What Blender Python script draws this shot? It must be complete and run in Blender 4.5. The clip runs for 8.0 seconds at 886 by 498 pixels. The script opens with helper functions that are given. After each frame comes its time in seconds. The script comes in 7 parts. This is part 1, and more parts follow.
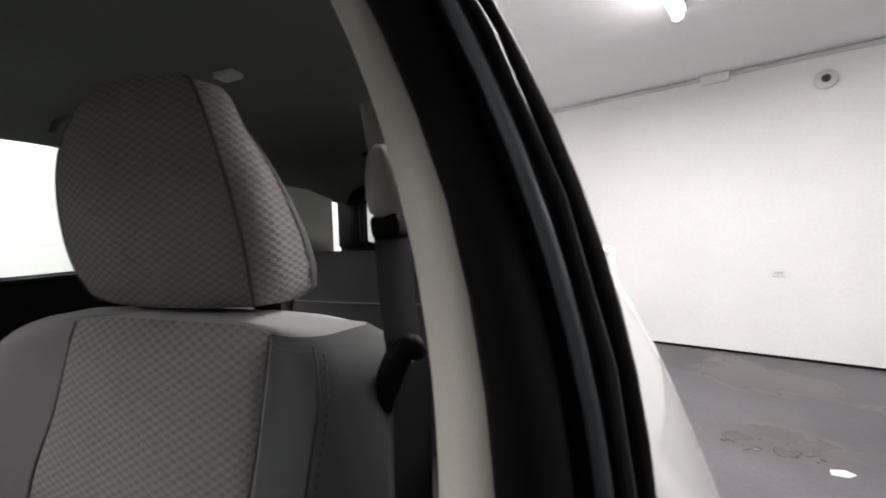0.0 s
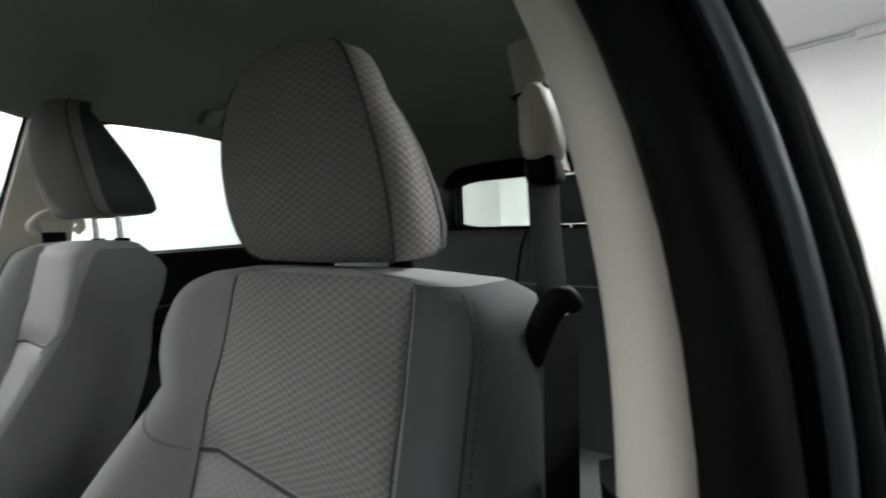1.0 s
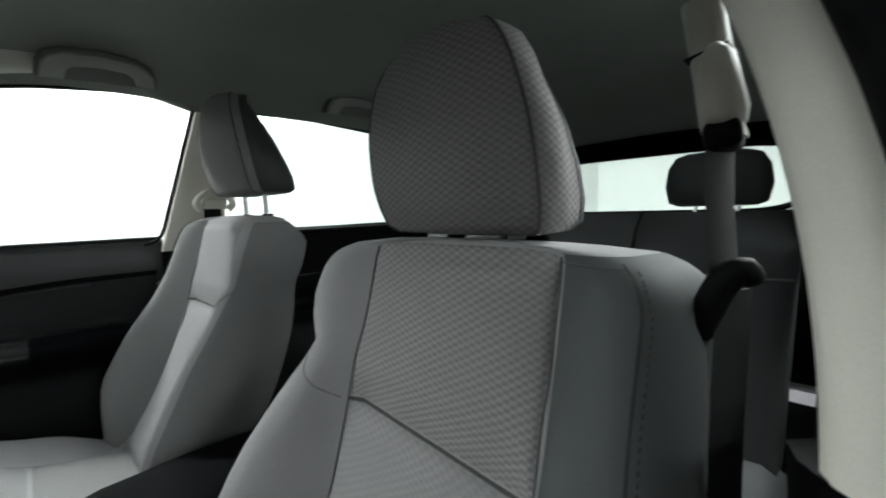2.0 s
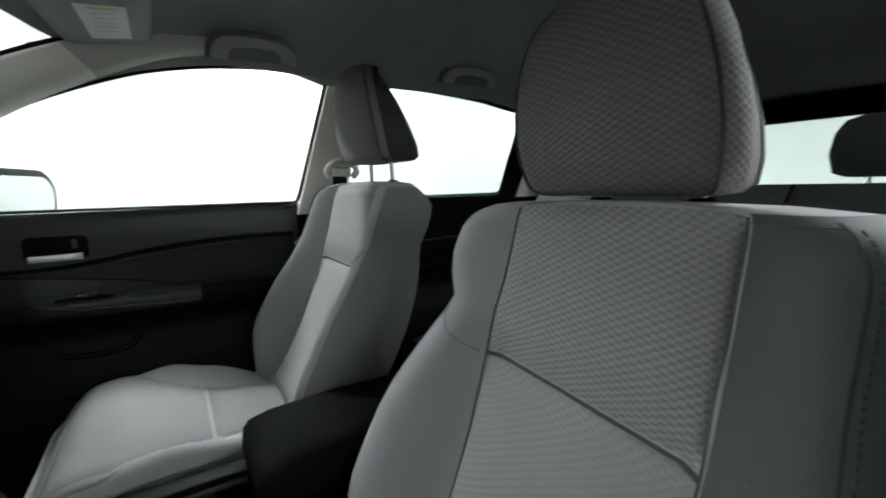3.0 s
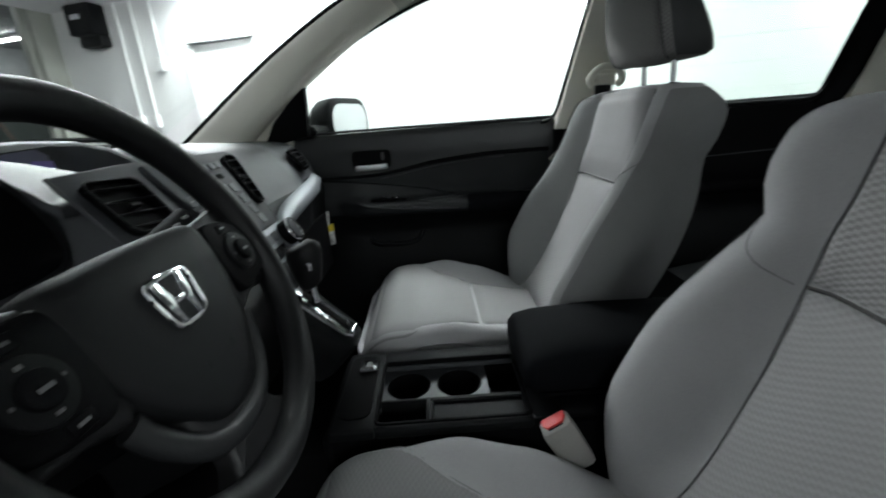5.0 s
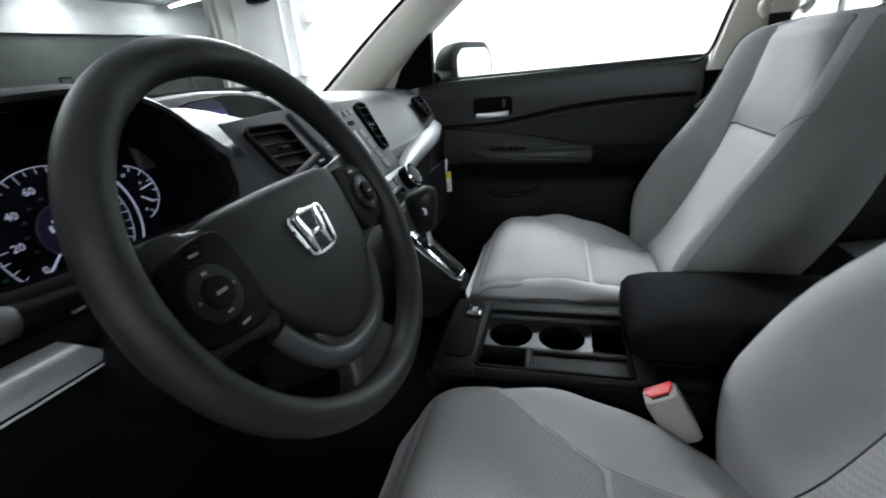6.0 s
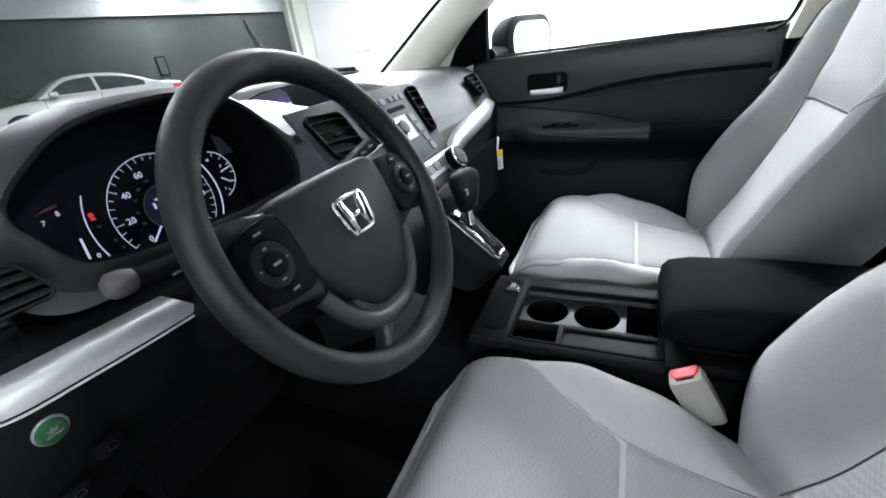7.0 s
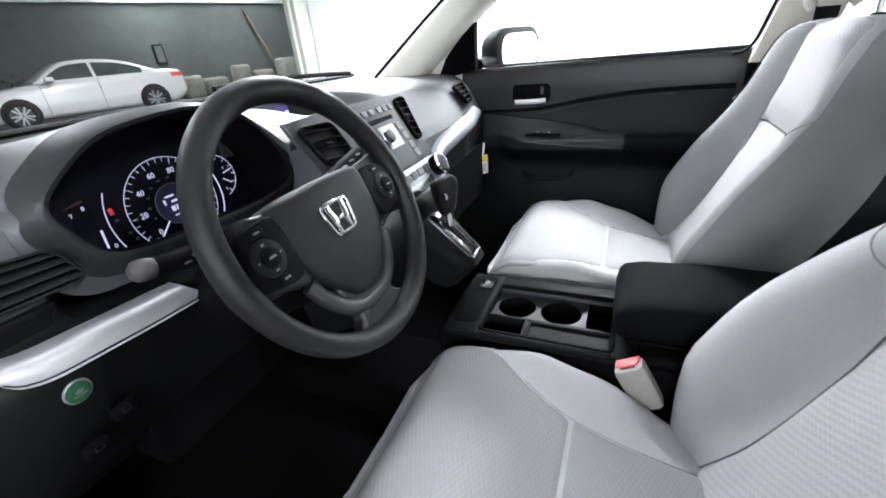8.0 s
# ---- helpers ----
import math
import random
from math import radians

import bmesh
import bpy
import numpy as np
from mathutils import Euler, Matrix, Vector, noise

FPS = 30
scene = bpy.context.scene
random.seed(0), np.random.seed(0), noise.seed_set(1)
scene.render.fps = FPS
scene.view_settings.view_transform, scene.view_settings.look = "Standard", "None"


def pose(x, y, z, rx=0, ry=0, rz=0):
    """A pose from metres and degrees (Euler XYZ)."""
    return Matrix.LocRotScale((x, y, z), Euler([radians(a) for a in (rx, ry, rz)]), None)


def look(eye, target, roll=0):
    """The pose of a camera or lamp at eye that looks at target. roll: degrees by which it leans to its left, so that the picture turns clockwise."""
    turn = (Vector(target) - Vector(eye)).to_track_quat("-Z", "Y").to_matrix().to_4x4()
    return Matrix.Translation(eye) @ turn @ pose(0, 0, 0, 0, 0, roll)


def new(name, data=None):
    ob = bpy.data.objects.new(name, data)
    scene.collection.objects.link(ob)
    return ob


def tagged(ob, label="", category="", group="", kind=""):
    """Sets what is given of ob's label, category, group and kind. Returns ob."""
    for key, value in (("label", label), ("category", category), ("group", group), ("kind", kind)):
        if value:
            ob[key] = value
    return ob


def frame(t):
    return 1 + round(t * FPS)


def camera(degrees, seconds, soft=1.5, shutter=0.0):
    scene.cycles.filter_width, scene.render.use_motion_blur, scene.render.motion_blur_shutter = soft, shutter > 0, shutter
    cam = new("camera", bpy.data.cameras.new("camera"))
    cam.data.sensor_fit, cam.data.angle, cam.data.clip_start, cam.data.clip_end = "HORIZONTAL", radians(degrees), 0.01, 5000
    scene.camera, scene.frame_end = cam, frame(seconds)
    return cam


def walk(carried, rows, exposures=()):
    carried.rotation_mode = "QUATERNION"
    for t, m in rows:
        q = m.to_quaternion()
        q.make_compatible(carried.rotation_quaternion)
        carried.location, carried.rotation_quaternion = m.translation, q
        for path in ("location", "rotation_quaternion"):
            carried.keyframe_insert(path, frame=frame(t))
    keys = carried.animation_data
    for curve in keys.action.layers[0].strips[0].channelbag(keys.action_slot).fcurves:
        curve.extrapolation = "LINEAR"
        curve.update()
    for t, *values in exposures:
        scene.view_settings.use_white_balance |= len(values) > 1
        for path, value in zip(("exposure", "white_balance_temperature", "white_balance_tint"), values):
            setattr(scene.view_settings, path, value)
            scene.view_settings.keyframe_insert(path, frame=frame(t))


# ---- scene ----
cam = camera(93.4, 8.0, soft=1.8, shutter=0.5)
PATH = [
    (0, (0.8053, 0.3885, 1.1963), (0.0876, 2.2537, 1.1198), -1.98),
    (0.5, (0.7792, 0.3855, 1.1779), (-0.0983, 2.1811, 1.1019), -2.34),
    (1, (0.7542, 0.3770, 1.1654), (-0.3341, 2.0508, 1.0477), -2.09),
    (1.5, (0.7362, 0.3586, 1.1600), (-0.5240, 1.9054, 1.0221), -1.81),
    (3, (0.6816, 0.2602, 1.1363), (-0.9787, 1.3389, 0.8539), -0.65),
    (3.5, (0.6708, 0.2405, 1.1320), (-1.0963, 1.1116, 0.7880), -0.76),
    (4, (0.6672, 0.2286, 1.1244), (-1.1859, 0.8525, 0.7039), -1.47),
    (4.5, (0.6638, 0.2135, 1.1201), (-1.2319, 0.5737, 0.5940), -2.93),
    (5, (0.6662, 0.2000, 1.1165), (-1.2417, 0.2337, 0.5177), -3.57),
    (6.5, (0.6848, 0.2269, 1.1242), (-0.9899, -0.4588, 0.2726), -6.50),
    (7, (0.7029, 0.2583, 1.1443), (-0.9215, -0.5176, 0.2729), -7.27),
    (7.5, (0.7261, 0.2881, 1.1648), (-0.9049, -0.4861, 0.3042), -6.54),
    (8, (0.7556, 0.3172, 1.1798), (-0.8734, -0.4327, 0.2944), -5.26),
]
EXPOSURES = [(0.0,-1.79,6900,18),(1.0,-1.63,6650,12),(1.5,-1.34,6500,9),(3.0,-1.54,6350,6),(3.5,-1.62,6300,6),(4.5,-1.80,6300,6),(5.0,-1.68,6300,7),(6.5,-0.52,6200,12),(8.0,0.14,6250,15)]

walk(cam, [(t, look(eye, target, roll)) for t, eye, target, roll in PATH], EXPOSURES)

# ---- world, lamps, exposure ----
world = bpy.data.worlds.new("sky")
scene.world = world
world.use_nodes = True
wn = world.node_tree.nodes
sky = wn.new("ShaderNodeTexSky")
sky.sky_type, sky.sun_disc = "NISHITA", False
sky.sun_elevation, sky.sun_rotation = radians(35), radians(200)
world.node_tree.links.new(sky.outputs["Color"], wn["Background"].inputs["Color"])
wn["Background"].inputs["Strength"].default_value = 0.12

sun = new("sun", bpy.data.lights.new("sun", "SUN"))
sun.data.energy, sun.data.angle, sun.data.color = 1.0, radians(12), (1.0, 0.96, 0.9)
sun.matrix_basis = look((0, -30, 25), (0, -12, 0))


def strip_lamp(x, y, z, yaw, watts, length=1.5):
    lamp = new("tube_light", bpy.data.lights.new("tube_light", "AREA"))
    lamp.data.shape, lamp.data.size, lamp.data.size_y = "RECTANGLE", 0.18, length
    lamp.data.energy, lamp.data.color = watts, (0.95, 1.0, 0.99)
    lamp.matrix_basis = pose(x, y, z, 0, 0, yaw)
    return lamp


ROOM_YAW = -17.0
# only the first and seventh battens are known; the others are unseen added fill
LAMPS = [(0.22, 2.82, 300), (-3.2, 3.2, 130), (3.0, 2.9, 150), (4.6, 2.0, 220), (-1.7, 0.4, 190), (-3.25, 0.4, 130), (-3.25, -2.75, 170), (-1.5, -2.2, 250), (0.6, -2.7, 40)]

# ---- materials ----
def material(name, color, rough=0.6, metal=0.0, grain=0.0, grain_scale=300.0, bump=0.0, bump_scale=400.0,
             stain=0.0, stain_scale=6.0, coat=0.0, spec=0.5):
    m = bpy.data.materials.new(name)
    m.use_nodes = True
    nt = m.node_tree
    b = nt.nodes["Principled BSDF"]
    b.inputs["Roughness"].default_value, b.inputs["Metallic"].default_value = rough, metal
    b.inputs["Specular IOR Level"].default_value = spec
    b.inputs["Coat Weight"].default_value = coat
    tc = nt.nodes.new("ShaderNodeTexCoord")
    base = nt.nodes.new("ShaderNodeRGB")
    base.outputs[0].default_value = (*color, 1)
    out = base.outputs[0]

    def vary(source, amount, scale, detail):
        n = nt.nodes.new("ShaderNodeTexNoise")
        n.inputs["Scale"].default_value, n.inputs["Detail"].default_value = scale, detail
        nt.links.new(tc.outputs["Object"], n.inputs["Vector"])
        mr = nt.nodes.new("ShaderNodeMapRange")
        mr.inputs["From Min"].default_value, mr.inputs["From Max"].default_value = 0.3, 0.7
        mr.inputs["To Min"].default_value, mr.inputs["To Max"].default_value = 1 - amount, 1 + amount
        nt.links.new(n.outputs["Fac"], mr.inputs["Value"])
        v = nt.nodes.new("ShaderNodeVectorMath")
        v.operation = "SCALE"
        nt.links.new(source, v.inputs[0])
        nt.links.new(mr.outputs["Result"], v.inputs["Scale"])
        return v.outputs["Vector"]

    if grain:
        out = vary(out, grain, grain_scale, 3)
    if stain:
        out = vary(out, stain, stain_scale, 5)
    nt.links.new(out, b.inputs["Base Color"])
    if bump:
        n = nt.nodes.new("ShaderNodeTexNoise")
        n.inputs["Scale"].default_value, n.inputs["Detail"].default_value = bump_scale, 4
        nt.links.new(tc.outputs["Object"], n.inputs["Vector"])
        bp = nt.nodes.new("ShaderNodeBump")
        bp.inputs["Strength"].default_value, bp.inputs["Distance"].default_value = bump, 0.001
        nt.links.new(n.outputs["Fac"], bp.inputs["Height"])
        nt.links.new(bp.outputs["Normal"], b.inputs["Normal"])
    return m


def woven(name, light, dark, upright, width=0.0095, height=0.0048, strength=0.6):
    """A woven cloth: staggered soft dashes, raised and paler, with darker gaps; upright cloth runs round the sides."""
    m = material(name, light, 0.9, grain=0.12, grain_scale=900, stain=0.05, stain_scale=9, spec=0.2)
    nt = m.node_tree
    b = nt.nodes["Principled BSDF"]
    tc = next(n for n in nt.nodes if n.type == "TEX_COORD")

    def math_node(kind, first, second):
        n = nt.nodes.new("ShaderNodeMath")
        n.operation = kind
        for i, v in enumerate((first, second)):
            if isinstance(v, float):
                n.inputs[i].default_value = v
            elif v is not None:
                nt.links.new(v, n.inputs[i])
        return n.outputs[0]

    wob = nt.nodes.new("ShaderNodeTexNoise")
    wob.inputs["Scale"].default_value, wob.inputs["Detail"].default_value = 90.0, 2
    nt.links.new(tc.outputs["Object"], wob.inputs["Vector"])
    drift = math_node("MULTIPLY", wob.outputs["Fac"], 0.0022)
    apart = nt.nodes.new("ShaderNodeSeparateXYZ")
    nt.links.new(tc.outputs["Object"], apart.inputs["Vector"])
    across = math_node("ADD", apart.outputs["X"], apart.outputs["Y"]) if upright else apart.outputs["X"]
    along_row = math_node("ADD", across, drift)
    up = math_node("ADD", apart.outputs["Z"] if upright else apart.outputs["Y"], drift)
    a = math_node("SINE", math_node("MULTIPLY", along_row, math.pi / width), None)
    c = math_node("SINE", math_node("MULTIPLY", up, math.pi / height), None)
    mr = nt.nodes.new("ShaderNodeMapRange")
    mr.interpolation_type = "SMOOTHSTEP"
    mr.inputs["From Min"].default_value, mr.inputs["From Max"].default_value = -0.55, 0.45
    nt.links.new(math_node("MULTIPLY", a, c), mr.inputs["Value"])
    old = b.inputs["Base Color"].links[0].from_socket
    mix = nt.nodes.new("ShaderNodeMix")
    mix.data_type = "RGBA"
    nt.links.new(mr.outputs["Result"], mix.inputs["Factor"])
    mix.inputs["A"].default_value = (*dark, 1)
    nt.links.new(old, mix.inputs["B"])
    nt.links.new(mix.outputs["Result"], b.inputs["Base Color"])
    bp = nt.nodes.new("ShaderNodeBump")
    bp.inputs["Strength"].default_value, bp.inputs["Distance"].default_value = strength, 0.0010
    nt.links.new(mr.outputs["Result"], bp.inputs["Height"])
    nt.links.new(bp.outputs["Normal"], b.inputs["Normal"])
    return m


def glowing(name, color, strength):
    m = bpy.data.materials.new(name)
    m.use_nodes = True
    b = m.node_tree.nodes["Principled BSDF"]
    b.inputs["Base Color"].default_value = (*[c * 0.08 for c in color], 1)
    b.inputs["Emission Color"].default_value = (*color, 1)
    b.inputs["Emission Strength"].default_value = strength
    return m


def glass(name, tint=(0.95, 0.98, 0.96), rough=0.0):
    m = bpy.data.materials.new(name)
    m.use_nodes = True
    nt = m.node_tree
    nt.nodes.remove(nt.nodes["Principled BSDF"])
    mixer, clear, gloss = (nt.nodes.new("ShaderNode" + k) for k in ("MixShader", "BsdfTransparent", "BsdfGlossy"))
    clear.inputs["Color"].default_value = (*tint, 1)
    gloss.inputs["Roughness"].default_value = rough
    mixer.inputs[0].default_value = 0.035
    nt.links.new(clear.outputs[0], mixer.inputs[1])
    nt.links.new(gloss.outputs[0], mixer.inputs[2])
    nt.links.new(mixer.outputs[0], nt.nodes["Material Output"].inputs["Surface"])
    return m


CLOTH = material("grey_cloth", (0.37, 0.367, 0.372), 0.92, grain=0.10, grain_scale=900, bump=0.35, bump_scale=1400, stain=0.05, stain_scale=8, spec=0.2)
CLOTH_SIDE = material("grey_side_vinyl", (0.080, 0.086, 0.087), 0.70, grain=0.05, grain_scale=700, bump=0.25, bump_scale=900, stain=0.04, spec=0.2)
# darker copy of the seat cloth, for sides where shade is painted in
CLOTH_SHADE = material("shaded_grey_cloth", (0.22, 0.222, 0.223), 0.92, grain=0.10, grain_scale=900, bump=0.3, bump_scale=1200, stain=0.05, stain_scale=8, spec=0.2)
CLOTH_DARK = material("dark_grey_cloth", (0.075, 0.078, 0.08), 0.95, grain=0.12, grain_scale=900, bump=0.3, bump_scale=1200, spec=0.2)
WEAVE_BACK = woven("woven_back_cloth", (0.345, 0.335, 0.337), (0.245, 0.238, 0.240), True, 0.0080, 0.0039, 0.6)
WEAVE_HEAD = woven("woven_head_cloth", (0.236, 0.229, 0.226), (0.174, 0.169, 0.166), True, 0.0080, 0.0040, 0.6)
WEAVE_SEAT = woven("woven_seat_cloth", (0.272, 0.268, 0.271), (0.250, 0.247, 0.251), False, 0.0075, 0.0036, 0.2)
PIPING = material("seam_thread", (0.215, 0.215, 0.217), 0.9)
SEAM_HEAD = material("headrest_seam_thread", (0.07, 0.067, 0.067), 0.9)
# lit copy of the back weave: paler, with strong light's washed-out contrast put in
WEAVE_LIT = woven("lit_woven_back_cloth", (0.340, 0.333, 0.337), (0.295, 0.288, 0.292), True, 0.0078, 0.0034, 0.3)
CREASE = material("deep_seam_thread", (0.115, 0.115, 0.117), 0.9)
SEAM_DARK = material("dark_seam_thread", (0.028, 0.028, 0.028), 0.9)
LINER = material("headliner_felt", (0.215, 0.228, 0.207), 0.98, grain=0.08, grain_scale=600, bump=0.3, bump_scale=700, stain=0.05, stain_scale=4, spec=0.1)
# on the roof rail a lit copy of the headliner felt; also grip plastic
LINER_LIGHT = material("lit_felt_and_grip_plastic", (0.31, 0.318, 0.288), 0.95, grain=0.06, grain_scale=600, bump=0.25, bump_scale=700, stain=0.05, stain_scale=5, spec=0.15)
# between cream and felt: paints how light fades up the pillar
FELT_FADE = material("pillar_fade_felt", (0.50, 0.50, 0.45), 0.9, grain=0.06, grain_scale=600, bump=0.25, bump_scale=700, stain=0.05, stain_scale=5, spec=0.15)
CREAM = material("cream_pillar_plastic", (0.81, 0.79, 0.705), 0.6, grain=0.03, grain_scale=500, bump=0.2, bump_scale=900, stain=0.03, stain_scale=7)
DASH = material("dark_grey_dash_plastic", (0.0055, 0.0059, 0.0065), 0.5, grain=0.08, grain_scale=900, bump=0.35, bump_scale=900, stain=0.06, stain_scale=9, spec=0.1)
DASH_TOP = material("grained_dash_top", (0.048, 0.0508, 0.0545), 0.44, grain=0.08, grain_scale=900, bump=0.45, bump_scale=800, stain=0.06, stain_scale=9, spec=0.36)
# copies of the dash top, darker where faces turn from overhead light
DASH_MID = material("shaded_dash_face", (0.038, 0.040, 0.043), 0.42, grain=0.08, grain_scale=900, bump=0.4, bump_scale=850, stain=0.06, stain_scale=9, spec=0.4)
DASH_LIP = material("shaded_lip_plastic", (0.010, 0.0105, 0.0115), 0.42, grain=0.08, grain_scale=900, bump=0.35, bump_scale=850, stain=0.06, stain_scale=9, spec=0.3)
DASH_HOOD = material("shaded_dial_hood", (0.036, 0.038, 0.0405), 0.42, grain=0.08, grain_scale=900, bump=0.4, bump_scale=850, stain=0.06, stain_scale=9, spec=0.4)
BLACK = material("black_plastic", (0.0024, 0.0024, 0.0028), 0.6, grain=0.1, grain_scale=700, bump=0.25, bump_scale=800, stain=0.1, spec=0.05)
VENT = material("vent_black", (0.0018, 0.0018, 0.002), 0.6, grain=0.05, spec=0.04)
WHEEL = material("wheel_urethane", (0.006, 0.006, 0.0066), 0.5, grain=0.06, grain_scale=800, bump=0.3, bump_scale=1100, stain=0.08, stain_scale=14, spec=0.28)
SPOKE_GREY = material("grey_spoke_plastic", (0.012, 0.0126, 0.0135), 0.42, grain=0.05, grain_scale=900, bump=0.2, bump_scale=1000, spec=0.35)
HUB = material("airbag_cover_plastic", (0.006, 0.0063, 0.0068), 0.52, grain=0.06, grain_scale=900, bump=0.35, bump_scale=1000, spec=0.13)
GLOSS = material("gloss_black", (0.01, 0.01, 0.012), 0.12, coat=0.5)
SILVER = material("satin_silver_trim", (0.82, 0.83, 0.85), 0.34, 0.5, grain=0.03, grain_scale=300, stain=0.04, stain_scale=10)
TRIM = material("brushed_silver_trim", (0.80, 0.81, 0.83), 0.30, 0.8, grain=0.03, grain_scale=300, stain=0.04, stain_scale=10)
CHROME = material("chrome", (0.80, 0.81, 0.83), 0.08, 1.0, stain=0.03)
RADIO = material("radio_face_grey", (0.036, 0.038, 0.042), 0.55, grain=0.04, stain=0.05, spec=0.25)
KEYCAP = material("radio_key_grey", (0.11, 0.114, 0.122), 0.5, grain=0.03, spec=0.25)
PRINT = material("white_print", (0.11, 0.11, 0.11), 0.6)
RUBBER = material("black_rubber", (0.0035, 0.0035, 0.004), 0.65, grain=0.1, bump=0.2, stain=0.15, spec=0.1)
FLANGE = material("grey_metal_strip", (0.085, 0.097, 0.107), 0.42, 0.5, stain=0.1, stain_scale=12)
BELT = material("seat_belt_webbing", (0.016, 0.016, 0.017), 0.8, grain=0.2, grain_scale=1500, bump=0.3, bump_scale=1500, spec=0.2)
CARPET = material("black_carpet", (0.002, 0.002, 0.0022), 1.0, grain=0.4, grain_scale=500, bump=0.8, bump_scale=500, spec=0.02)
BUCKLE = material("beige_grey_plastic", (0.29, 0.278, 0.262), 0.55, grain=0.04, stain=0.05)
RED = material("red_button", (0.75, 0.045, 0.05), 0.4, stain=0.05)
GREEN = material("green_button", (0.006, 0.055, 0.02), 0.3, coat=0.4, stain=0.1, stain_scale=40)
YELLOW = material("yellow_card", (0.75, 0.58, 0.04), 0.6, stain=0.05)
PAPER = material("white_card", (0.75, 0.76, 0.78), 0.6, stain=0.04)
ARMREST = material("black_armrest_vinyl", (0.004, 0.0044, 0.0056), 0.75, grain=0.06, grain_scale=700, bump=0.35, bump_scale=900, stain=0.1, stain_scale=12, spec=0.06)
PAINT = material("white_car_paint", (0.78, 0.78, 0.77), 0.25, coat=0.6, stain=0.02)
GLASS = glass("clear_glass")
TINT = glass("tinted_glass", (0.86, 0.91, 0.88))
MIRROR = material("mirror_glass", (0.85, 0.87, 0.88), 0.02, 1.0)
LCD = material("dark_display", (0.003, 0.003, 0.006), 0.3, spec=0.12)
WHITE_GLOW = glowing("white_backlight", (0.74, 0.76, 1.0), 0.75)
BLUE_GLOW = glowing("violet_backlight", (0.20, 0.09, 0.80), 0.12)
DIM_GLOW = glowing("dim_violet_backlight", (0.16, 0.12, 0.50), 0.014)
RED_GLOW = glowing("red_telltale", (1.0, 0.05, 0.08), 0.55)
GREEN_GLOW = glowing("green_telltale", (0.05, 0.5, 0.12), 0.04)
TUBE = glowing("lamp_tube", (0.95, 0.98, 1.0), 105.0)
WALL = material("white_painted_block", (0.80, 0.80, 0.795), 0.75, grain=0.03, grain_scale=60, bump=0.3, bump_scale=120, stain=0.03, stain_scale=1.5)
CEIL = material("white_ceiling_paint", (0.84, 0.84, 0.85), 0.85, grain=0.02, grain_scale=30, stain=0.03, stain_scale=1.2)
STEEL = material("grey_conduit", (0.55, 0.57, 0.57), 0.5, 0.3, stain=0.08)
JAMB = material("grey_jamb_paint", (0.36, 0.37, 0.33), 0.6, stain=0.08, stain_scale=5)
EDGE_DARK = material("dark_grey_door_edge", (0.02, 0.021, 0.023), 0.5, stain=0.1, spec=0.3)
# dash plastic taken near black: the unlit lower part as colour
DASH_LOW = material("shaded_lower_dash_plastic", (0.004, 0.0042, 0.0046), 0.5, grain=0.08, grain_scale=900, bump=0.35, bump_scale=900, stain=0.08, stain_scale=9, spec=0.1)
DOOR = material("grained_door_plastic", (0.0150, 0.0161, 0.0174), 0.42, grain=0.08, grain_scale=900, bump=0.35, bump_scale=900, stain=0.05, stain_scale=9, spec=0.38)
GRIP_SHADE = material("grip_shadow_tone", (0.15, 0.155, 0.142), 0.9, grain=0.06, bump=0.2)
# pillar cream darkened for belt parts in shade; plain beige on the tongue
BELT_CREAM = material("shaded_cream_and_beige_plastic", (0.27, 0.26, 0.23), 0.6, grain=0.03, bump=0.2, bump_scale=900, stain=0.05)
# darker copy of the side vinyl: the passenger headrest's shade as colour
HEAD_SHADE = material("shaded_headrest_vinyl", (0.036, 0.037, 0.038), 0.6, grain=0.05, grain_scale=700, bump=0.25, bump_scale=900, spec=0.25)
DOOR_PAD = material("padded_door_vinyl", (0.0125, 0.0134, 0.0145), 0.62, grain=0.1, grain_scale=700, bump=0.4, bump_scale=800, stain=0.08, stain_scale=9, spec=0.16)
PLATE = material("grey_cup_plate", (0.036, 0.038, 0.041), 0.4, 0.2, grain=0.04, stain=0.05)
MAROON = material("maroon_slider", (0.055, 0.012, 0.012), 0.4)
RIM = material("alloy_rim", (0.42, 0.43, 0.44), 0.35, 0.5, stain=0.05)
KNOB = material("worn_grey_knob", (0.032, 0.029, 0.030), 0.6, grain=0.1, grain_scale=900, bump=0.3, bump_scale=900)
SLAT = material("vent_slat_plastic", (0.011, 0.0115, 0.0125), 0.4, grain=0.05, spec=0.3)
# silver trim toned down, its weaker light put into the base colour
SATIN = material("dimmed_silver_trim", (0.22, 0.23, 0.245), 0.40, 0.6, grain=0.03, grain_scale=300, stain=0.04, stain_scale=10)
RUST = material("brown_rusty_steel", (0.10, 0.075, 0.06), 0.8, grain=0.2, grain_scale=20, stain=0.3, stain_scale=5)
CAR_GLASS = material("greenish_car_glass", (0.07, 0.085, 0.08), 0.12, coat=0.4, stain=0.3, stain_scale=2)
DARKWALL = material("dark_grey_cladding", (0.05, 0.061, 0.056), 0.6, grain=0.1, grain_scale=3, stain=0.12, stain_scale=0.7)
HEDGE = material("hedge_leaf", (0.045, 0.075, 0.03), 0.8, grain=0.4, grain_scale=4, stain=0.3, stain_scale=2)
TYRE = material("tyre", (0.02, 0.02, 0.02), 0.85, grain=0.15)

# ---- building helpers ----
def thing(name, loc, label, category, group="", kind=""):
    ob = new(name)
    ob.location = loc
    ob.empty_display_size = 0.05
    return tagged(ob, label, category, group, kind)


def origin_of(ob):
    while ob.parent:
        ob = ob.parent
    return Vector(ob.location)


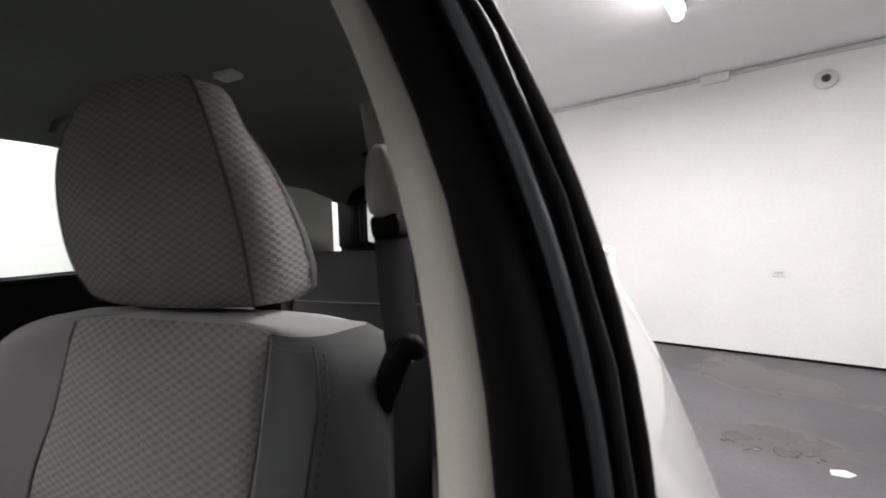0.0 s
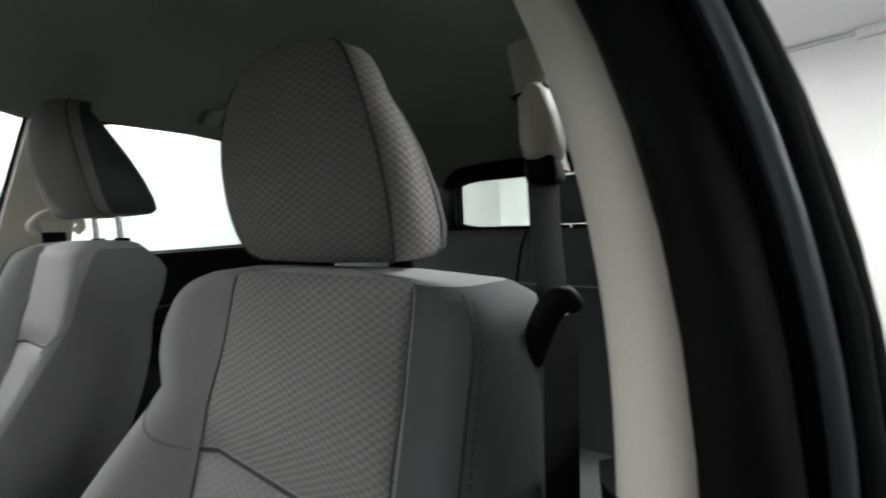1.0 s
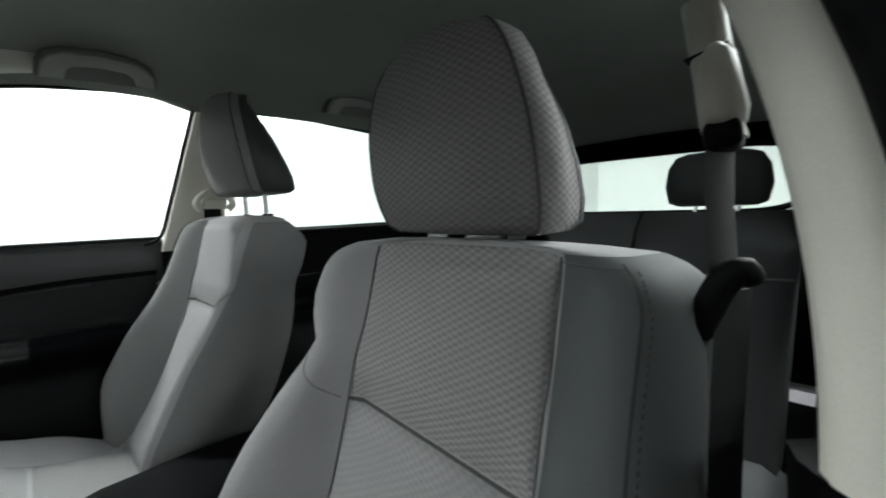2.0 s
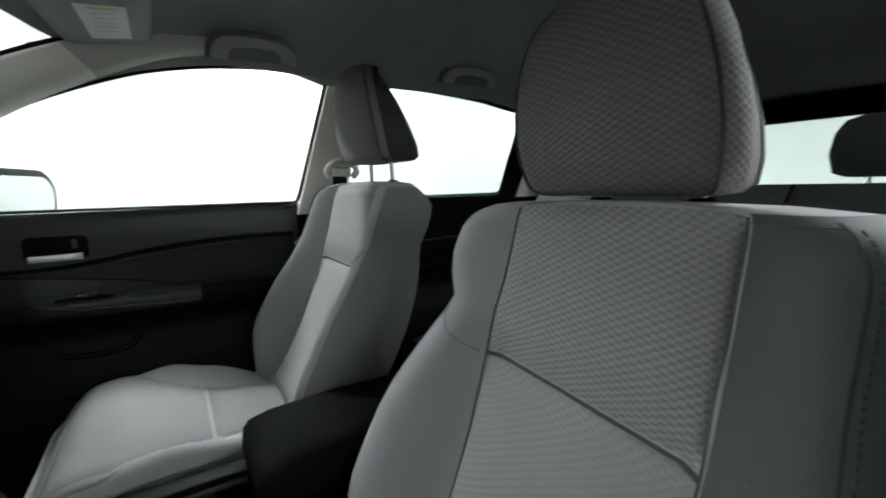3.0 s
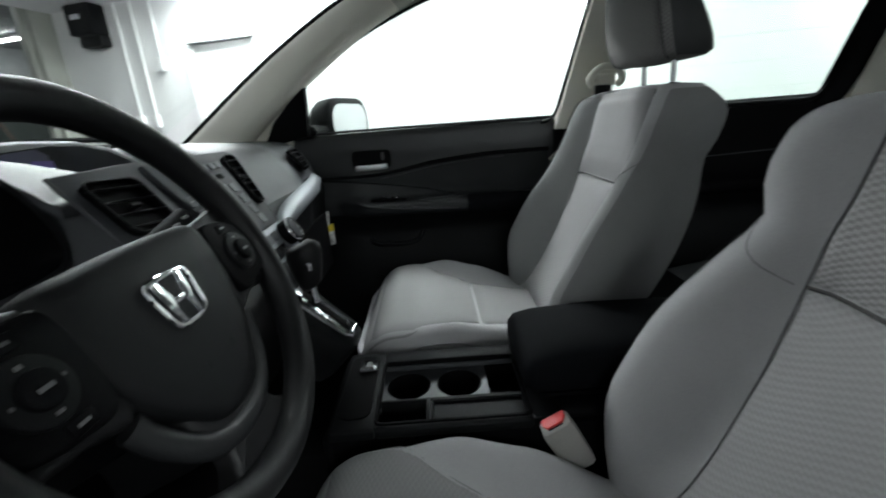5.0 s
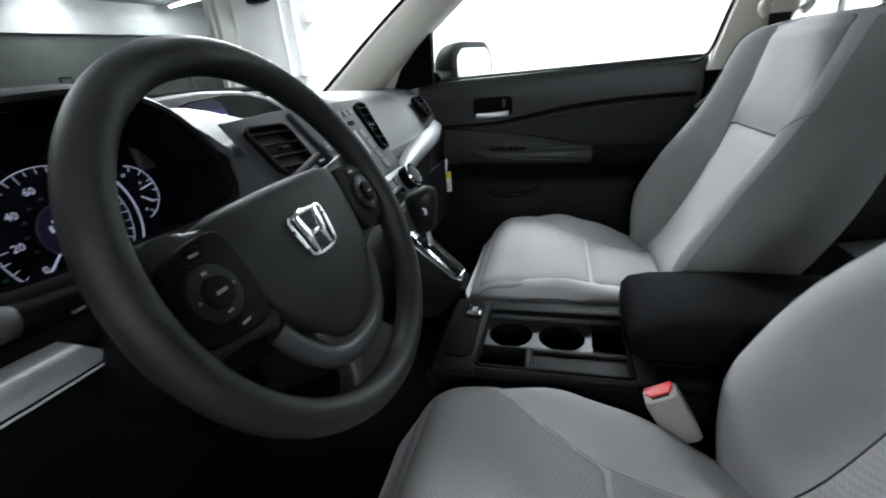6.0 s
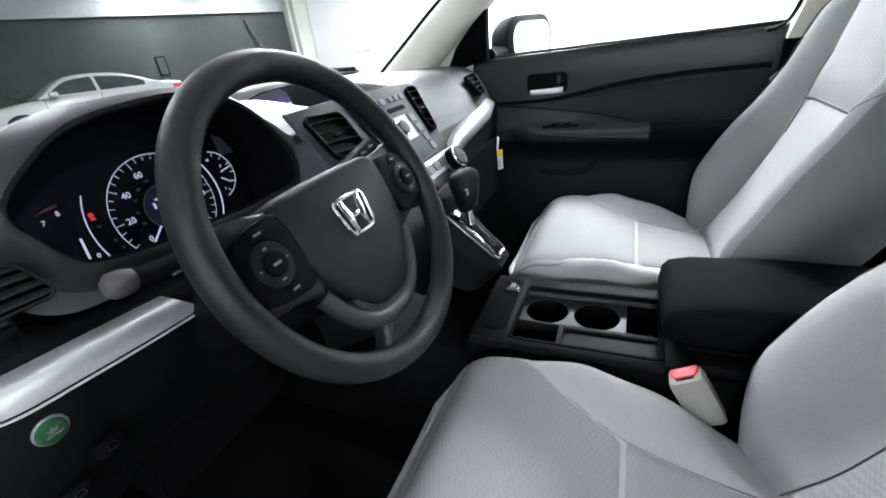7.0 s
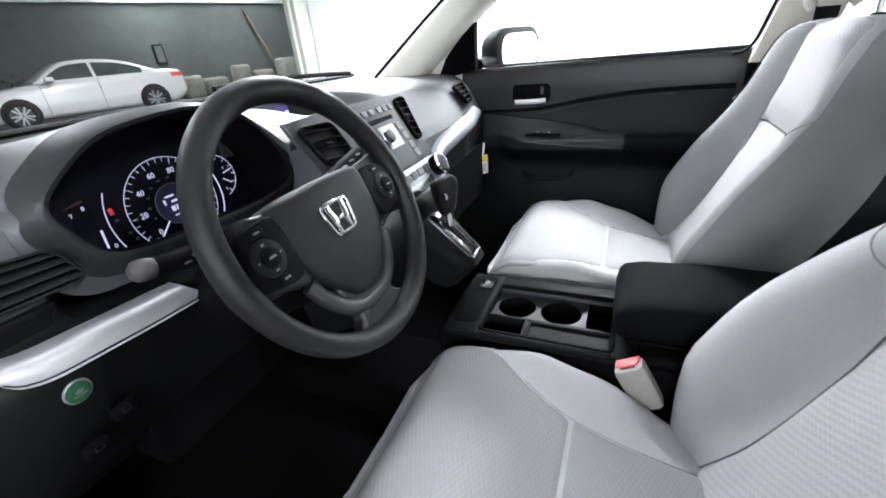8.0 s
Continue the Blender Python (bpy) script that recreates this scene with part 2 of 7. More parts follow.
def finish(bm, mat, at, smooth=38.0):
    bmesh.ops.remove_doubles(bm, verts=bm.verts, dist=1e-6)
    bmesh.ops.recalc_face_normals(bm, faces=bm.faces)
    for f in bm.faces:
        f.smooth = smooth > 0
    for e in bm.edges:
        e.smooth = len(e.link_faces) == 2 and e.calc_face_angle(0) < radians(smooth)
    bm.transform(Matrix.Translation(-Vector(at)))
    me = bpy.data.meshes.new(mat.name)
    bm.to_mesh(me)
    bm.free()
    me.materials.append(mat)
    return me


def part(name, bm, mat, parent, label="", smooth=38.0):
    """One mesh, given in world places, as a part of a thing or of another part."""
    ob = new(name, finish(bm, mat, origin_of(parent), smooth))
    ob.parent = parent
    return tagged(ob, label)


def piece(name, bm, mat, label, category="", kind="", group="", smooth=38.0, at=(0, 0, 0)):
    """One mesh as a top-level thing."""
    ob = new(name, finish(bm, mat, at, smooth))
    ob.location = at
    return tagged(ob, label, category, group, kind)


def join(*meshes):
    out = bmesh.new()
    for b in meshes:
        me = bpy.data.meshes.new("joined")
        b.to_mesh(me)
        b.free()
        out.from_mesh(me)
        bpy.data.meshes.remove(me)
    return out


def box(x0, x1, y0, y1, z0, z1, bevel=0.0, seg=2, m=None):
    bm = bmesh.new()
    bmesh.ops.create_cube(bm, size=1)
    for v in bm.verts:
        v.co = Vector(((x0 + x1) / 2 + v.co.x * abs(x1 - x0), (y0 + y1) / 2 + v.co.y * abs(y1 - y0), (z0 + z1) / 2 + v.co.z * abs(z1 - z0)))
    if bevel:
        bmesh.ops.bevel(bm, geom=bm.edges[:], offset=bevel, segments=seg, profile=0.5, affect="EDGES")
    if m is not None:
        bm.transform(m)
    return bm


def prism(pts, depth, m=None, bevel=0.0, seg=2):
    """A flat outline (u, v) with thickness along the third axis, from 0 to depth."""
    bm = bmesh.new()
    low = [bm.verts.new((u, v, 0)) for u, v in pts]
    f = bm.faces.new(low)
    top = bmesh.ops.extrude_face_region(bm, geom=[f])["geom"]
    for v in top:
        if isinstance(v, bmesh.types.BMVert):
            v.co.z += depth
    if bevel:
        edges = [e for e in bm.edges if all(abs(v.co.z - depth) < 1e-7 for v in e.verts)]
        bmesh.ops.bevel(bm, geom=edges, offset=bevel, segments=seg, profile=0.5, affect="EDGES")
    if m is not None:
        bm.transform(m)
    return bm


def loft(rings, caps=True, closed=True):
    """A skin over rings of equally many points."""
    bm = bmesh.new()
    rows = [[bm.verts.new(p) for p in ring] for ring in rings]
    n = len(rows[0])
    for a, b in zip(rows, rows[1:]):
        for i in range(n if closed else n - 1):
            j = (i + 1) % n
            bm.faces.new((a[i], a[j], b[j], b[i]))
    if caps and closed:
        bm.faces.new(rows[0])
        bm.faces.new(list(reversed(rows[-1])))
    return bm


def sheet(f, nu, nv, thick=0.0):
    """A surface f(u, v) over the unit square; thick: a vector to give it depth."""
    bm = bmesh.new()
    g = [[bm.verts.new(f(i / nu, j / nv)) for j in range(nv + 1)] for i in range(nu + 1)]
    for i in range(nu):
        for j in range(nv):
            bm.faces.new((g[i][j], g[i + 1][j], g[i + 1][j + 1], g[i][j + 1]))
    if thick:
        bmesh.ops.recalc_face_normals(bm, faces=bm.faces)
        d = Vector(thick)
        got = bmesh.ops.extrude_face_region(bm, geom=bm.faces[:])["geom"]
        for v in got:
            if isinstance(v, bmesh.types.BMVert):
                v.co += d
    return bm


def smoothed(pts, n, closed=False):
    """n points along a smooth curve through pts."""
    P = [Vector(p) for p in pts]
    k = len(P)
    out = []
    spans = k if closed else k - 1
    for s in range(n if closed else n + 1):
        t = s / n * spans
        i = min(int(t), spans - 1)
        u = t - i
        g = (lambda j: P[j % k]) if closed else (lambda j: P[max(0, min(k - 1, j))])
        a, b, c, d = g(i - 1), g(i), g(i + 1), g(i + 2)
        out.append(0.5 * ((2 * b) + (c - a) * u + (2 * a - 5 * b + 4 * c - d) * u * u + (3 * b - a - 3 * c + d) * u ** 3))
    return out


def tube(pts, r, sides=8, closed=False, flat=None, up=None):
    """A tube along pts; r may be a list; flat = (a, b): an oval of half-widths a along up x way and b along up."""
    P = [Vector(p) for p in pts]
    n = len(P)
    rings = []
    ref = Vector(up) if up is not None else None
    for i, p in enumerate(P):
        way = (P[(i + 1) % n] - P[i - 1]) if closed else (P[min(i + 1, n - 1)] - P[max(i - 1, 0)])
        way.normalize()
        if ref is None:
            ref = Vector((0, 0, 1)) if abs(way.z) < 0.9 else Vector((1, 0, 0))
        side = way.cross(ref).normalized()
        top = side.cross(way).normalized()
        if up is None:
            ref = top
        a, b = flat if flat else ((r[i], r[i]) if isinstance(r, (list, tuple)) else (r, r))
        rings.append([p + side * a * math.cos(q) + top * b * math.sin(q) for q in [2 * math.pi * j / sides for j in range(sides)]])
    if closed:
        rings.append(rings[0])
    return loft(rings, caps=not closed)


def disc(c, r, depth, n=24, m=None, bevel=0.0, sy=1.0):
    return prism([(c[0] + r * math.cos(2 * math.pi * i / n), c[1] + sy * r * math.sin(2 * math.pi * i / n)) for i in range(n)], depth, m, bevel)


def rounded(w, h, r, n=4):
    """The outline of a w x h oblong about the origin with rounded corners."""
    out = []
    for cx, cy, a in ((w / 2 - r, h / 2 - r, 0), (-w / 2 + r, h / 2 - r, 90), (-w / 2 + r, -h / 2 + r, 180), (w / 2 - r, -h / 2 + r, 270)):
        out += [(cx + r * math.cos(radians(a + 90 * i / n)), cy + r * math.sin(radians(a + 90 * i / n))) for i in range(n + 1)]
    return out


def ramp(x, *knots):
    """Values between knots (x, y), eased."""
    if x <= knots[0][0]:
        return knots[0][1]
    for (a, p), (b, q) in zip(knots, knots[1:]):
        if x <= b:
            u = (x - a) / (b - a)
            u = u * u * (3 - 2 * u)
            return p + (q - p) * u
    return knots[-1][1]


def basis(o, ex, ey):
    """A pose with its first two axes along ex and ey."""
    x = Vector(ex).normalized()
    zz = x.cross(Vector(ey)).normalized()
    y = zz.cross(x)
    return Matrix(((x.x, y.x, zz.x, o[0]), (x.y, y.y, zz.y, o[1]), (x.z, y.z, zz.z, o[2]), (0, 0, 0, 1)))


def text_mesh(body, size, m, depth=0.0003):
    """Lettering in the built-in font as a mesh, centred, in the plane of m."""
    cu = bpy.data.curves.new("lettering", "FONT")
    cu.body, cu.size, cu.align_x, cu.align_y, cu.extrude, cu.resolution_u = body, size, "CENTER", "CENTER", depth, 2
    ob = bpy.data.objects.new("lettering", cu)
    me = bpy.data.meshes.new_from_object(ob)
    bm = bmesh.new()
    bm.from_mesh(me)
    bm.transform(m)
    bpy.data.objects.remove(ob)
    bpy.data.meshes.remove(me)
    bpy.data.curves.remove(cu)
    return bm


def curve(x, *knots):
    """Values between knots (x, y) along a smooth curve with no overshoot."""
    if x <= knots[0][0]:
        return knots[0][1]
    if x >= knots[-1][0]:
        return knots[-1][1]
    d = [(b[1] - a[1]) / (b[0] - a[0]) for a, b in zip(knots, knots[1:])]
    m = [d[0]] + [0.0 if p * q <= 0 else 2 * p * q / (p + q) for p, q in zip(d, d[1:])] + [d[-1]]
    for i, (a, b) in enumerate(zip(knots, knots[1:])):
        if x <= b[0]:
            h = b[0] - a[0]
            u = (x - a[0]) / h
            return ((2 * u ** 3 - 3 * u * u + 1) * a[1] + (u ** 3 - 2 * u * u + u) * h * m[i]
                    + (3 * u * u - 2 * u ** 3) * b[1] + (u ** 3 - u * u) * h * m[i + 1])
    return knots[-1][1]

# ---- the garage and what lies before it ----
ROOM = pose(0, 0, 0, 0, 0, ROOM_YAW)
HALF_R, HALF_L, FRONT, BACK, HIGH = -3.6, 8.5, -5.45, 5.25, 2.56


def room_box(x0, x1, y0, y1, z0, z1, bevel=0.0):
    return box(x0, x1, y0, y1, z0, z1, bevel, m=ROOM)


def floor_material():
    m = material("sealed_concrete", (0.082, 0.076, 0.084), 0.4, grain=0.14, grain_scale=40, stain=0.25, stain_scale=1.1, bump=0.1, bump_scale=60)
    nt = m.node_tree
    b = nt.nodes["Principled BSDF"]
    tc = next(n for n in nt.nodes if n.type == "TEX_COORD")
    n = nt.nodes.new("ShaderNodeTexNoise")
    n.inputs["Scale"].default_value, n.inputs["Detail"].default_value = 0.75, 7
    r = nt.nodes.new("ShaderNodeValToRGB")
    r.color_ramp.elements[0].position, r.color_ramp.elements[1].position = 0.56, 0.60
    nt.links.new(tc.outputs["Object"], n.inputs["Vector"])
    nt.links.new(n.outputs["Fac"], r.inputs["Fac"])
    mix = nt.nodes.new("ShaderNodeMix")
    mix.data_type = "RGBA"
    old = b.inputs["Base Color"].links[0].from_socket
    nt.links.new(r.outputs["Color"], mix.inputs["Factor"])
    nt.links.new(old, mix.inputs["A"])
    mix.inputs["B"].default_value = (0.052, 0.042, 0.040, 1)
    nt.links.new(mix.outputs["Result"], b.inputs["Base Color"])
    rr = nt.nodes.new("ShaderNodeMapRange")
    rr.inputs["To Min"].default_value, rr.inputs["To Max"].default_value = 0.5, 0.22
    nt.links.new(r.outputs["Color"], rr.inputs["Value"])
    nt.links.new(rr.outputs["Result"], b.inputs["Roughness"])
    return m


FLOOR = floor_material()
ASPHALT = material("asphalt", (0.055, 0.055, 0.058), 0.85, grain=0.25, grain_scale=80, stain=0.15, stain_scale=0.6, bump=0.4, bump_scale=90)
piece("floor", room_box(HALF_R, HALF_L, FRONT, BACK, -0.2, 0.0), FLOOR, "dark grey sealed concrete floor with damp brown patches", "floor", "structure")
piece("wall_rear", room_box(HALF_R - 0.2, HALF_L + 0.2, BACK, BACK + 0.2, 0, HIGH + 0.5), WALL, "white painted block wall behind the car", "wall", "structure")
wall_right = piece("wall_right", room_box(HALF_R - 0.2, HALF_R, FRONT, BACK, 0, HIGH + 0.5), WALL, "white painted block wall beside the car", "wall", "structure")
piece("wall_left", room_box(HALF_L, HALF_L + 0.2, FRONT, BACK, 0, HIGH + 0.5), WALL, "white painted block wall", "wall", "structure")
piece("wall_front_lintel", room_box(HALF_R - 0.2, HALF_L + 0.2, FRONT - 0.25, FRONT, HIGH + 0.15, HIGH + 1.6), WALL, "white lintel above the garage opening", "wall", "structure")
piece("wall_front_pier", room_box(HALF_L - 0.7, HALF_L + 0.2, FRONT - 0.25, FRONT, 0, HIGH + 0.15), WALL, "white pier beside the garage opening", "wall", "structure")
piece("ceiling", room_box(HALF_R - 0.2, HALF_L + 0.2, FRONT, BACK + 0.2, HIGH, HIGH + 0.15), CEIL, "white painted garage ceiling", "ceiling", "structure")
piece("door_jamb", join(room_box(HALF_R - 0.02, HALF_R + 0.22, FRONT - 0.3, FRONT - 0.02, 0, HIGH + 0.15, 0.01),
                        room_box(HALF_R + 0.22, HALF_R + 0.26, FRONT - 0.2, FRONT - 0.12, 0, HIGH + 0.15, 0.005)), JAMB,
      "grey painted steel jamb with a door track", "door jamb", "structure")
piece("ceiling_conduit", room_box(HALF_R, HALF_L, BACK - 0.03, BACK, HIGH - 0.04, HIGH - 0.012, 0.005), STEEL, "thin grey conduit along the top of the wall", "trim", "structure")


def ground_z(y):
    return ramp(-y, (6.0, -0.03), (12.0, 0.12))


bm = bmesh.new()
xs = [-400, -60, -25, -12, -6, 0, 6, 15, 60, 400]
ys = [-400, -60, -20, -14, -12, -11, -10, -9, -8, -7, -6, 8, 60, 400]
grid = [[bm.verts.new(ROOM @ Vector((x, y, ground_z(y) if y < 0 else -0.03))) for y in ys] for x in xs]
for i in range(len(xs) - 1):
    for j in range(len(ys) - 1):
        bm.faces.new((grid[i][j], grid[i + 1][j], grid[i + 1][j + 1], grid[i][j + 1]))
ob = piece("ground", bm, ASPHALT, "dark grey asphalt rising gently from the garage", "ground", "structure")
ob.location.z = -0.012

def fluorescent(x, y, watts):
    z = HIGH - 0.09
    at = ROOM @ Vector((x, y, z))
    t = thing("batten_or_fill_light", at, "white ceiling batten with a bright tube, most of them added unseen as fill", "ceiling light", "garage lights")
    part("housing", room_box(x - 0.05, x + 0.05, y - 0.8, y + 0.8, z + 0.03, z + 0.09, 0.008), CEIL, t)
    part("tube", tube([ROOM @ Vector((x, y - 0.75, z)), ROOM @ Vector((x, y + 0.75, z))], 0.03, 12), TUBE, t, "glowing white tube")
    strip_lamp(at.x, at.y, at.z - 0.04, ROOM_YAW, watts)


# known battens and added fill lamps are built alike
for lx, ly, watts in LAMPS:
    fluorescent(lx, ly, watts)


# right wall: conduits, a switch box, a door and a dark wall-mounted heater near the jamb
wx = HALF_R
door_t = thing("side_door", ROOM @ Vector((wx + 0.02, -3.15, 0.0)), "white steel side door closed in its frame on the garage wall", "door")
part("door_leaf", room_box(wx, wx + 0.035, -3.50, -2.72, 0.0, 2.03, 0.004), WALL, door_t)
for y0, y1, z0, z1 in ((-3.60, -3.50, 0, 2.14), (-2.72, -2.62, 0, 2.14), (-3.50, -2.72, 2.055, 2.14)):
    part("door_frame", room_box(wx, wx + 0.06, y0, y1, z0, z1, 0.004), WALL, door_t)
part("drip_rail", room_box(wx + 0.035, wx + 0.10, -3.54, -2.68, 2.035, 2.055, 0.004), STEEL, door_t, "grey drip rail over the door")
for yy, z0, box_z in ((-3.97, 1.93, 1.90), (-4.24, 1.33, 1.30), (-4.47, 1.33, 1.30)):
    t = thing("wall_conduit", ROOM @ Vector((wx + 0.02, yy, z0)), "white painted conduit pipe ending in a socket box", "conduit", "wall conduits")
    part("pipe", tube([ROOM @ Vector((wx + 0.016, yy, z0)), ROOM @ Vector((wx + 0.016, yy, HIGH))], 0.014, 8), WALL, t)
    part("socket_box", room_box(wx, wx + 0.06, yy - 0.045, yy + 0.045, box_z - 0.09, box_z + 0.05, 0.008), WALL, t)
heater = thing("wall_heater", ROOM @ Vector((wx + 0.1, -4.88, 2.4)), "dark grey wall-mounted door motor with a label", "door motor")
part("motor_case", room_box(wx, wx + 0.20, -4.98, -4.62, 2.24, 2.555, 0.02), BLACK, heater)
part("lower_case", room_box(wx, wx + 0.14, -4.94, -4.62, 2.12, 2.238, 0.02), RUBBER, heater)
part("label_plate", room_box(wx + 0.201, wx + 0.204, -4.90, -4.76, 2.40, 2.45), PAPER, heater)
# rear wall: loudspeaker, socket, camera box
def at_wall(px, pz):
    return ROOM @ Vector((px, BACK - 0.03, pz))
sp = thing("wall_speaker", at_wall(1.02, 2.33), "small round grey loudspeaker on the white wall", "speaker")
spm = basis(at_wall(1.02, 2.33), ROOM.to_3x3() @ Vector((1, 0, 0)), (0, 0, 1))
part("speaker_cone", disc((0, 0), 0.075, 0.05, 24, spm @ Matrix.Translation((0, 0, -0.03)), 0.012), STEEL, sp)
part("speaker_grille", disc((0, 0), 0.030, 0.012, 20, spm @ Matrix.Translation((0, 0, 0.021)), 0.004), PLATE, sp)
out = thing("wall_socket", at_wall(0.73, 0.75), "white double wall socket with grey slots", "socket")
part("plate", box(-0.05, 0.05, -0.012, 0.0, -0.035, 0.035, 0.004, m=Matrix.Translation(at_wall(0.73, 0.75)) @ pose(0, 0.03, 0, 0, 0, ROOM_YAW)), WALL, out)
part("slots", box(-0.03, 0.03, -0.016, -0.0125, -0.012, 0.012, m=Matrix.Translation(at_wall(0.73, 0.75)) @ pose(0, 0.03, 0, 0, 0, ROOM_YAW)), STEEL, out)
cb = thing("junction_box", at_wall(0.27, HIGH - 0.05), "white junction box where the conduit meets the ceiling", "junction box")
part("box_case", box(-0.11, 0.11, -0.03, 0.03, -0.03, 0.05, 0.01, m=Matrix.Translation(at_wall(0.27, HIGH - 0.05)) @ pose(0, 0, 0, 0, 0, ROOM_YAW)), WALL, cb)

piece("baseboard", room_box(-1.5, HALF_L, BACK - 0.012, BACK, 0.0, 0.022, 0.003), RUBBER, "thin dark gap strip along the foot of the wall", "trim", "structure")
scrap = piece("paper_scrap", prism([(-0.05, -0.02), (0.01, -0.035), (0.055, -0.008), (0.03, 0.03), (-0.03, 0.026)], 0.004, ROOM @ pose(0.92, 3.25, 0.0, 0, 0, 25), 0.001), PAPER, "small white paper scrap lying on the concrete floor", "paper")

# the hall beyond the opening
HALL_Y, HALL_Z = -17.2, 4.1
piece("wall_hall_far", room_box(-22, 12, HALL_Y - 0.2, HALL_Y, 0, 3.15), DARKWALL, "dark grey cladding wall at the far side of the hall", "wall", "structure")
piece("wall_hall_band", room_box(-22, 12, HALL_Y - 0.2, HALL_Y + 0.15, 3.15, HALL_Z + 0.3), STEEL, "grey beam above the dark wall", "wall", "structure")
piece("wall_hall_left", room_box(12, 12.2, HALL_Y, FRONT - 0.3, 0, HALL_Z + 0.3), CEIL, "pale end wall of the hall", "wall", "structure")
piece("wall_hall_right", room_box(-22.2, -22, HALL_Y, FRONT - 0.3, 0, HALL_Z + 0.3), CEIL, "pale end wall of the hall", "wall", "structure")
piece("wall_hall_near", join(room_box(-22, HALF_R - 0.2, FRONT - 0.25, FRONT - 0.05, 0, HALL_Z), room_box(HALF_L + 0.2, 12, FRONT - 0.25, FRONT - 0.05, 0, HALL_Z)), CEIL, "pale hall wall beside the opening", "wall", "structure")
bm = bmesh.new()
row = []
nx = 150
for i in range(nx + 1):
    yy = HALL_Y + (FRONT - 0.25 - HALL_Y) * i / nx
    zz = HALL_Z + (0.07 if (i // 2) % 2 else 0.0)
    row.append((bm.verts.new(ROOM @ Vector((-22, yy, zz))), bm.verts.new(ROOM @ Vector((12, yy, zz)))))
for a, b in zip(row, row[1:]):
    bm.faces.new((a[0], a[1], b[1], b[0]))
DECK = material("grey_steel_deck", (0.30, 0.31, 0.31), 0.55, 0.3, grain=0.08, grain_scale=8, stain=0.12, stain_scale=0.8)
piece("hall_ceiling", bm, DECK, "corrugated grey steel deck ceiling of the hall", "ceiling", "structure", smooth=0)
for lx, ly in ((-2.4, -9.5), (-9.0, -9.5), (-5.6, -15.8), (-9.0, -15.2)):
    at = ROOM @ Vector((lx, ly, HALL_Z - 0.12))
    t = thing("hall_light", at, "long fluorescent batten under the steel deck", "ceiling light", "hall lights")
    part("housing", room_box(lx - 0.06, lx + 0.06, ly - 1.2, ly + 1.2, HALL_Z - 0.09, HALL_Z - 0.01, 0.01), CEIL, t)
    part("tube", tube([ROOM @ Vector((lx, ly - 1.15, HALL_Z - 0.13)), ROOM @ Vector((lx, ly + 1.15, HALL_Z - 0.13))], 0.035, 10), TUBE, t, "glowing white tube")
    strip_lamp(at.x, at.y, at.z - 0.06, ROOM_YAW, 150, 2.3)
br = thing("brace_post", ROOM @ Vector((-9.3, HALL_Y + 0.3, 0.12)), "rusty slanting steel brace against the far wall", "brace")
part("strut", tube([ROOM @ Vector((-9.9, HALL_Y + 0.4, 0.12)), ROOM @ Vector((-8.9, HALL_Y + 0.1, 2.9))], 0.05, 6), RUST, br)
fr = thing("wall_vent", ROOM @ Vector((-5.45, HALL_Y + 0.05, 1.6)), "dark framed vent on the far wall", "vent")
part("vent_frame", room_box(-5.64, -5.30, HALL_Y, HALL_Y + 0.06, 1.30, 1.92, 0.02), RUBBER, fr)
part("vent_panel", room_box(-5.59, -5.35, HALL_Y + 0.06, HALL_Y + 0.07, 1.35, 1.87), DARKWALL, fr)
CRATE = material("pale_sacks", (0.15, 0.15, 0.125), 0.9, grain=0.15, grain_scale=12, stain=0.2, stain_scale=3, bump=0.4, bump_scale=20)
for i, (sx, w, h) in enumerate(((-5.9, 0.7, 0.75), (-6.75, 0.8, 0.62), (-7.8, 0.6, 0.95), (-8.6, 0.9, 0.7), (-9.9, 1.0, 1.05), (-11.2, 0.9, 0.9))):
    t = piece("sack", box(-w / 2, w / 2, -0.3, 0.3, 0, h, 0.12, 3, ROOM @ Matrix.Translation((sx, HALL_Y + 0.75, 0.10)) @ pose(0, 0, 0, 0, 0, 7 * math.sin(i * 2.3))), CRATE, "pale dusty sack standing against the far wall", "sack", group="sacks by the wall", smooth=60)
rng = random.Random(5)
bm = bmesh.new()
for i in range(900):
    c = ROOM @ Vector((rng.uniform(-5.4, 0.6), HALL_Y + 0.6 + rng.uniform(-0.3, 0.35), 0.12 + 1.25 * rng.random() ** 0.8 * (0.75 + 0.25 * math.sin(i))))
    m = Matrix.Translation(c) @ Euler((rng.uniform(0, 6), rng.uniform(0, 6), rng.uniform(0, 6))).to_matrix().to_4x4()
    q = [bm.verts.new(m @ Vector(p)) for p in ((-0.07, 0, 0), (0, -0.035, 0.01), (0.08, 0, 0), (0, 0.035, 0.01))]
    bm.faces.new(q)
piece("hedge", bm, HEDGE, "dull green hedge leaves against the far wall", "hedge", "stuff", smooth=0)


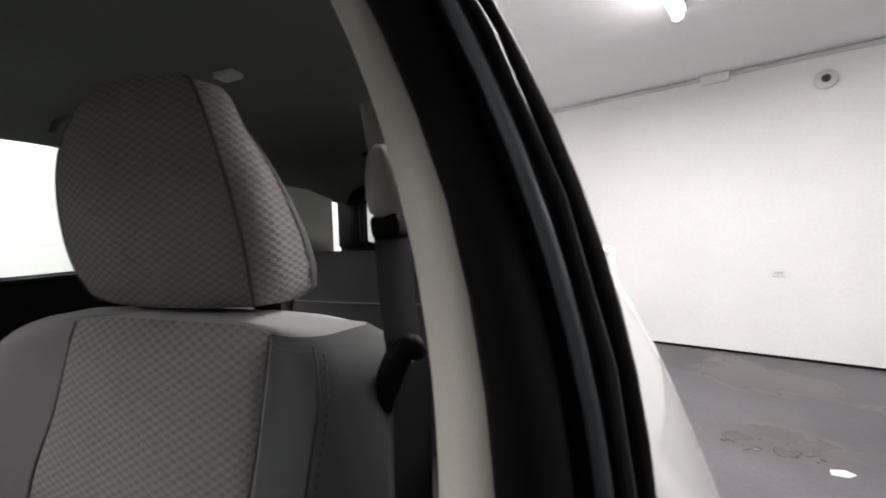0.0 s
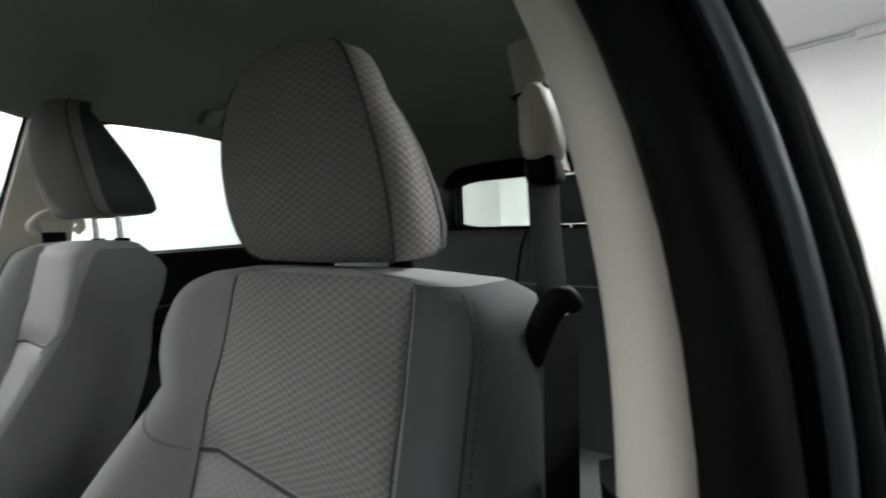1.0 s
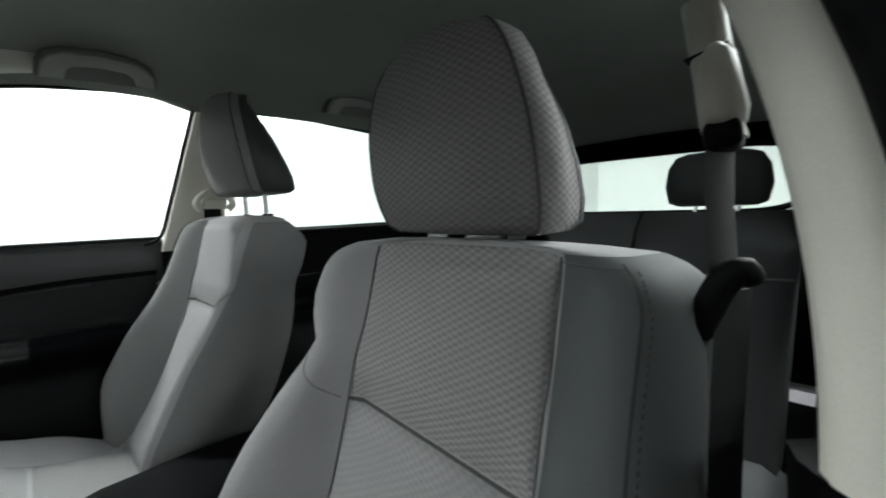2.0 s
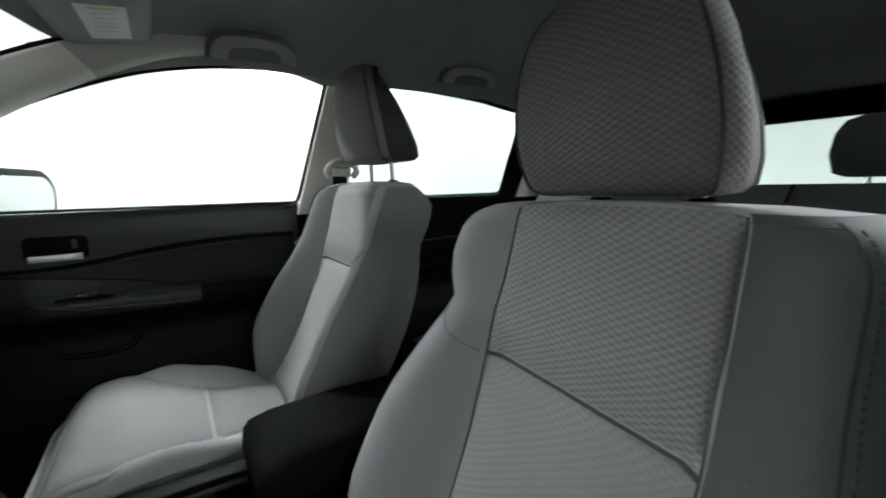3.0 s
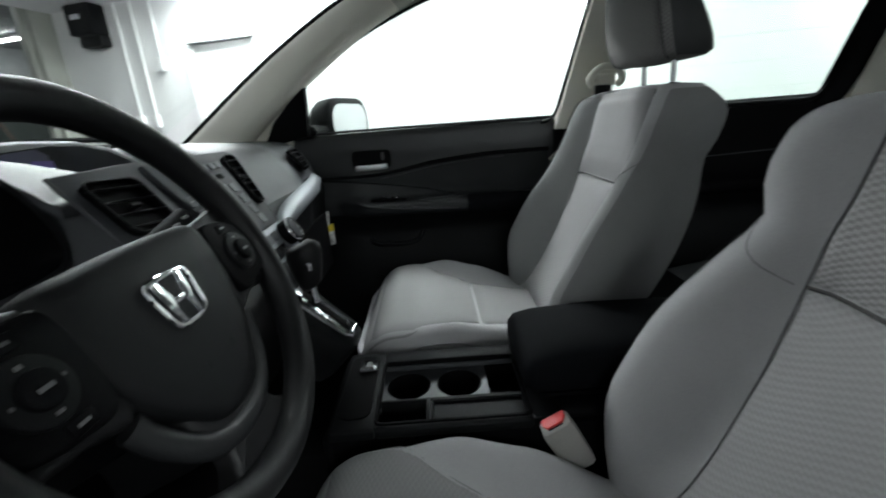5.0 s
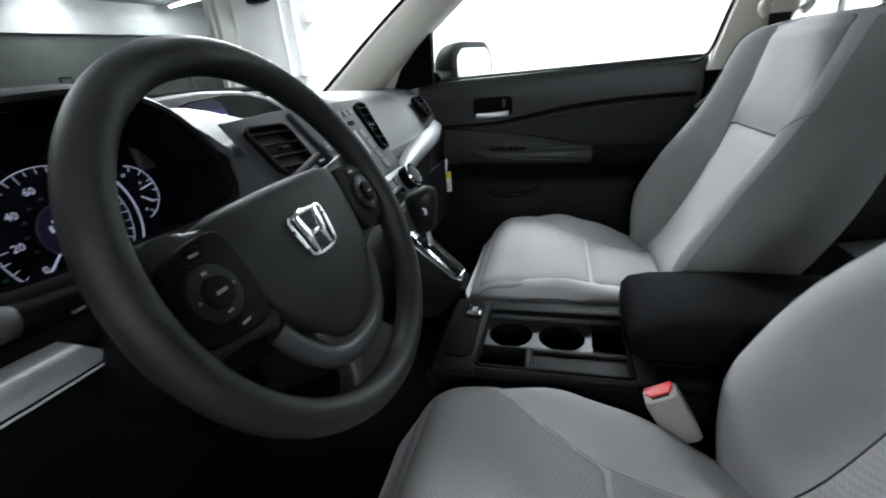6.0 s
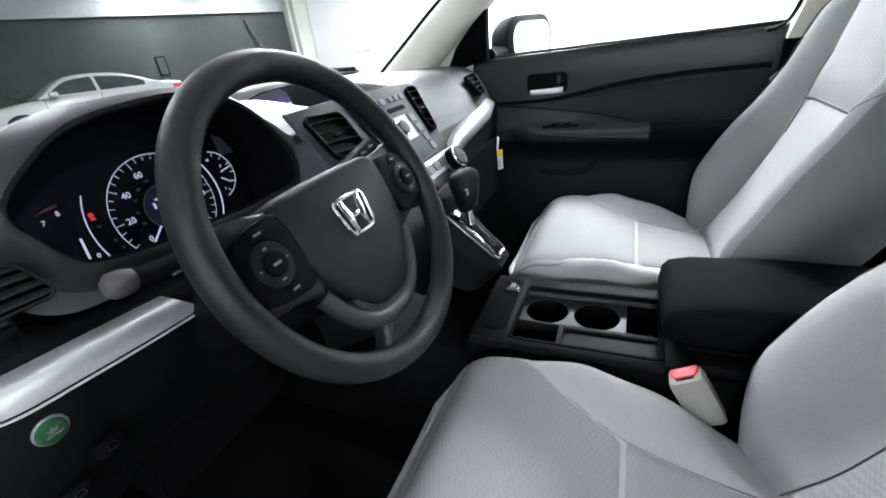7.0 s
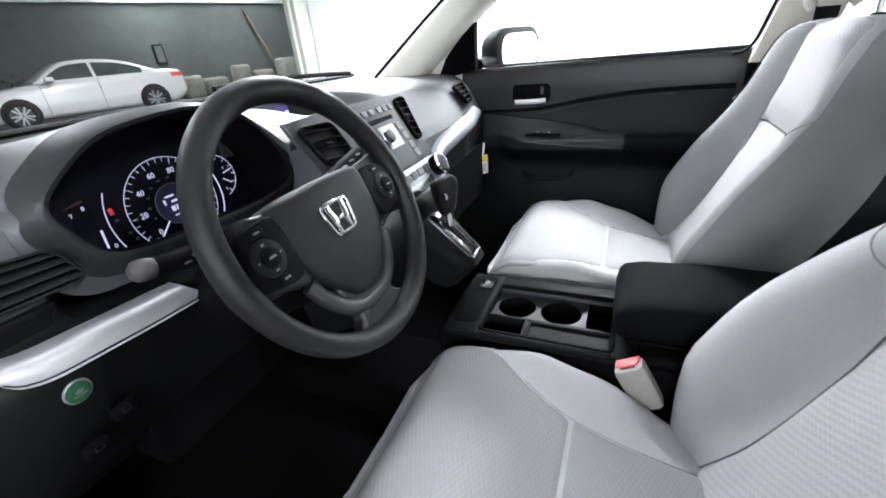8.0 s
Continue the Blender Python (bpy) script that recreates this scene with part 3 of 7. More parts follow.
# the white saloon in the hall
def saloon():
    base = ROOM @ Vector((-2.35, -14.4, 0.108))
    t = thing("saloon_car", base, "white four-door saloon car parked in the hall", "car")
    M = Matrix.Translation(base) @ pose(0, 0, 0, 0, 0, ROOM_YAW) @ Matrix.Diagonal((1, -1, 1, 1))      # x: to its front, y: to its far side
    wide = lambda x: curve(x, (-2.36, 0.66), (-2.25, 0.79), (-1.9, 0.87), (-1.2, 0.90), (1.3, 0.90), (1.9, 0.86), (2.2, 0.76), (2.36, 0.58))
    deck = lambda x: curve(x, (-2.36, 0.92), (-2.28, 1.02), (-1.75, 1.06), (-1.2, 1.04), (0.6, 0.99), (1.05, 0.96), (1.7, 0.88), (2.15, 0.77), (2.36, 0.58))
    sill = lambda x: curve(x, (-2.36, 0.42), (-2.2, 0.30), (-1.9, 0.22), (1.9, 0.20), (2.25, 0.24), (2.36, 0.34))
    rings = []
    for i in range(41):
        x = -2.36 + 4.72 * i / 40
        w, d, b = wide(x), deck(x), sill(x)
        half = [(w * 0.90, b), (w * 0.985, b + 0.08), (w, b + (d - b) * 0.42), (w * 0.985, b + (d - b) * 0.60), (w * 0.99, b + (d - b) * 0.72), (w * 0.955, b + (d - b) * 0.88), (w * 0.87, d - 0.022), (w * 0.6, d), (w * 0.2, d + 0.008)]
        rings.append([M @ Vector((x, -y, z)) for y, z in half] + [M @ Vector((x, y, z)) for y, z in reversed(half)])
    part("body", loft(rings), PAINT, t, "white painted body", 50)
    crown = lambda x: curve(x, (-1.80, 1.03), (-1.45, 1.15), (-1.05, 1.31), (-0.65, 1.395), (-0.15, 1.425), (0.25, 1.40), (0.55, 1.28), (1.00, 0.98))
    side_y = lambda z: 0.80 - 0.46 * (z - 0.99)
    rings = []
    for i in range(29):
        x = -1.80 + 2.80 * i / 28
        c = max(1.0, crown(x))
        half = [(0.82, 0.97)] + [(side_y(0.97 + (c - 0.97) * k), 0.97 + (c - 0.97) * k) for k in (0.15, 0.5, 0.8)] + [(side_y(c) - 0.035, c - 0.008), (side_y(c) - 0.14, c + 0.008), (0.15, c + 0.018)]
        rings.append([M @ Vector((x, -y, z)) for y, z in half] + [M @ Vector((x, y, z)) for y, z in reversed(half)])
    part("roof", loft(rings), PAINT, t, "white roof and pillars", 50)
    for xs, xe in ((0.78, -0.20), (-0.27, -1.32)):
        cols = [xs + (xe - xs) * k / 10 for k in range(11)]
        b = bmesh.new()
        low = [b.verts.new(M @ Vector((x, -side_y(1.015) - 0.006, 1.015))) for x in cols]
        top = [b.verts.new(M @ Vector((x, -side_y(max(1.02, crown(x) - 0.075)) - 0.006, max(1.02, crown(x) - 0.075)))) for x in cols]
        for k in range(10):
            b.faces.new((low[k], low[k + 1], top[k + 1], top[k]))
        part("side_window", b, CAR_GLASS, t, "greenish side window")
    for x in (0.92, -0.24):
        part("door_seam", box(x - 0.004, x + 0.004, -0.904, -0.89, 0.28, 0.97, 0, 1, M), TYRE, t, "thin dark door joint")
    for x in (0.02, -0.98):
        part("door_handle", box(x - 0.10, x + 0.06, -0.915, -0.885, 0.80, 0.83, 0.008, 2, M), PAINT, t, "white door handle")
    for wx2 in (1.45, -1.40):
        wm = M @ Matrix.Translation((wx2, -0.86, 0.33)) @ pose(0, 0, 0, 90, 0, 0)
        part("wheel_arch", disc((0, 0.015), 0.365, 0.05, 36, wm @ Matrix.Translation((0, 0, -0.008))), TYRE, t, "dark wheel arch")
        tyre = part("tyre", tube([wm @ Vector((0.275 * math.cos(a), 0.275 * math.sin(a), 0.03)) for a in [2 * math.pi * k / 28 for k in range(28)]], 0, 8, True, flat=(0.10, 0.05)), TYRE, t, "black tyre", 70)
        part("rim", disc((0, 0), 0.235, 0.02, 28, wm @ Matrix.Translation((0, 0, 0.045)), 0.008), PLATE, tyre, "dark wheel well")
        part("rim_edge", tube([wm @ Vector((0.228 * math.cos(a), 0.228 * math.sin(a), 0.075)) for a in [2 * math.pi * k / 32 for k in range(32)]], 0.014, 6, True), RIM, tyre, "silver rim edge", 70)
        for k in range(10):
            part("spoke", box(0.02, 0.222, -0.019, 0.019, 0.065, 0.085, 0.006, 1, wm @ pose(0, 0, 0, 0, 0, 36 * k + 9 * (k % 2))), RIM, tyre, "silver spoke")
    part("tail_light", loft([[M @ Vector((x, y, z)) for y, z in ((-wide(x) - 0.004, 0.84), (-wide(x) * 0.96 - 0.004, 0.95), (-wide(x) * 0.7, 0.95), (-wide(x) * 0.7, 0.84))] for x in (-2.33, -2.24, -2.10, -1.98)]), RED, t, "red tail light")
    part("side_mirror", box(0.62, 0.80, -1.04, -0.86, 0.98, 1.10, 0.045, 3, M), PAINT, t, "white door mirror")
    part("head_light", box(2.02, 2.24, -0.84, -0.60, 0.62, 0.73, 0.03, 2, M), GLOSS, t, "dark headlight")
    return t


saloon()


# the painted blocks of the wall that the rear windows look on to
block_mesh = finish(box(-0.008, 0.0025, -0.197, 0.197, -0.097, 0.097, 0.002, 1), WALL, (0, 0, 0))
for row_i in range(12):
    for k in range(11):
        yb = 1.1 + 0.4 * k + (0.2 if row_i % 2 else 0.0)
        if yb > BACK - 0.2:
            continue
        blk = new("block", block_mesh)
        blk.parent = wall_right
        blk.matrix_basis = ROOM @ Matrix.Translation((HALF_R, yb, 0.10 + 0.2 * row_i))

# ---- the car's shell ----
def side_x(z):
    """Half-width of the cabin's inner side at a height."""
    return 0.745 - 0.215 * max(0.0, z - 1.09)


car = thing("car_body", (0, 0.6, 0), "white sport utility vehicle body with grey headliner and cream pillars", "car")


def brow(y):
    """Height of the front door window's upper edge."""
    return curve(y, (-0.168, 1.237), (-0.02, 1.334), (0.11, 1.397), (0.25, 1.447), (0.40, 1.476), (0.57, 1.490), (0.72, 1.490))


WIN_F = [(-0.185, 1.078)] + [(y, brow(y)) for y in [-0.168 + 0.804 * i / 24 for i in range(25)]] + [(0.706, 1.488), (0.612, 1.084)]
WIN_R = [(0.762, 1.098), (0.842, 1.488), (1.076, 1.493), (1.306, 1.482), (1.545, 1.454), (1.552, 1.262), (1.482, 1.104)]


def eased(outline, reach=0.05):
    """The outline with its corners rounded over a short reach."""
    out = []
    for o, p, q in zip(outline[-1:] + outline[:-1], outline, outline[1:] + outline[:1]):
        a, b, c = Vector(o), Vector(p), Vector(q)
        d = min(reach, 0.4 * (a - b).length, 0.4 * (c - b).length)
        a, c = b + (a - b).normalized() * d, b + (c - b).normalized() * d
        for t in (0.0, 0.25, 0.5, 0.75, 1.0):
            r = a.lerp(b, t).lerp(b.lerp(c, t), t)
            out.append((r.x, r.y))
    return out


WIN_F, WIN_R = eased(WIN_F, 0.042), eased(WIN_R, 0.042)


def side_panel(outline, s, thick=0.03, out=0.0):
    """A flat outline (y, z) bent to the cabin's side; s: -1 passenger, 1 driver."""
    bm = bmesh.new()
    f = bm.faces.new([bm.verts.new((0, y, z)) for y, z in outline])
    bmesh.ops.triangulate(bm, faces=[f])
    bmesh.ops.subdivide_edges(bm, edges=bm.edges[:], cuts=2)
    for v in bm.verts:
        v.co.x = s * (side_x(v.co.z) + out)
    got = bmesh.ops.extrude_face_region(bm, geom=bm.faces[:])["geom"]
    for v in got:
        if isinstance(v, bmesh.types.BMVert):
            v.co.x += s * thick
    return bm


def along(outline, s, out=0.0):
    return [(s * (side_x(z) + out), y, z) for y, z in outline]


# headliner, rolled down to the window tops
def liner(u, v):
    x = (u * 2 - 1) * 0.655 if u < 0.5 else (u * 2 - 1) * 0.60
    y0 = curve(abs(x), (0.42, -0.02), (0.56, 0.015), (0.62, 0.050), (0.655, 0.085))
    y = y0 + (2.58 - y0) * v
    edge = curve(abs(x), (0.50, 0.0), (0.58, 0.22), (0.655, 1.0))
    z = 1.605 + ramp(y, (0.0, -0.08), (0.45, 0.0), (1.7, 0.0), (2.58, -0.09)) - 0.10 * edge * ramp(y, (0.0, 0.15), (0.40, 1.0)) - 0.02 * (x / 0.6) ** 2
    return Vector((x, y, z))


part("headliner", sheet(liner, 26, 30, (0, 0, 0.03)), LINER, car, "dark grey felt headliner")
part("windscreen_header", tube([liner(0.5 * i / 24, 0) + Vector((0, -0.004, 0.012)) for i in range(25)], 0, 8, flat=(0.014, 0.009), up=(0, 0, 1)), RUBBER, car, "black edge above the windscreen", 60)
part("roof_panel", sheet(lambda u, v: liner(u, v) + Vector(((u * 2 - 1) * (0.03 if u < 0.5 else -0.01), 0, 0.06)), 12, 14, (0, 0, 0.015)), PAINT, car, "white painted roof")

for s in (-1, 1):
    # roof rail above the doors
    if s < 0:
        top = [(2.35, 1.50), (1.553, 1.530), (0.9, 1.545), (0.40, 1.535), (0.02, 1.475)]
        rail = [(y, brow(y) + 0.003) for y in [0.02 + 0.62 * i / 20 for i in range(21)]] + [(0.682, 1.491), (0.700, 1.483), (0.708, 1.462), (0.832, 1.462), (0.842, 1.483), (0.860, 1.491),
                (1.076, 1.495), (1.306, 1.484), (1.553, 1.454), (2.35, 1.38)]
        # rail takes the lighter felt: bounced window light put into its colour
        part("roof_rail", side_panel(rail + top, s, 0.022, -0.004), LINER_LIGHT, car, "grey felt roof side rail in a lit tone")
        part("b_pillar_trim", side_panel([(0.612, 1.06), (0.705, 1.46), (0.832, 1.46), (0.762, 1.06)], s, 0.04, -0.018), CREAM, car, "cream plastic door pillar trim")
    # windscreen pillar: a rounded cream trim
    a = smoothed([(s * 0.715, -0.53, 1.03), (s * 0.705, -0.43, 1.105), (s * 0.695, -0.30, 1.205), (s * 0.682, -0.165, 1.30), (s * 0.660, -0.01, 1.393), (s * 0.638, 0.15, 1.467), (s * 0.622, 0.27, 1.506), (s * 0.622, 0.42, 1.530), (s * 0.630, 0.56, 1.540)], 34)
    rings = []
    for i, p in enumerate(a):
        q = i / (len(a) - 1)
        w = 0.075 - 0.05 * q ** 1.5
        rings.append([p + Vector((s * ox * w, oy * w, oz * w)) for ox, oy, oz in
                      ((0.55, 0.64, -0.66), (0.05, 0.60, -0.60), (-0.22, 0.48, -0.46), (-0.31, 0.28, -0.24), (-0.33, 0.0, 0.04), (-0.31, -0.34, 0.40), (-0.18, -0.50, 0.58), (0.1, -0.56, 0.63), (0.6, -0.4, 0.5), (0.9, 0.2, -0.2))])
    part("a_pillar_trim", loft(rings[:21]), CREAM, car, "cream plastic windscreen pillar trim", 70)
    # upper pillar in the mid tone, so its loss of light is coloured in
    part("pillar_head", loft(rings[20:]), FELT_FADE, car, "pillar head in a mid tone that paints the light's fading", 70)
    part("windscreen_seal", tube([p + Vector((s * 0.004, -0.60, 0.67)) * (0.075 - 0.05 * (i / (len(a) - 1)) ** 1.5) + Vector((s * 0.002, 0, 0)) for i, p in enumerate(a[:26])], 0.007, 6), RUBBER, car, "black windscreen edge")

# rear pillars and tail
for s in (-1, 1):
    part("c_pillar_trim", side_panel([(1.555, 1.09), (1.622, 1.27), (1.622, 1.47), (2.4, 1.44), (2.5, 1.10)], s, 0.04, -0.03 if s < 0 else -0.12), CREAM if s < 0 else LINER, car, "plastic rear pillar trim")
    part("rear_side_trim", box(*sorted((s * 0.70, s * 0.76)), 0.74 if s > 0 else 1.55, 2.62, 0.35, 1.10, 0.01), BLACK, car, "black rear side trim")
part("tailgate", join(box(-0.72, 0.72, 2.58, 2.64, 0.40, 1.135, 0.01), box(-0.72, 0.60, 2.55, 2.62, 1.415, 1.55, 0.01),
                      box(-0.72, -0.545, 2.56, 2.63, 1.13, 1.42, 0.01), box(0.545, 0.60, 2.56, 2.63, 1.13, 1.42, 0.01)), BLACK, car, "black tailgate trim")
part("tailgate_frame", tube([Vector((x * 0.545, 2.555, 1.275 + z * 0.145)) for x, z in rounded(2, 2, 0.35, 5)], 0.014, 6, True), RUBBER, car, "black rubber window seal")
g = part("rear_window", box(-0.55, 0.55, 2.60, 2.605, 1.12, 1.43), TINT, car, "rear window glass")
g.visible_shadow = False

# windscreen, cowl and bonnet
g = part("windscreen", sheet(lambda u, v: Vector(((u * 2 - 1) * (0.70 - 0.07 * v), -0.66 - 0.05 * (1 - (u * 2 - 1) ** 2) + 0.70 * v, 1.085 + 0.43 * v)), 12, 4), GLASS, car, "clear windscreen glass")
g.visible_shadow = False
part("cowl", box(-0.74, 0.74, -0.82, -0.66, 0.95, 1.075, 0.01), BLACK, car, "black cowl below the windscreen")
part("bonnet", sheet(lambda u, v: Vector(((u * 2 - 1) * 0.78, -0.80 - 0.85 * v, 1.06 - 0.09 * v - 0.05 * v * v - 0.05 * abs(u * 2 - 1) ** 3)), 14, 8, (0, 0, -0.02)), PAINT, car, "white bonnet")
part("windscreen_base", tube([Vector((0.70 * q, -0.668 - 0.05 * (1 - q * q), 1.096)) for q in [-1 + i / 12 for i in range(25)]], 0, 8, flat=(0.016, 0.007), up=(0, 0, 1)), RUBBER, car, "black strip at the windscreen's foot", 60)
part("wiper_arm", tube(smoothed([(-0.62, -0.62, 1.107), (-0.40, -0.685, 1.118), (-0.10, -0.70, 1.117)], 8), 0.008, 6), BLACK, car, "black wiper lying at the windscreen's foot")

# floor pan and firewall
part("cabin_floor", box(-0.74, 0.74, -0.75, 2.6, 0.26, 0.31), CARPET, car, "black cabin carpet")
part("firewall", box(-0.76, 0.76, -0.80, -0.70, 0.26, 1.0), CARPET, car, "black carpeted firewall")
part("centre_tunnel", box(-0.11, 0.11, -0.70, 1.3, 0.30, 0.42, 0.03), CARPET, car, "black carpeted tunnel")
part("door_sill", box(0.70, 0.80, -0.5, 0.62, 0.27, 0.36, 0.015), BLACK, car, "black plastic door sill")
part("kick_panel", box(-0.80, -0.71, -0.78, -0.30, 0.27, 1.06, 0.01), BLACK, car, "black side panel under the dashboard")
part("door_sill", box(-0.84, -0.70, -0.75, 2.6, 0.24, 0.41, 0.015), BLACK, car, "black plastic door sill")
part("kick_panel", box(0.70, 0.78, -0.74, -0.42, 0.3, 1.02, 0.01), BLACK, car, "black side panel under the dashboard")

# driver's door pillar seen from the open door: trim, seals, flange, outer skin
def pillar_x(z, x0):
    x0, k = min(x0, 0.80 + (x0 - 0.80) * 0.78, 0.8098 + (x0 - 0.8125) * 0.45), z - 1.03
    return x0 - 0.06 * k - (0.68 * k * k + 0.45 * max(0.0, x0 - 0.80) * k if k > 0 else 0.0)


def pillar_strip(x0, x1, y0, y1, z0, z1, lean0=0.0, lean1=0.0, bulge=0.0, n=12):
    """An upright strip that follows the pillar's lean, from (x0, y0) to (x1, y1) in plan, bulging to the front."""
    rings = []
    for i in range(n + 1):
        z = z0 + (z1 - z0) * i / n
        k = z - 1.03
        a = Vector((pillar_x(z, x0), y0 + lean0 * k, z))
        b = Vector((pillar_x(z, x1), y1 + lean1 * k, z))
        nrm = Vector((b.y - a.y, a.x - b.x, 0)).normalized()
        m1, m2 = a.lerp(b, 0.25) + nrm * bulge, a.lerp(b, 0.75) + nrm * bulge
        mid = a.lerp(b, 0.5) + nrm * bulge * 1.25
        back = -nrm * 0.03
        rings.append([a, m1, mid, m2, b, b + back, a + back])
    return loft(rings)


part("b_pillar_trim", pillar_strip(0.707, 0.7465, 0.622, 0.600, 1.010, 1.5, 0.20, 0.17, 0.008, 20), CREAM, car, "cream plastic door pillar trim", 60)
part("b_pillar_lower_trim", pillar_strip(0.690, 0.750, 0.650, 0.600, 0.36, 1.008, 0.0, 0.10, 0.012), BLACK, car, "black lower pillar trim", 60)
part("door_seal", pillar_strip(0.7485, 0.790, 0.603, 0.612, 0.36, 1.5, 0.17, 0.05, 0.014, 20), RUBBER, car, "black rubber door seal", 60)
part("pillar_backing", pillar_strip(0.735, 0.800, 0.640, 0.640, 0.36, 1.5, 0.20, 0.05, 0.0), BLACK, car, "black pillar core")
part("pillar_flange", pillar_strip(0.790, 0.816, 0.628, 0.628, 0.36, 1.5, 0.0, -0.03, 0.001), BLACK, car, "dark painted pillar flange")
part("metal_strip", pillar_strip(0.8005, 0.8125, 0.625, 0.627, 0.99, 1.42, -0.04, -0.04, 0.0015), FLANGE, car, "grey metal edge strip")
part("window_frame_seal", pillar_strip(0.813, 0.826, 0.640, 0.642, 0.36, 1.5, -0.03, -0.03, 0.004), RUBBER, car, "black ribbed seal")
part("rear_door_edge", pillar_strip(0.827, 0.838, 0.634, 0.638, 0.36, 1.5, -0.03, -0.03, 0.004), EDGE_DARK, car, "dark grey rear door edge")
part("outer_pillar_cover", pillar_strip(0.838, 0.862, 0.650, 0.668, 1.03, 1.5, -0.03, -0.03, 0.004), BLACK, car, "black outer pillar cover", 60)


def rear_skin(u, v):
    y = 0.655 + 1.35 * u
    z = 0.36 + 0.685 * v
    return Vector((0.818 + 0.115 * math.sin(min(1, (1.05 - z) / 0.25) * math.pi / 2) - 0.05 * max(0, (0.7 - z)) + 0.012 * math.sin(u * math.pi) - 0.03 * max(0, 1 - u * 16) ** 2, y, z))


door = part("rear_door_skin", sheet(rear_skin, 48, 12, (-0.02, 0, 0)), PAINT, car, "white painted rear door skin")
part("door_handle", join(box(0.888, 0.901, 0.90, 1.08, 0.885, 0.910, 0.006), box(0.878, 0.896, 0.90, 0.94, 0.875, 0.916, 0.008)), PAINT, door, "white pull handle")

# passenger side windows: black frames and panes
for outline, wid in ((WIN_F, 0.005), (WIN_R, 0.010)):
    loop = along(outline[3:] if outline is WIN_F else outline + outline[:1], -1, 0.004)
    part("window_frame", tube([Vector(p) for p in loop], wid, 6, up=(1, 0, 0)), RUBBER, car, "black rubber window frame")
    pane = part("window_pane", side_panel(outline, -1, 0.004, 0.022), GLASS if outline is WIN_F else TINT, car, "clear side window glass")
    pane.visible_shadow = False
part("pillar_foot_trim", side_panel([(-0.46, 1.055), (-0.425, 1.12), (-0.30, 1.225), (-0.215, 1.235), (-0.24, 1.05)], -1, 0.02, -0.006), CREAM, car, "cream plastic pillar foot")
part("sail_panel", side_panel([(-0.33, 1.055), (-0.285, 1.13), (-0.168, 1.24), (-0.182, 1.085)], -1, 0.03, -0.012), BLACK, car, "black mirror corner panel")
part("rear_pillar_cover", side_panel([(1.476, 1.09), (1.500, 1.125), (1.553, 1.262), (1.547, 1.47), (1.64, 1.47), (1.64, 1.09)], -1, 0.02, -0.012), RUBBER, car, "black rear door frame")

# roof grips: a broad band over a plate whose darker colour paints its shadow
for y0, y1, z in ((0.378, 0.598, 1.490), (1.100, 1.335, 1.516)):
    GP = basis((-0.612, 0, z), (0, 1, 0), (0.5, 0, 0.87))
    w, h = y1 - y0, 0.088
    outer = [(0.0, -0.004), (0.004, 0.036), (0.016, 0.062), (0.042, 0.078), (w * 0.5, h), (w - 0.046, h - 0.006), (w - 0.018, h - 0.024), (w - 0.004, 0.046), (w, 0.010)]
    inner = [(w - 0.040, 0.012), (w - 0.046, 0.036), (w - 0.062, 0.048), (w * 0.5, 0.050), (0.062, 0.042), (0.048, 0.030), (0.042, 0.0)]
    grip = part("roof_grip", prism([(y0 + u, v * 0.76) for u, v in outer + inner], 0.016, GP @ Matrix.Translation((0, 0, 0.004)), 0.005, 3), LINER_LIGHT, car, "grey plastic roof grip", 60)
    recess = [(-0.008, -0.008), (-0.005, 0.040), (0.010, 0.070), (0.040, 0.087), (w * 0.5, h + 0.009), (w - 0.042, h + 0.003), (w - 0.008, h - 0.018), (w + 0.005, 0.046), (w + 0.008, 0.006)]
    part("grip_shadow_plate", prism([(y0 + u, v * 0.76) for u, v in recess], 0.012, GP @ Matrix.Translation((0, 0, -0.009)), 0.003), GRIP_SHADE, grip, "darker plate that paints the shadow round the grip", 60)
# sun visor with a label
def visor(u, v, down=0.0):
    """The visor's lower face: u from the door inwards, v to the rear."""
    q = max(0.0, (0.16 - u) / 0.16)
    v = 0.5 + (v - 0.5) * (1 - 0.30 * (1 - math.sqrt(1 - q * q)))
    a = Vector((-0.640, 0.090, 1.472)).lerp(Vector((-0.605, 0.258, 1.490)), v)
    b = Vector((-0.28, 0.035, 1.520)).lerp(Vector((-0.28, 0.270, 1.535)), v)
    p = a.lerp(b, u)
    round_off = 0.010 * (max(0.0, abs(v * 2 - 1) - 0.8) / 0.2) ** 2 + 0.008 * max(0.0, (0.06 - u) / 0.06) ** 2
    return p + Vector((0, 0, round_off - down))


vis = part("sun_visor", sheet(visor, 24, 14, (0, 0, 0.016)), LINER_LIGHT, car, "grey felt sun visor folded up", 60)
part("warning_label", sheet(lambda u, v: visor(0.12 + 0.42 * u, 0.36 + 0.42 * v, 0.0012), 8, 4, (0, 0, 0.001)), PAPER, vis, "white warning label")
part("label_band", sheet(lambda u, v: visor(0.50 + 0.020 * u, 0.46 + 0.24 * v, 0.0020), 3, 4, (0, 0, 0.0006)), YELLOW, vis, "yellow band on the label")
part("label_print", join(*[sheet(lambda u, v, k=k: visor(0.22 + 0.055 * k + 0.010 * u, 0.46 + 0.20 * v, 0.0018), 2, 4, (0, 0, 0.0004)) for k in range(5)]), STEEL, vis, "lines of grey print")
# ceiling lamp seen past the headrest
part("rear_roof_lamp", box(-0.07, -0.01, 1.15, 1.19, 1.588, 1.606, 0.006), CREAM, car, "white rear roof lamp")

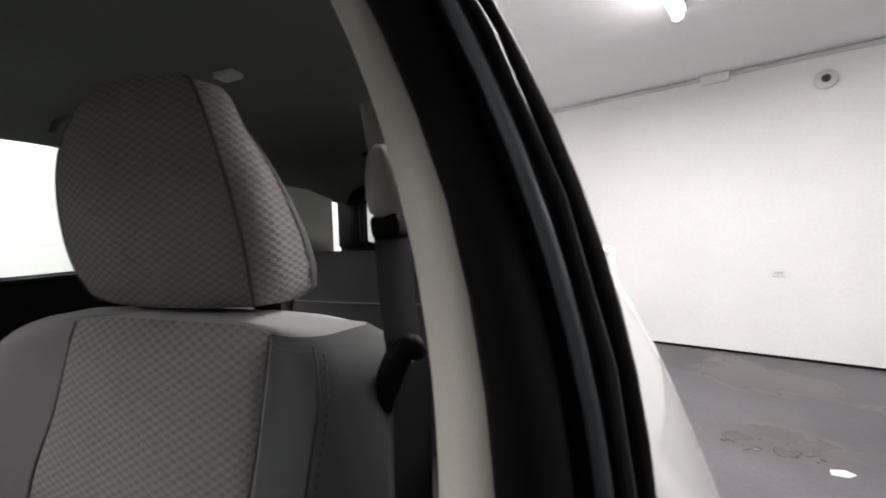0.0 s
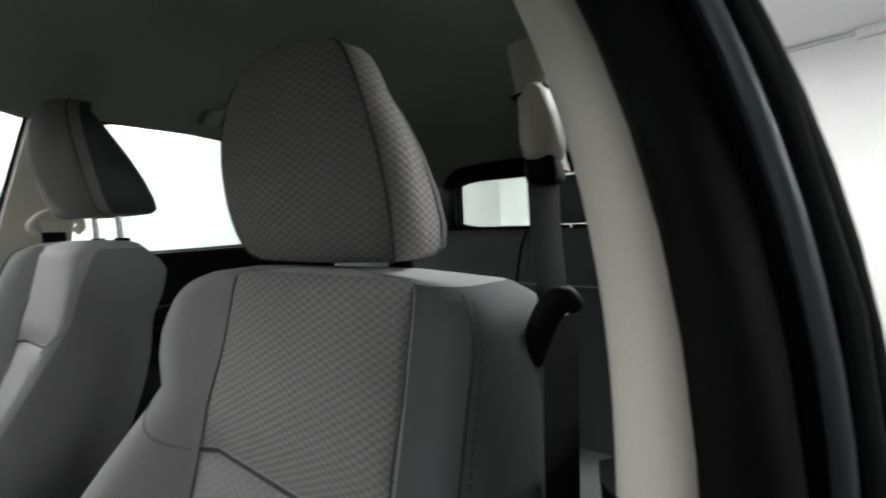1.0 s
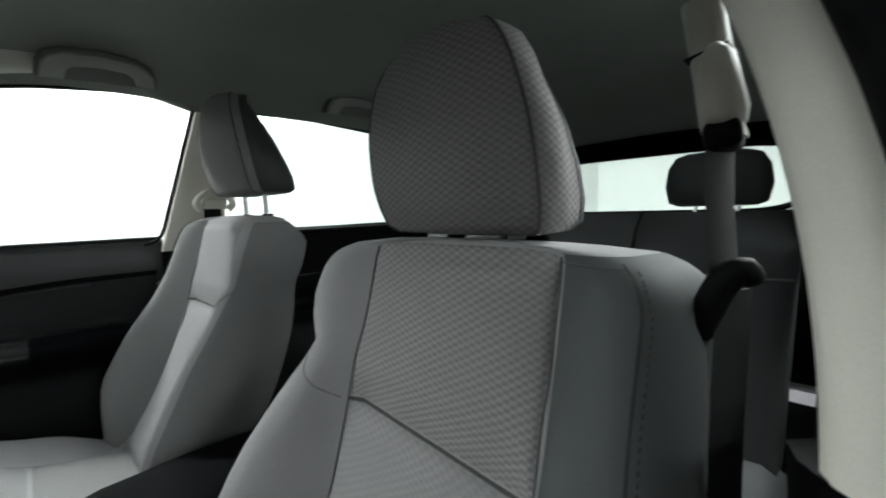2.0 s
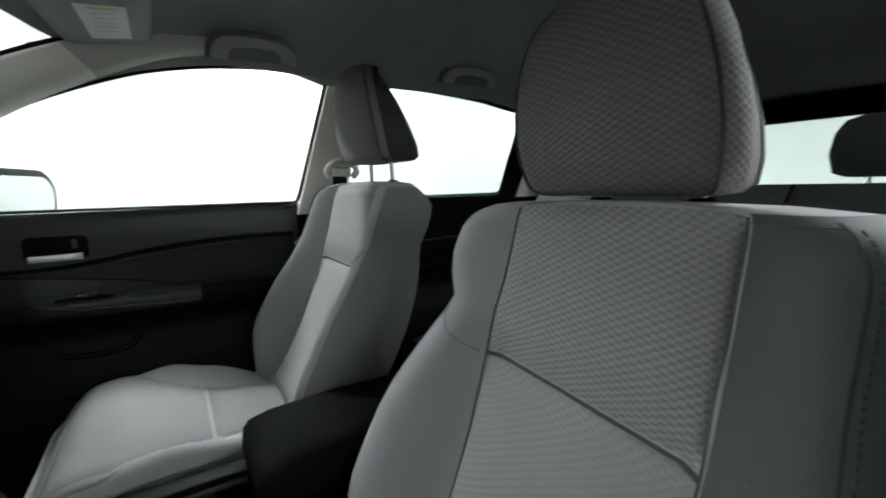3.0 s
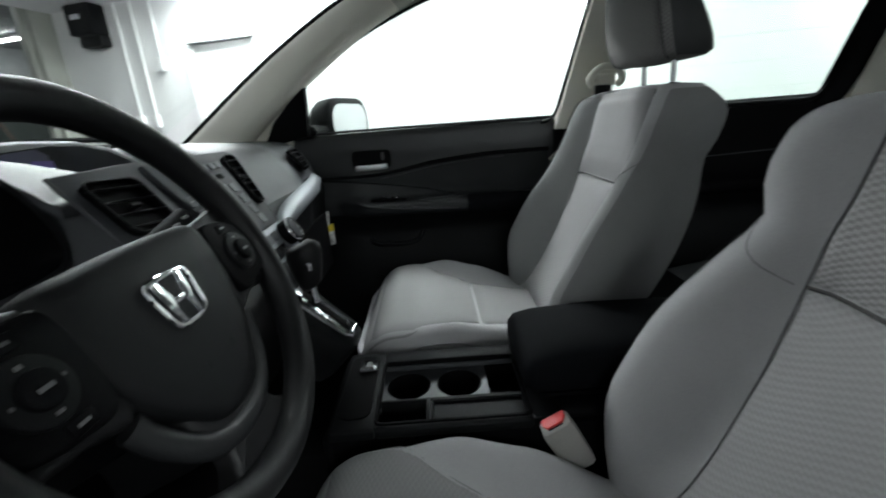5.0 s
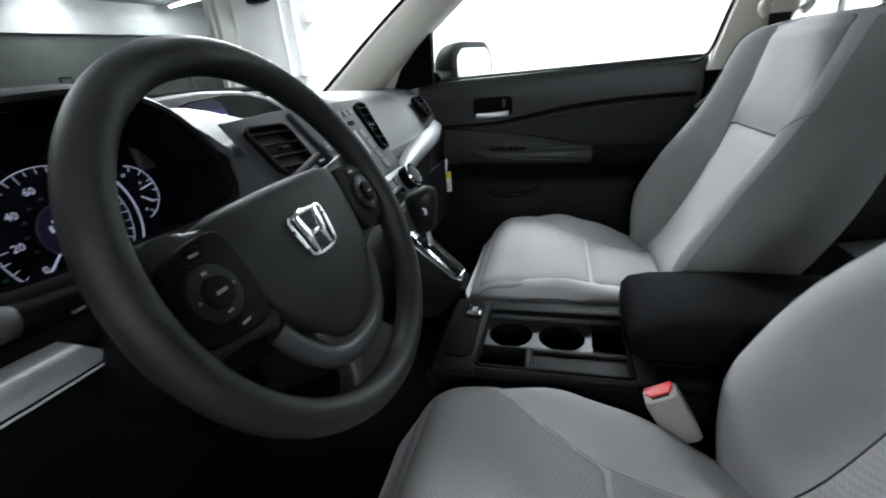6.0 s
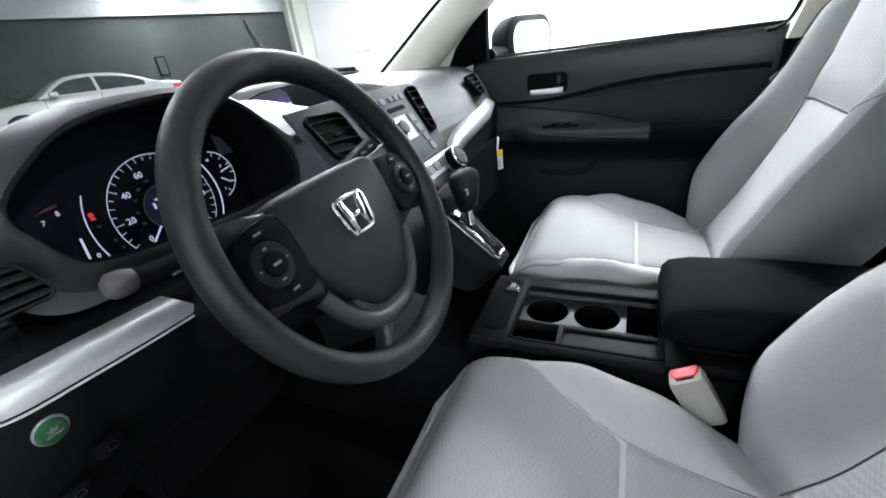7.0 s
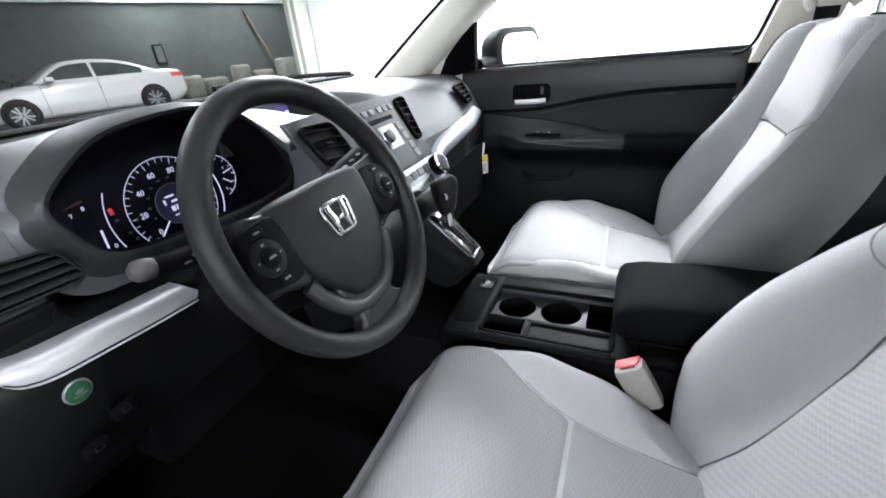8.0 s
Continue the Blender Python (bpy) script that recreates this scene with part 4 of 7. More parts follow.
# outside mirror
MM = basis((-1.039, -0.104, 1.126), (-0.94, 0.335, 0), (0, 0, 1))      # the glass: u outward, v up, w to the rear
rings = []
for w, k, du in ((-0.105, 0.45, -0.015), (-0.095, 0.72, -0.01), (-0.065, 0.92, -0.004), (-0.02, 1.0, 0.0), (0.002, 1.0, 0.0), (0.006, 0.97, 0.0)):
    rings.append([MM @ Vector((u * k + du, v * k, w)) for u, v in rounded(0.300, 0.168, 0.076, 8)])
mir = part("mirror_housing", loft(rings), BLACK, car, "black outside mirror housing", 60)
part("mirror_glass", prism(rounded(0.256, 0.126, 0.056, 8), 0.003, MM @ Matrix.Translation((0.004, 0, 0.0055)), 0.001), MIRROR, mir, "bright mirror glass")
part("mirror_arm", loft([[Vector((x, y + dy * k, z + dz * k)) for dy, dz in ((-0.045, -0.010), (-0.02, -0.016), (0.03, -0.016), (0.04, -0.004), (0.03, 0.014), (-0.035, 0.016))] for x, y, z, k in ((-0.76, -0.20, 1.100, 1.0), (-0.84, -0.20, 1.098, 0.8), (-0.92, -0.18, 1.105, 0.9), (-0.99, -0.16, 1.115, 1.0))]), BLACK, mir, "black mirror arm", 70)

# outer body: front end, rear quarters, tail and wheels
rings = []
for y, w, z0, z1 in ((-1.98, 0.66, 0.42, 0.66), (-1.92, 0.80, 0.32, 0.80), (-1.70, 0.87, 0.27, 0.86), (-1.20, 0.90, 0.25, 0.94), (-0.83, 0.90, 0.25, 0.985)):
    rings.append([Vector((x * w, y, z0 + (z1 - z0) * k)) for x, k in ((-0.92, 0.0), (-1.0, 0.12), (-1.0, 0.75), (-0.94, 0.95), (-0.7, 1.0), (0.7, 1.0), (0.94, 0.95), (1.0, 0.75), (1.0, 0.12), (0.92, 0.0))])
part("front_body", loft(rings), PAINT, car, "white front wings and bumper", 50)
for s in (-1, 1):
    part("rear_quarter", box(*sorted((s * 0.79, s * 0.87)), 2.02 if s > 0 else 1.63, 2.66, 0.32, 0.98 if s > 0 else 1.10, 0.03, 3), PAINT, car, "white rear quarter panel")
    part("front_side_panel", box(*sorted((s * 0.80, s * 0.89)), -0.84, -0.56, 0.30, 1.0, 0.02, 2), PAINT, car, "white panel before the door")
part("tail_skin", box(-0.86, 0.86, 2.645, 2.72, 0.34, 1.10, 0.03, 3), PAINT, car, "white tailgate skin")
for s in (-1, 1):
    for y in (-1.22, 1.42):
        wm = basis((s * 0.80, y, 0.345), (0, s, 0), (0, 0, 1))
        rings = []
        for q in range(41):
            a = 2 * math.pi * q / 40
            rings.append([wm @ Vector((r * math.cos(a), r * math.sin(a), w)) for r, w in ((0.225, -0.09), (0.31, -0.105), (0.338, -0.09), (0.345, 0.0), (0.338, 0.09), (0.31, 0.105), (0.225, 0.09))])
        wh = part("wheel", loft(rings, caps=False), TYRE, car, "black tyre on an alloy wheel", 50)
        part("rim", disc((0, 0), 0.226, 0.03, 32, wm @ Matrix.Translation((0, 0, 0.03)), 0.006), PLATE, wh, "dark wheel dish")
        for k in range(5):
            part("spoke", box(0.0, 0.215, -0.03, 0.03, 0.06, 0.085, 0.006, 1, wm @ pose(0, 0, 0, 0, 0, 72 * k + 18)), RIM, wh, "silver spoke")

# ---- front seats ----
def back_front(z):
    """The y of the seat back's middle front at a height."""
    return curve(z, (0.54, 0.440), (0.66, 0.520), (0.78, 0.580), (0.906, 0.634), (1.01, 0.662), (1.109, 0.684), (1.16, 0.70))


def top_z(z):
    """The seat back's crown, pressed a little flat."""
    return z if z < 1.04 else 1.04 + (z - 1.04) * 0.87


def back_half(z):
    return curve(z, (0.54, 0.170), (0.58, 0.215), (0.64, 0.258), (0.70, 0.280), (0.78, 0.284), (0.86, 0.272), (0.93, 0.250), (0.968, 0.236), (0.985, 0.239), (1.005, 0.252), (1.04, 0.258), (1.078, 0.256), (1.100, 0.247), (1.115, 0.233), (1.124, 0.210))


def back_bolster(z):
    """How far the side bolsters stand out before the middle."""
    return curve(z, (0.54, 0.010), (0.60, 0.050), (0.66, 0.085), (0.72, 0.104), (0.82, 0.100), (0.90, 0.078), (0.95, 0.056), (0.985, 0.042), (1.02, 0.048), (1.06, 0.044), (1.10, 0.036), (1.124, 0.016))


def outer_half(z):
    """The same towards the door, where the side runs down with no notch."""
    return curve(z, (0.54, 0.170), (0.58, 0.215), (0.64, 0.258), (0.70, 0.280), (0.78, 0.283), (0.86, 0.272), (0.95, 0.259), (1.04, 0.256), (1.078, 0.254), (1.100, 0.246), (1.115, 0.232), (1.124, 0.210))


def outer_bolster(z):
    return curve(z, (0.54, 0.010), (0.60, 0.050), (0.66, 0.085), (0.72, 0.104), (0.82, 0.098), (0.90, 0.077), (0.98, 0.056), (1.06, 0.044), (1.10, 0.036), (1.124, 0.016))


def BUL(a):
    return curve(a, (0.50, 0.0), (0.62, 0.30), (0.74, 0.82), (0.83, 1.0), (1.0, 0.92))


def seat_back_ring(cx, z, dz, s):
    f = back_front(z)
    out = []
    n = 36
    for i in range(n + 1):
        u = -1 + 2 * i / n
        a = abs(u)
        w, b = (outer_half(z), outer_bolster(z)) if u * s > 0 else (back_half(z), back_bolster(z))
        bulge = b * BUL(a)
        round_off = 0.06 * curve(a, (0.84, 0.0), (0.92, 0.08), (0.97, 0.36), (1.0, 1.0))
        out.append(Vector((cx + u * w, f - bulge + round_off, top_z(z) + dz)))
    for i in range(13):
        u = 1 - 2 * i / 12
        a = abs(u)
        w = outer_half(z) if u * s > 0 else back_half(z)
        out.append(Vector((cx + u * w * 0.98, f + 0.115 - 0.03 * ramp(a, (0.7, 0.0), (1.0, 1.0)) - 0.045 * ramp(z, (1.06, 0), (1.13, 1)), top_z(z) + dz)))
    return out


def pillow(cx, half, z0, z1, dz, s, nu=18, nv=16, proud=0.006, tuck=0.16, crown=False):
    """A padded panel lying on the seat back between two heights, its lower end rolling in over the tuck."""
    def f(u, v):
        over = 0.0
        if crown:
            over, v = max(0.0, v - 0.88) / 0.12, min(1.0, v / 0.88)
        z = z0 + (z1 - z0) * v
        h = half(z)
        x = (u * 2 - 1) * h
        edge = min(curve(1 - abs(u * 2 - 1), (0, 0), (0.05, 0.42), (0.12, 0.66), (0.30, 0.9), (0.6, 1)), curve(v, (0, 0), (0.3 * tuck, 0.5), (0.6 * tuck, 0.85), (tuck, 1)), 1.0 if crown else curve(1 - v, (0, 0), (0.03, 0.55), (0.07, 0.85), (0.14, 1)))
        if crown:
            edge *= ramp(v, (0.86, 1.0), (1.0, 0.35)) * (1 - over)
        bul = outer_bolster(z) * BUL(abs(x) / outer_half(z)) if x * s > 0 else back_bolster(z) * BUL(abs(x) / back_half(z))
        up = curve(over, (0, 0), (0.35, 0.0062), (0.7, 0.0088), (1.0, 0.0090))
        return Vector((cx + x * (1 - 0.35 * over), back_front(z) - bul * (1 - over) - proud * edge + 0.0015 + 0.034 * over, top_z(z) + dz + up))
    return sheet(f, nu, nv, (0, 0.008, -0.004))


def seam_half(y):
    """Half-width of the cushion's woven middle: full at the front edge, narrowing between the bolsters."""
    return min(curve(y, (0.03, 0.236), (0.12, 0.226), (0.165, 0.196), (0.21, 0.166), (0.285, 0.136), (0.38, 0.120), (0.50, 0.110)), cushion_half(y) - 0.014)


def cushion_half(y):
    return curve(y, (-0.012, 0.226), (0.03, 0.238), (0.25, 0.245), (0.33, 0.241), (0.42, 0.217), (0.50, 0.186), (0.56, 0.170))


def cushion_top(x, y):
    """Height of the seat cushion's top, x from its middle."""
    a, w, h = abs(x), cushion_half(y), seam_half(y)
    z = curve(y, (-0.012, 0.565), (0.0, 0.598), (0.03, 0.636), (0.07, 0.656), (0.12, 0.660), (0.20, 0.641), (0.30, 0.611), (0.55, 0.580))
    q = min(1.0, max(0.0, (a - h) / (w - h)))
    z += 0.036 * ramp(y, (0.10, 0.0), (0.24, 1.0)) * ramp(y, (0.30, 1.0), (0.46, 0.12)) * curve(q, (0.0, 0.0), (0.30, 0.45), (0.75, 1.0), (1.0, 0.97))
    return z - 0.075 * curve(a - w, (-0.034, 0.0), (-0.018, 0.10), (-0.007, 0.42), (0.0, 1.0))


def front_seat(cx, s, dz, head_lift, label):
    """s: 1 where the outer side lies to +x, -1 to -x."""
    seat = thing("front_seat", (cx, 0.3, 0.31), label, "car seat", "front seats")
    shift = Matrix.Translation((0, 0, dz))
    zs = [0.545, 0.57, 0.60, 0.63, 0.66, 0.69, 0.72, 0.75, 0.78, 0.81, 0.84, 0.87, 0.90, 0.925, 0.95, 0.975, 1.01, 1.04, 1.065, 1.085, 1.098, 1.108, 1.115, 1.120, 1.124]
    rings = [seat_back_ring(cx, z, dz, s) for z in zs]
    last = rings[-1]
    mid = sum(last, Vector()) / len(last)
    rings.append([p.lerp(mid, 0.25) + Vector((0, 0, 0.005)) for p in last])
    rings.append([p.lerp(mid, 0.7) + Vector((0, 0, 0.008)) for p in last])
    back = part("backrest", loft(rings), CLOTH, seat, "grey cloth backrest with raised side bolsters", 75)
    half = lambda z: ramp(z, (0.58, 0.128), (0.906, 0.146), (1.11, 0.143), (1.13, 0.138))
    def tilt(bm):
        """The driver's cross seam drops towards the door."""
        for v in bm.verts if s > 0 else ():
            z = v.co.z - dz
            drop = 0.018 * min(1.0, max(0.0, (v.co.x - cx + 0.145) / 0.29)) * math.exp(-((z - 0.906) / 0.07) ** 2)
            v.co.y += back_front(z - drop) - back_front(z)
            v.co.z -= drop
        return bm

    # the passenger's upper insert and both lower inserts take the weave's lit copy
    part("upper_insert", tilt(pillow(cx, half, 0.9065, 1.122, dz, s, 28, 48, 0.022, 0.40, True)), WEAVE_BACK if s > 0 else WEAVE_LIT, back, "woven grey cloth panel", 75)
    part("lower_insert", tilt(pillow(cx, half, 0.57, 0.9045, dz, s, 28, 44, 0.019)), WEAVE_LIT, back, "woven grey cloth panel", 75)
    for side in (-1, 1):
        pts = []
        for i in range(30):
            z = 0.58 + 0.54 * i / 29
            h = half(z)
            bul = back_bolster(z) * BUL(h / back_half(z))
            pts.append(Vector((cx + side * h, back_front(z) - bul - 0.001, top_z(z) + dz)))
        part("insert_seam", tube(pts, 0.0012, 5), CREASE, back, "dark sewn seam")
    # dark tube paints the shadow line where the two pads meet
    part("cross_seam", tilt(tube([Vector((cx + x, back_front(0.906) - back_bolster(0.906) * BUL(abs(x) / back_half(0.906)) + 0.0002, 0.906 + dz)) for x in [-0.145 + 0.29 * i / 14 for i in range(15)]], 0.0026, 6)), SEAM_HEAD, back, "dark line for the shadow in the backrest's cross seam")

    def skin(z, u, inner=False):
        w, f, b = back_half(z) if inner else outer_half(z), back_front(z), back_bolster(z) if inner else outer_bolster(z)
        return Vector((cx + s * u * w, f - b * BUL(u) + 0.06 * curve(u, (0.84, 0.0), (0.92, 0.08), (0.97, 0.36), (1.0, 1.0)), top_z(z) + dz))

    for side in (-1, 1):
        pts = []
        for i in range(13):
            q = i / 12
            p = skin(0.906 + 0.076 * q ** 1.2, 0.60 + 0.40 * q, side != s)
            pts.append(Vector((cx + side * abs(p.x - cx), p.y - 0.0003, p.z)))
        part("bolster_seam", tube(pts, 0.0011, 5), PIPING, back, "fine seam across the bolster")

    # smooth side panel behind a stitched front edge
    start = lambda z: half(z) / outer_half(z) + 0.003
    def outer(u, v):
        z = zs[1 + round(v * (len(zs) - 2))]
        k = round(u * 9)
        if k <= 7:
            return skin(z, start(z) + (1 - start(z)) * k / 7) + Vector((s * 0.0006 * k, -0.0045 if k else 0.001, 0))
        b = Vector((cx + s * outer_half(z) * 0.98, back_front(z) + 0.085 - 0.045 * ramp(z, (1.06, 0), (1.13, 1)), top_z(z) + dz))
        return skin(z, 1.0).lerp(b, (k - 7) / 2) + Vector((s * 0.0042, 0, 0))
    # on the passenger's seat the plain cloth, darkened to paint shade
    part("side_panel", sheet(outer, 9, len(zs) - 2), CLOTH_SIDE if s > 0 else CLOTH_SHADE, back, "smooth grey side panel, vinyl on the driver's seat", 75)
    # the inner side's panel, behind the cloth bolster: a darker copy painting its shade
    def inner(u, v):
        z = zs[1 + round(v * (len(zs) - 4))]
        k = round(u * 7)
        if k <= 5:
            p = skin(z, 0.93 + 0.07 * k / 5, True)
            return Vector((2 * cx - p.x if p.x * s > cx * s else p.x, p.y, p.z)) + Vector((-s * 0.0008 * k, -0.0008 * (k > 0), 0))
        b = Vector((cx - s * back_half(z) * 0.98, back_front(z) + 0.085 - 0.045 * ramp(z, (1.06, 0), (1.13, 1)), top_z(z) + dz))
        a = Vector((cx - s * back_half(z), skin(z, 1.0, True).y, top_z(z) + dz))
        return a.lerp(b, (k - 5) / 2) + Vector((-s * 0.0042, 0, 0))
    part("inner_side_panel", sheet(inner, 7, len(zs) - 4), CLOTH_SHADE, back, "grey cloth side panel with shade put into its colour", 75)
    edge_u = lambda z: ramp(z, (0.80, 0.965), (1.02, 0.905))
    line = [skin(0.61 + 0.508 * i / 50, edge_u(0.61 + 0.508 * i / 50) - 0.020) + Vector((s * 0.005, -0.0075, 0.001)) for i in range(51)]
    crest = [skin(1.114, start(1.114) + (edge_u(1.114) - 0.020 - start(1.114)) * i / 12) + Vector((s * 0.003, -0.0065, 0.001)) for i in range(13)]
    part("top_seam", tube(crest, 0.0008, 5), CREASE, back, "dark sewn seam")
    part("edge_seam", tube(line, 0.0013, 5), SEAM_DARK, back, "dark sewn seam")
    st = [tube([skin(0.615 + 0.0066 * i, edge_u(0.615 + 0.0066 * i)) + Vector((s * 0.006, -0.0070, 0.001)), skin(0.6185 + 0.0066 * i, edge_u(0.615 + 0.0066 * i)) + Vector((s * 0.006, -0.0070, 0.001))], 0.0009, 4) for i in range(76)]
    part("stitching", join(*st), SEAM_DARK, back, "row of dark stitches")
    # cushion: top and sides in one skin; the passenger's stands a little further back
    slide = 0.0 if s > 0 else 0.014
    def cush(u, v):
        y = -0.012 + 0.562 * v + 0.018 * (u * 2 - 1) ** 4 * (1 - v)
        x = (u * 2 - 1) * cushion_half(y)
        return Vector((cx + x, y + slide, cushion_top(x, y) + dz * 0.4))
    rings = []
    n = 44
    for j in range(37):
        v = (j / 36) ** 1.15
        top = [cush(i / n, v) for i in range(n + 1)]
        y = top[n // 2].y - slide
        low = 0.50 + dz * 0.4 + 0.02 * ramp(y, (-0.012, 1), (0.05, 0))
        bottom = [Vector((cx + (1 - 2 * i / 10) * (cushion_half(y) - 0.006), y + slide + 0.012, low)) for i in range(11)]
        rings.append(top + bottom)
    front = [p.copy() for p in rings[0]]
    m0 = sum(front, Vector()) / len(front)
    rings.insert(0, [p.lerp(m0, 0.25) + Vector((0, -0.016, 0)) for p in front])
    rings.insert(0, [p.lerp(m0, 0.6) + Vector((0, -0.018, 0)) for p in front])
    cushion = part("cushion", loft(rings), CLOTH, seat, "grey cloth seat cushion with raised bolsters", 75)

    def cush_panel(y0, y1, nv, proud):
        def f(u, v):
            y = y0 + (y1 - y0) * v
            x = (u * 2 - 1) * seam_half(y)
            edge = min(ramp(1 - abs(u * 2 - 1), (0, 0), (0.12, 0.8), (0.3, 1)), ramp(v, (0, 0), (0.07, 0.8), (0.18, 1)), ramp(1 - v, (0, 0), (0.07, 0.8), (0.18, 1)))
            return Vector((cx + x, y + slide, cushion_top(x, y) + dz * 0.4 + proud * edge - 0.001))
        return sheet(f, 26, nv, (0, 0, -0.008))
    part("front_insert", cush_panel(0.022, 0.283, 22, 0.007), WEAVE_SEAT, cushion, "woven grey cloth panel", 75)
    part("rear_insert", cush_panel(0.285, 0.53, 14, 0.009), WEAVE_SEAT, cushion, "woven grey cloth panel", 75)
    for side in (-1, 1):
        part("insert_seam", tube([Vector((cx + side * seam_half(y), y + slide, cushion_top(seam_half(y), y) + dz * 0.4 + 0.0005)) for y in [0.03 + 0.49 * i / 30 for i in range(31)]], 0.0011, 5), PIPING, cushion, "fine sewn seam")
        part("side_seam", tube([Vector((cx + side * (cushion_half(y) - 0.0045), y + slide, cushion_top(cushion_half(y) - 0.005, y) + dz * 0.4 - 0.012 * ramp(y, (0.10, 1), (0.15, 0)))) for y in [0.10 + 0.30 * i / 20 for i in range(21)]], 0.0018, 6), PIPING, cushion, "piped side seam")
        part("skirt", join(box(cx + side * 0.225 - 0.012, cx + side * 0.225 + 0.012, 0.03, 0.42, 0.43, 0.525 + dz * 0.4, 0.01)), CLOTH_DARK, cushion, "dark lower cushion side")
    part("base", box(cx - 0.22, cx + 0.22, 0.04, 0.52, 0.36, 0.50, 0.02), BLACK, seat, "black seat base")
    for side in (-1, 1):
        part("rail", box(cx + side * 0.19 - 0.02, cx + side * 0.19 + 0.02, -0.02, 0.58, 0.31, 0.36, 0.005), BLACK, seat)
    part("recliner_cover", prism([(0.44, 0.50), (0.50, 0.62), (0.60, 0.66), (0.63, 0.56), (0.58, 0.48)], 0.018, basis((cx + s * 0.243, 0, 0), (0, 1, 0), (0, 0, 1)), 0.004), BLACK, seat, "black plastic hinge cover")
    # headrest on two posts: a flat front, a seam at each front corner, side panels tapering back
    lift = dz + head_lift
    hz = [(1.126, 0.705, 0.785, 0.097), (1.129, 0.684, 0.806, 0.122), (1.139, 0.673, 0.815, 0.133), (1.165, 0.663, 0.808, 0.140), (1.20, 0.655, 0.792, 0.142), (1.245, 0.648, 0.770, 0.137),
          (1.283, 0.645, 0.750, 0.127), (1.315, 0.646, 0.733, 0.113), (1.339, 0.651, 0.722, 0.096), (1.355, 0.660, 0.713, 0.075), (1.364, 0.674, 0.704, 0.048)]
    hx = cx - (0.018 if s > 0 else 0.0)
    rings, seams = [], {-1: [], 1: []}
    for z, yf, yb, w in hz:
        ring = []
        half_ring = []
        for i in range(9):
            u = i / 8
            half_ring.append((w * 0.90 * u, yf + 0.022 * u * u))
        half_ring += [(w * 0.955, yf + 0.030), (w * 0.985, yf + 0.042), (w, yf + 0.058)]
        for i in range(1, 6):
            u = i / 5
            half_ring.append((w * (1.0 - 0.10 * u), yf + 0.058 + max(0.004, (yb - 0.018 - yf - 0.058)) * u))
        half_ring += [(w * 0.80, yb - 0.004), (w * 0.6, yb), (w * 0.3, yb + 0.001)]
        ring = [Vector((hx + x, y, z + lift)) for x, y in half_ring]
        ring += [Vector((hx - x, y, z + lift)) for x, y in reversed(half_ring[1:])]
        rings.append(ring)
        for side in (-1, 1):
            seams[side].append(Vector((hx + side * w * 0.93, yf + 0.0245, z + lift)))
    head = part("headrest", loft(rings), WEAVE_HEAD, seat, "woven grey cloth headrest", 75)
    n = len(rings[0])
    shell = [[p + (Vector((p.x - hx, p.y - 0.70, 0)).normalized() * 0.0016) for p in (ring[15:n - 14] if s > 0 else ring[10:n - 9])] for ring in rings[1:-1]]
    # the passenger's shell reaches round the side, its shade put into the tone
    part("headrest_back", loft(shell, closed=False), CLOTH_SIDE if s > 0 else HEAD_SHADE, head, "smooth dark grey headrest back", 75)
    for side in (-1, 1):
        part("headrest_seam", tube(smoothed(seams[side], 30), 0.0019, 5), SEAM_HEAD, head, "dark sewn seam")
    for side in (-1, 1):
        post = part("headrest_post", tube([Vector((cx + side * 0.066, 0.757, 1.06 + dz)), Vector((cx + side * 0.066, 0.750, 1.20 + lift))], 0.0062, 10), CHROME, seat, "chrome headrest post")
        part("post_collar", disc((0, 0), 0.014, 0.012, 14, Matrix.Translation((cx + side * 0.066, 0.757, 1.112 + dz)), 0.003), BLACK, seat, "black post collar")
    return seat


front_seat(0.382, 1, 0.0, 0.0, "grey cloth driver seat with woven inserts beside the console")
front_seat(-0.385, -1, 0.038, 0.045, "grey cloth passenger seat with its headrest pulled up")

# rear bench
bench = thing("rear_seat", (0, 1.5, 0.31), "dark grey cloth rear bench with three headrests", "car seat")
for x0, x1 in ((-0.62, -0.205), (-0.195, 0.25), (0.26, 0.62)):
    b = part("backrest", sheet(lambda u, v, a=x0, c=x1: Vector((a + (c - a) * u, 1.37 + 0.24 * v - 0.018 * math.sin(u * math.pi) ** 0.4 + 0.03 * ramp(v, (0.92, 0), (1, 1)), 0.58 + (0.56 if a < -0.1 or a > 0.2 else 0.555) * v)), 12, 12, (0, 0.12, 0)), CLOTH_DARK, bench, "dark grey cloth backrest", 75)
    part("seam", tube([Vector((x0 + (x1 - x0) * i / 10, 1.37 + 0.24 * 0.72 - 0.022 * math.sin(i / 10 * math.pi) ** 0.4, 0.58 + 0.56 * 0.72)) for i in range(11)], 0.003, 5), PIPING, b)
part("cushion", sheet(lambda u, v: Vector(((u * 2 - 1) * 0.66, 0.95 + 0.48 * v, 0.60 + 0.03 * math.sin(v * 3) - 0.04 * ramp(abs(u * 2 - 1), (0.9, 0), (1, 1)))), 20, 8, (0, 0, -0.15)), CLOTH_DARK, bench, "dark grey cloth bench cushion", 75)
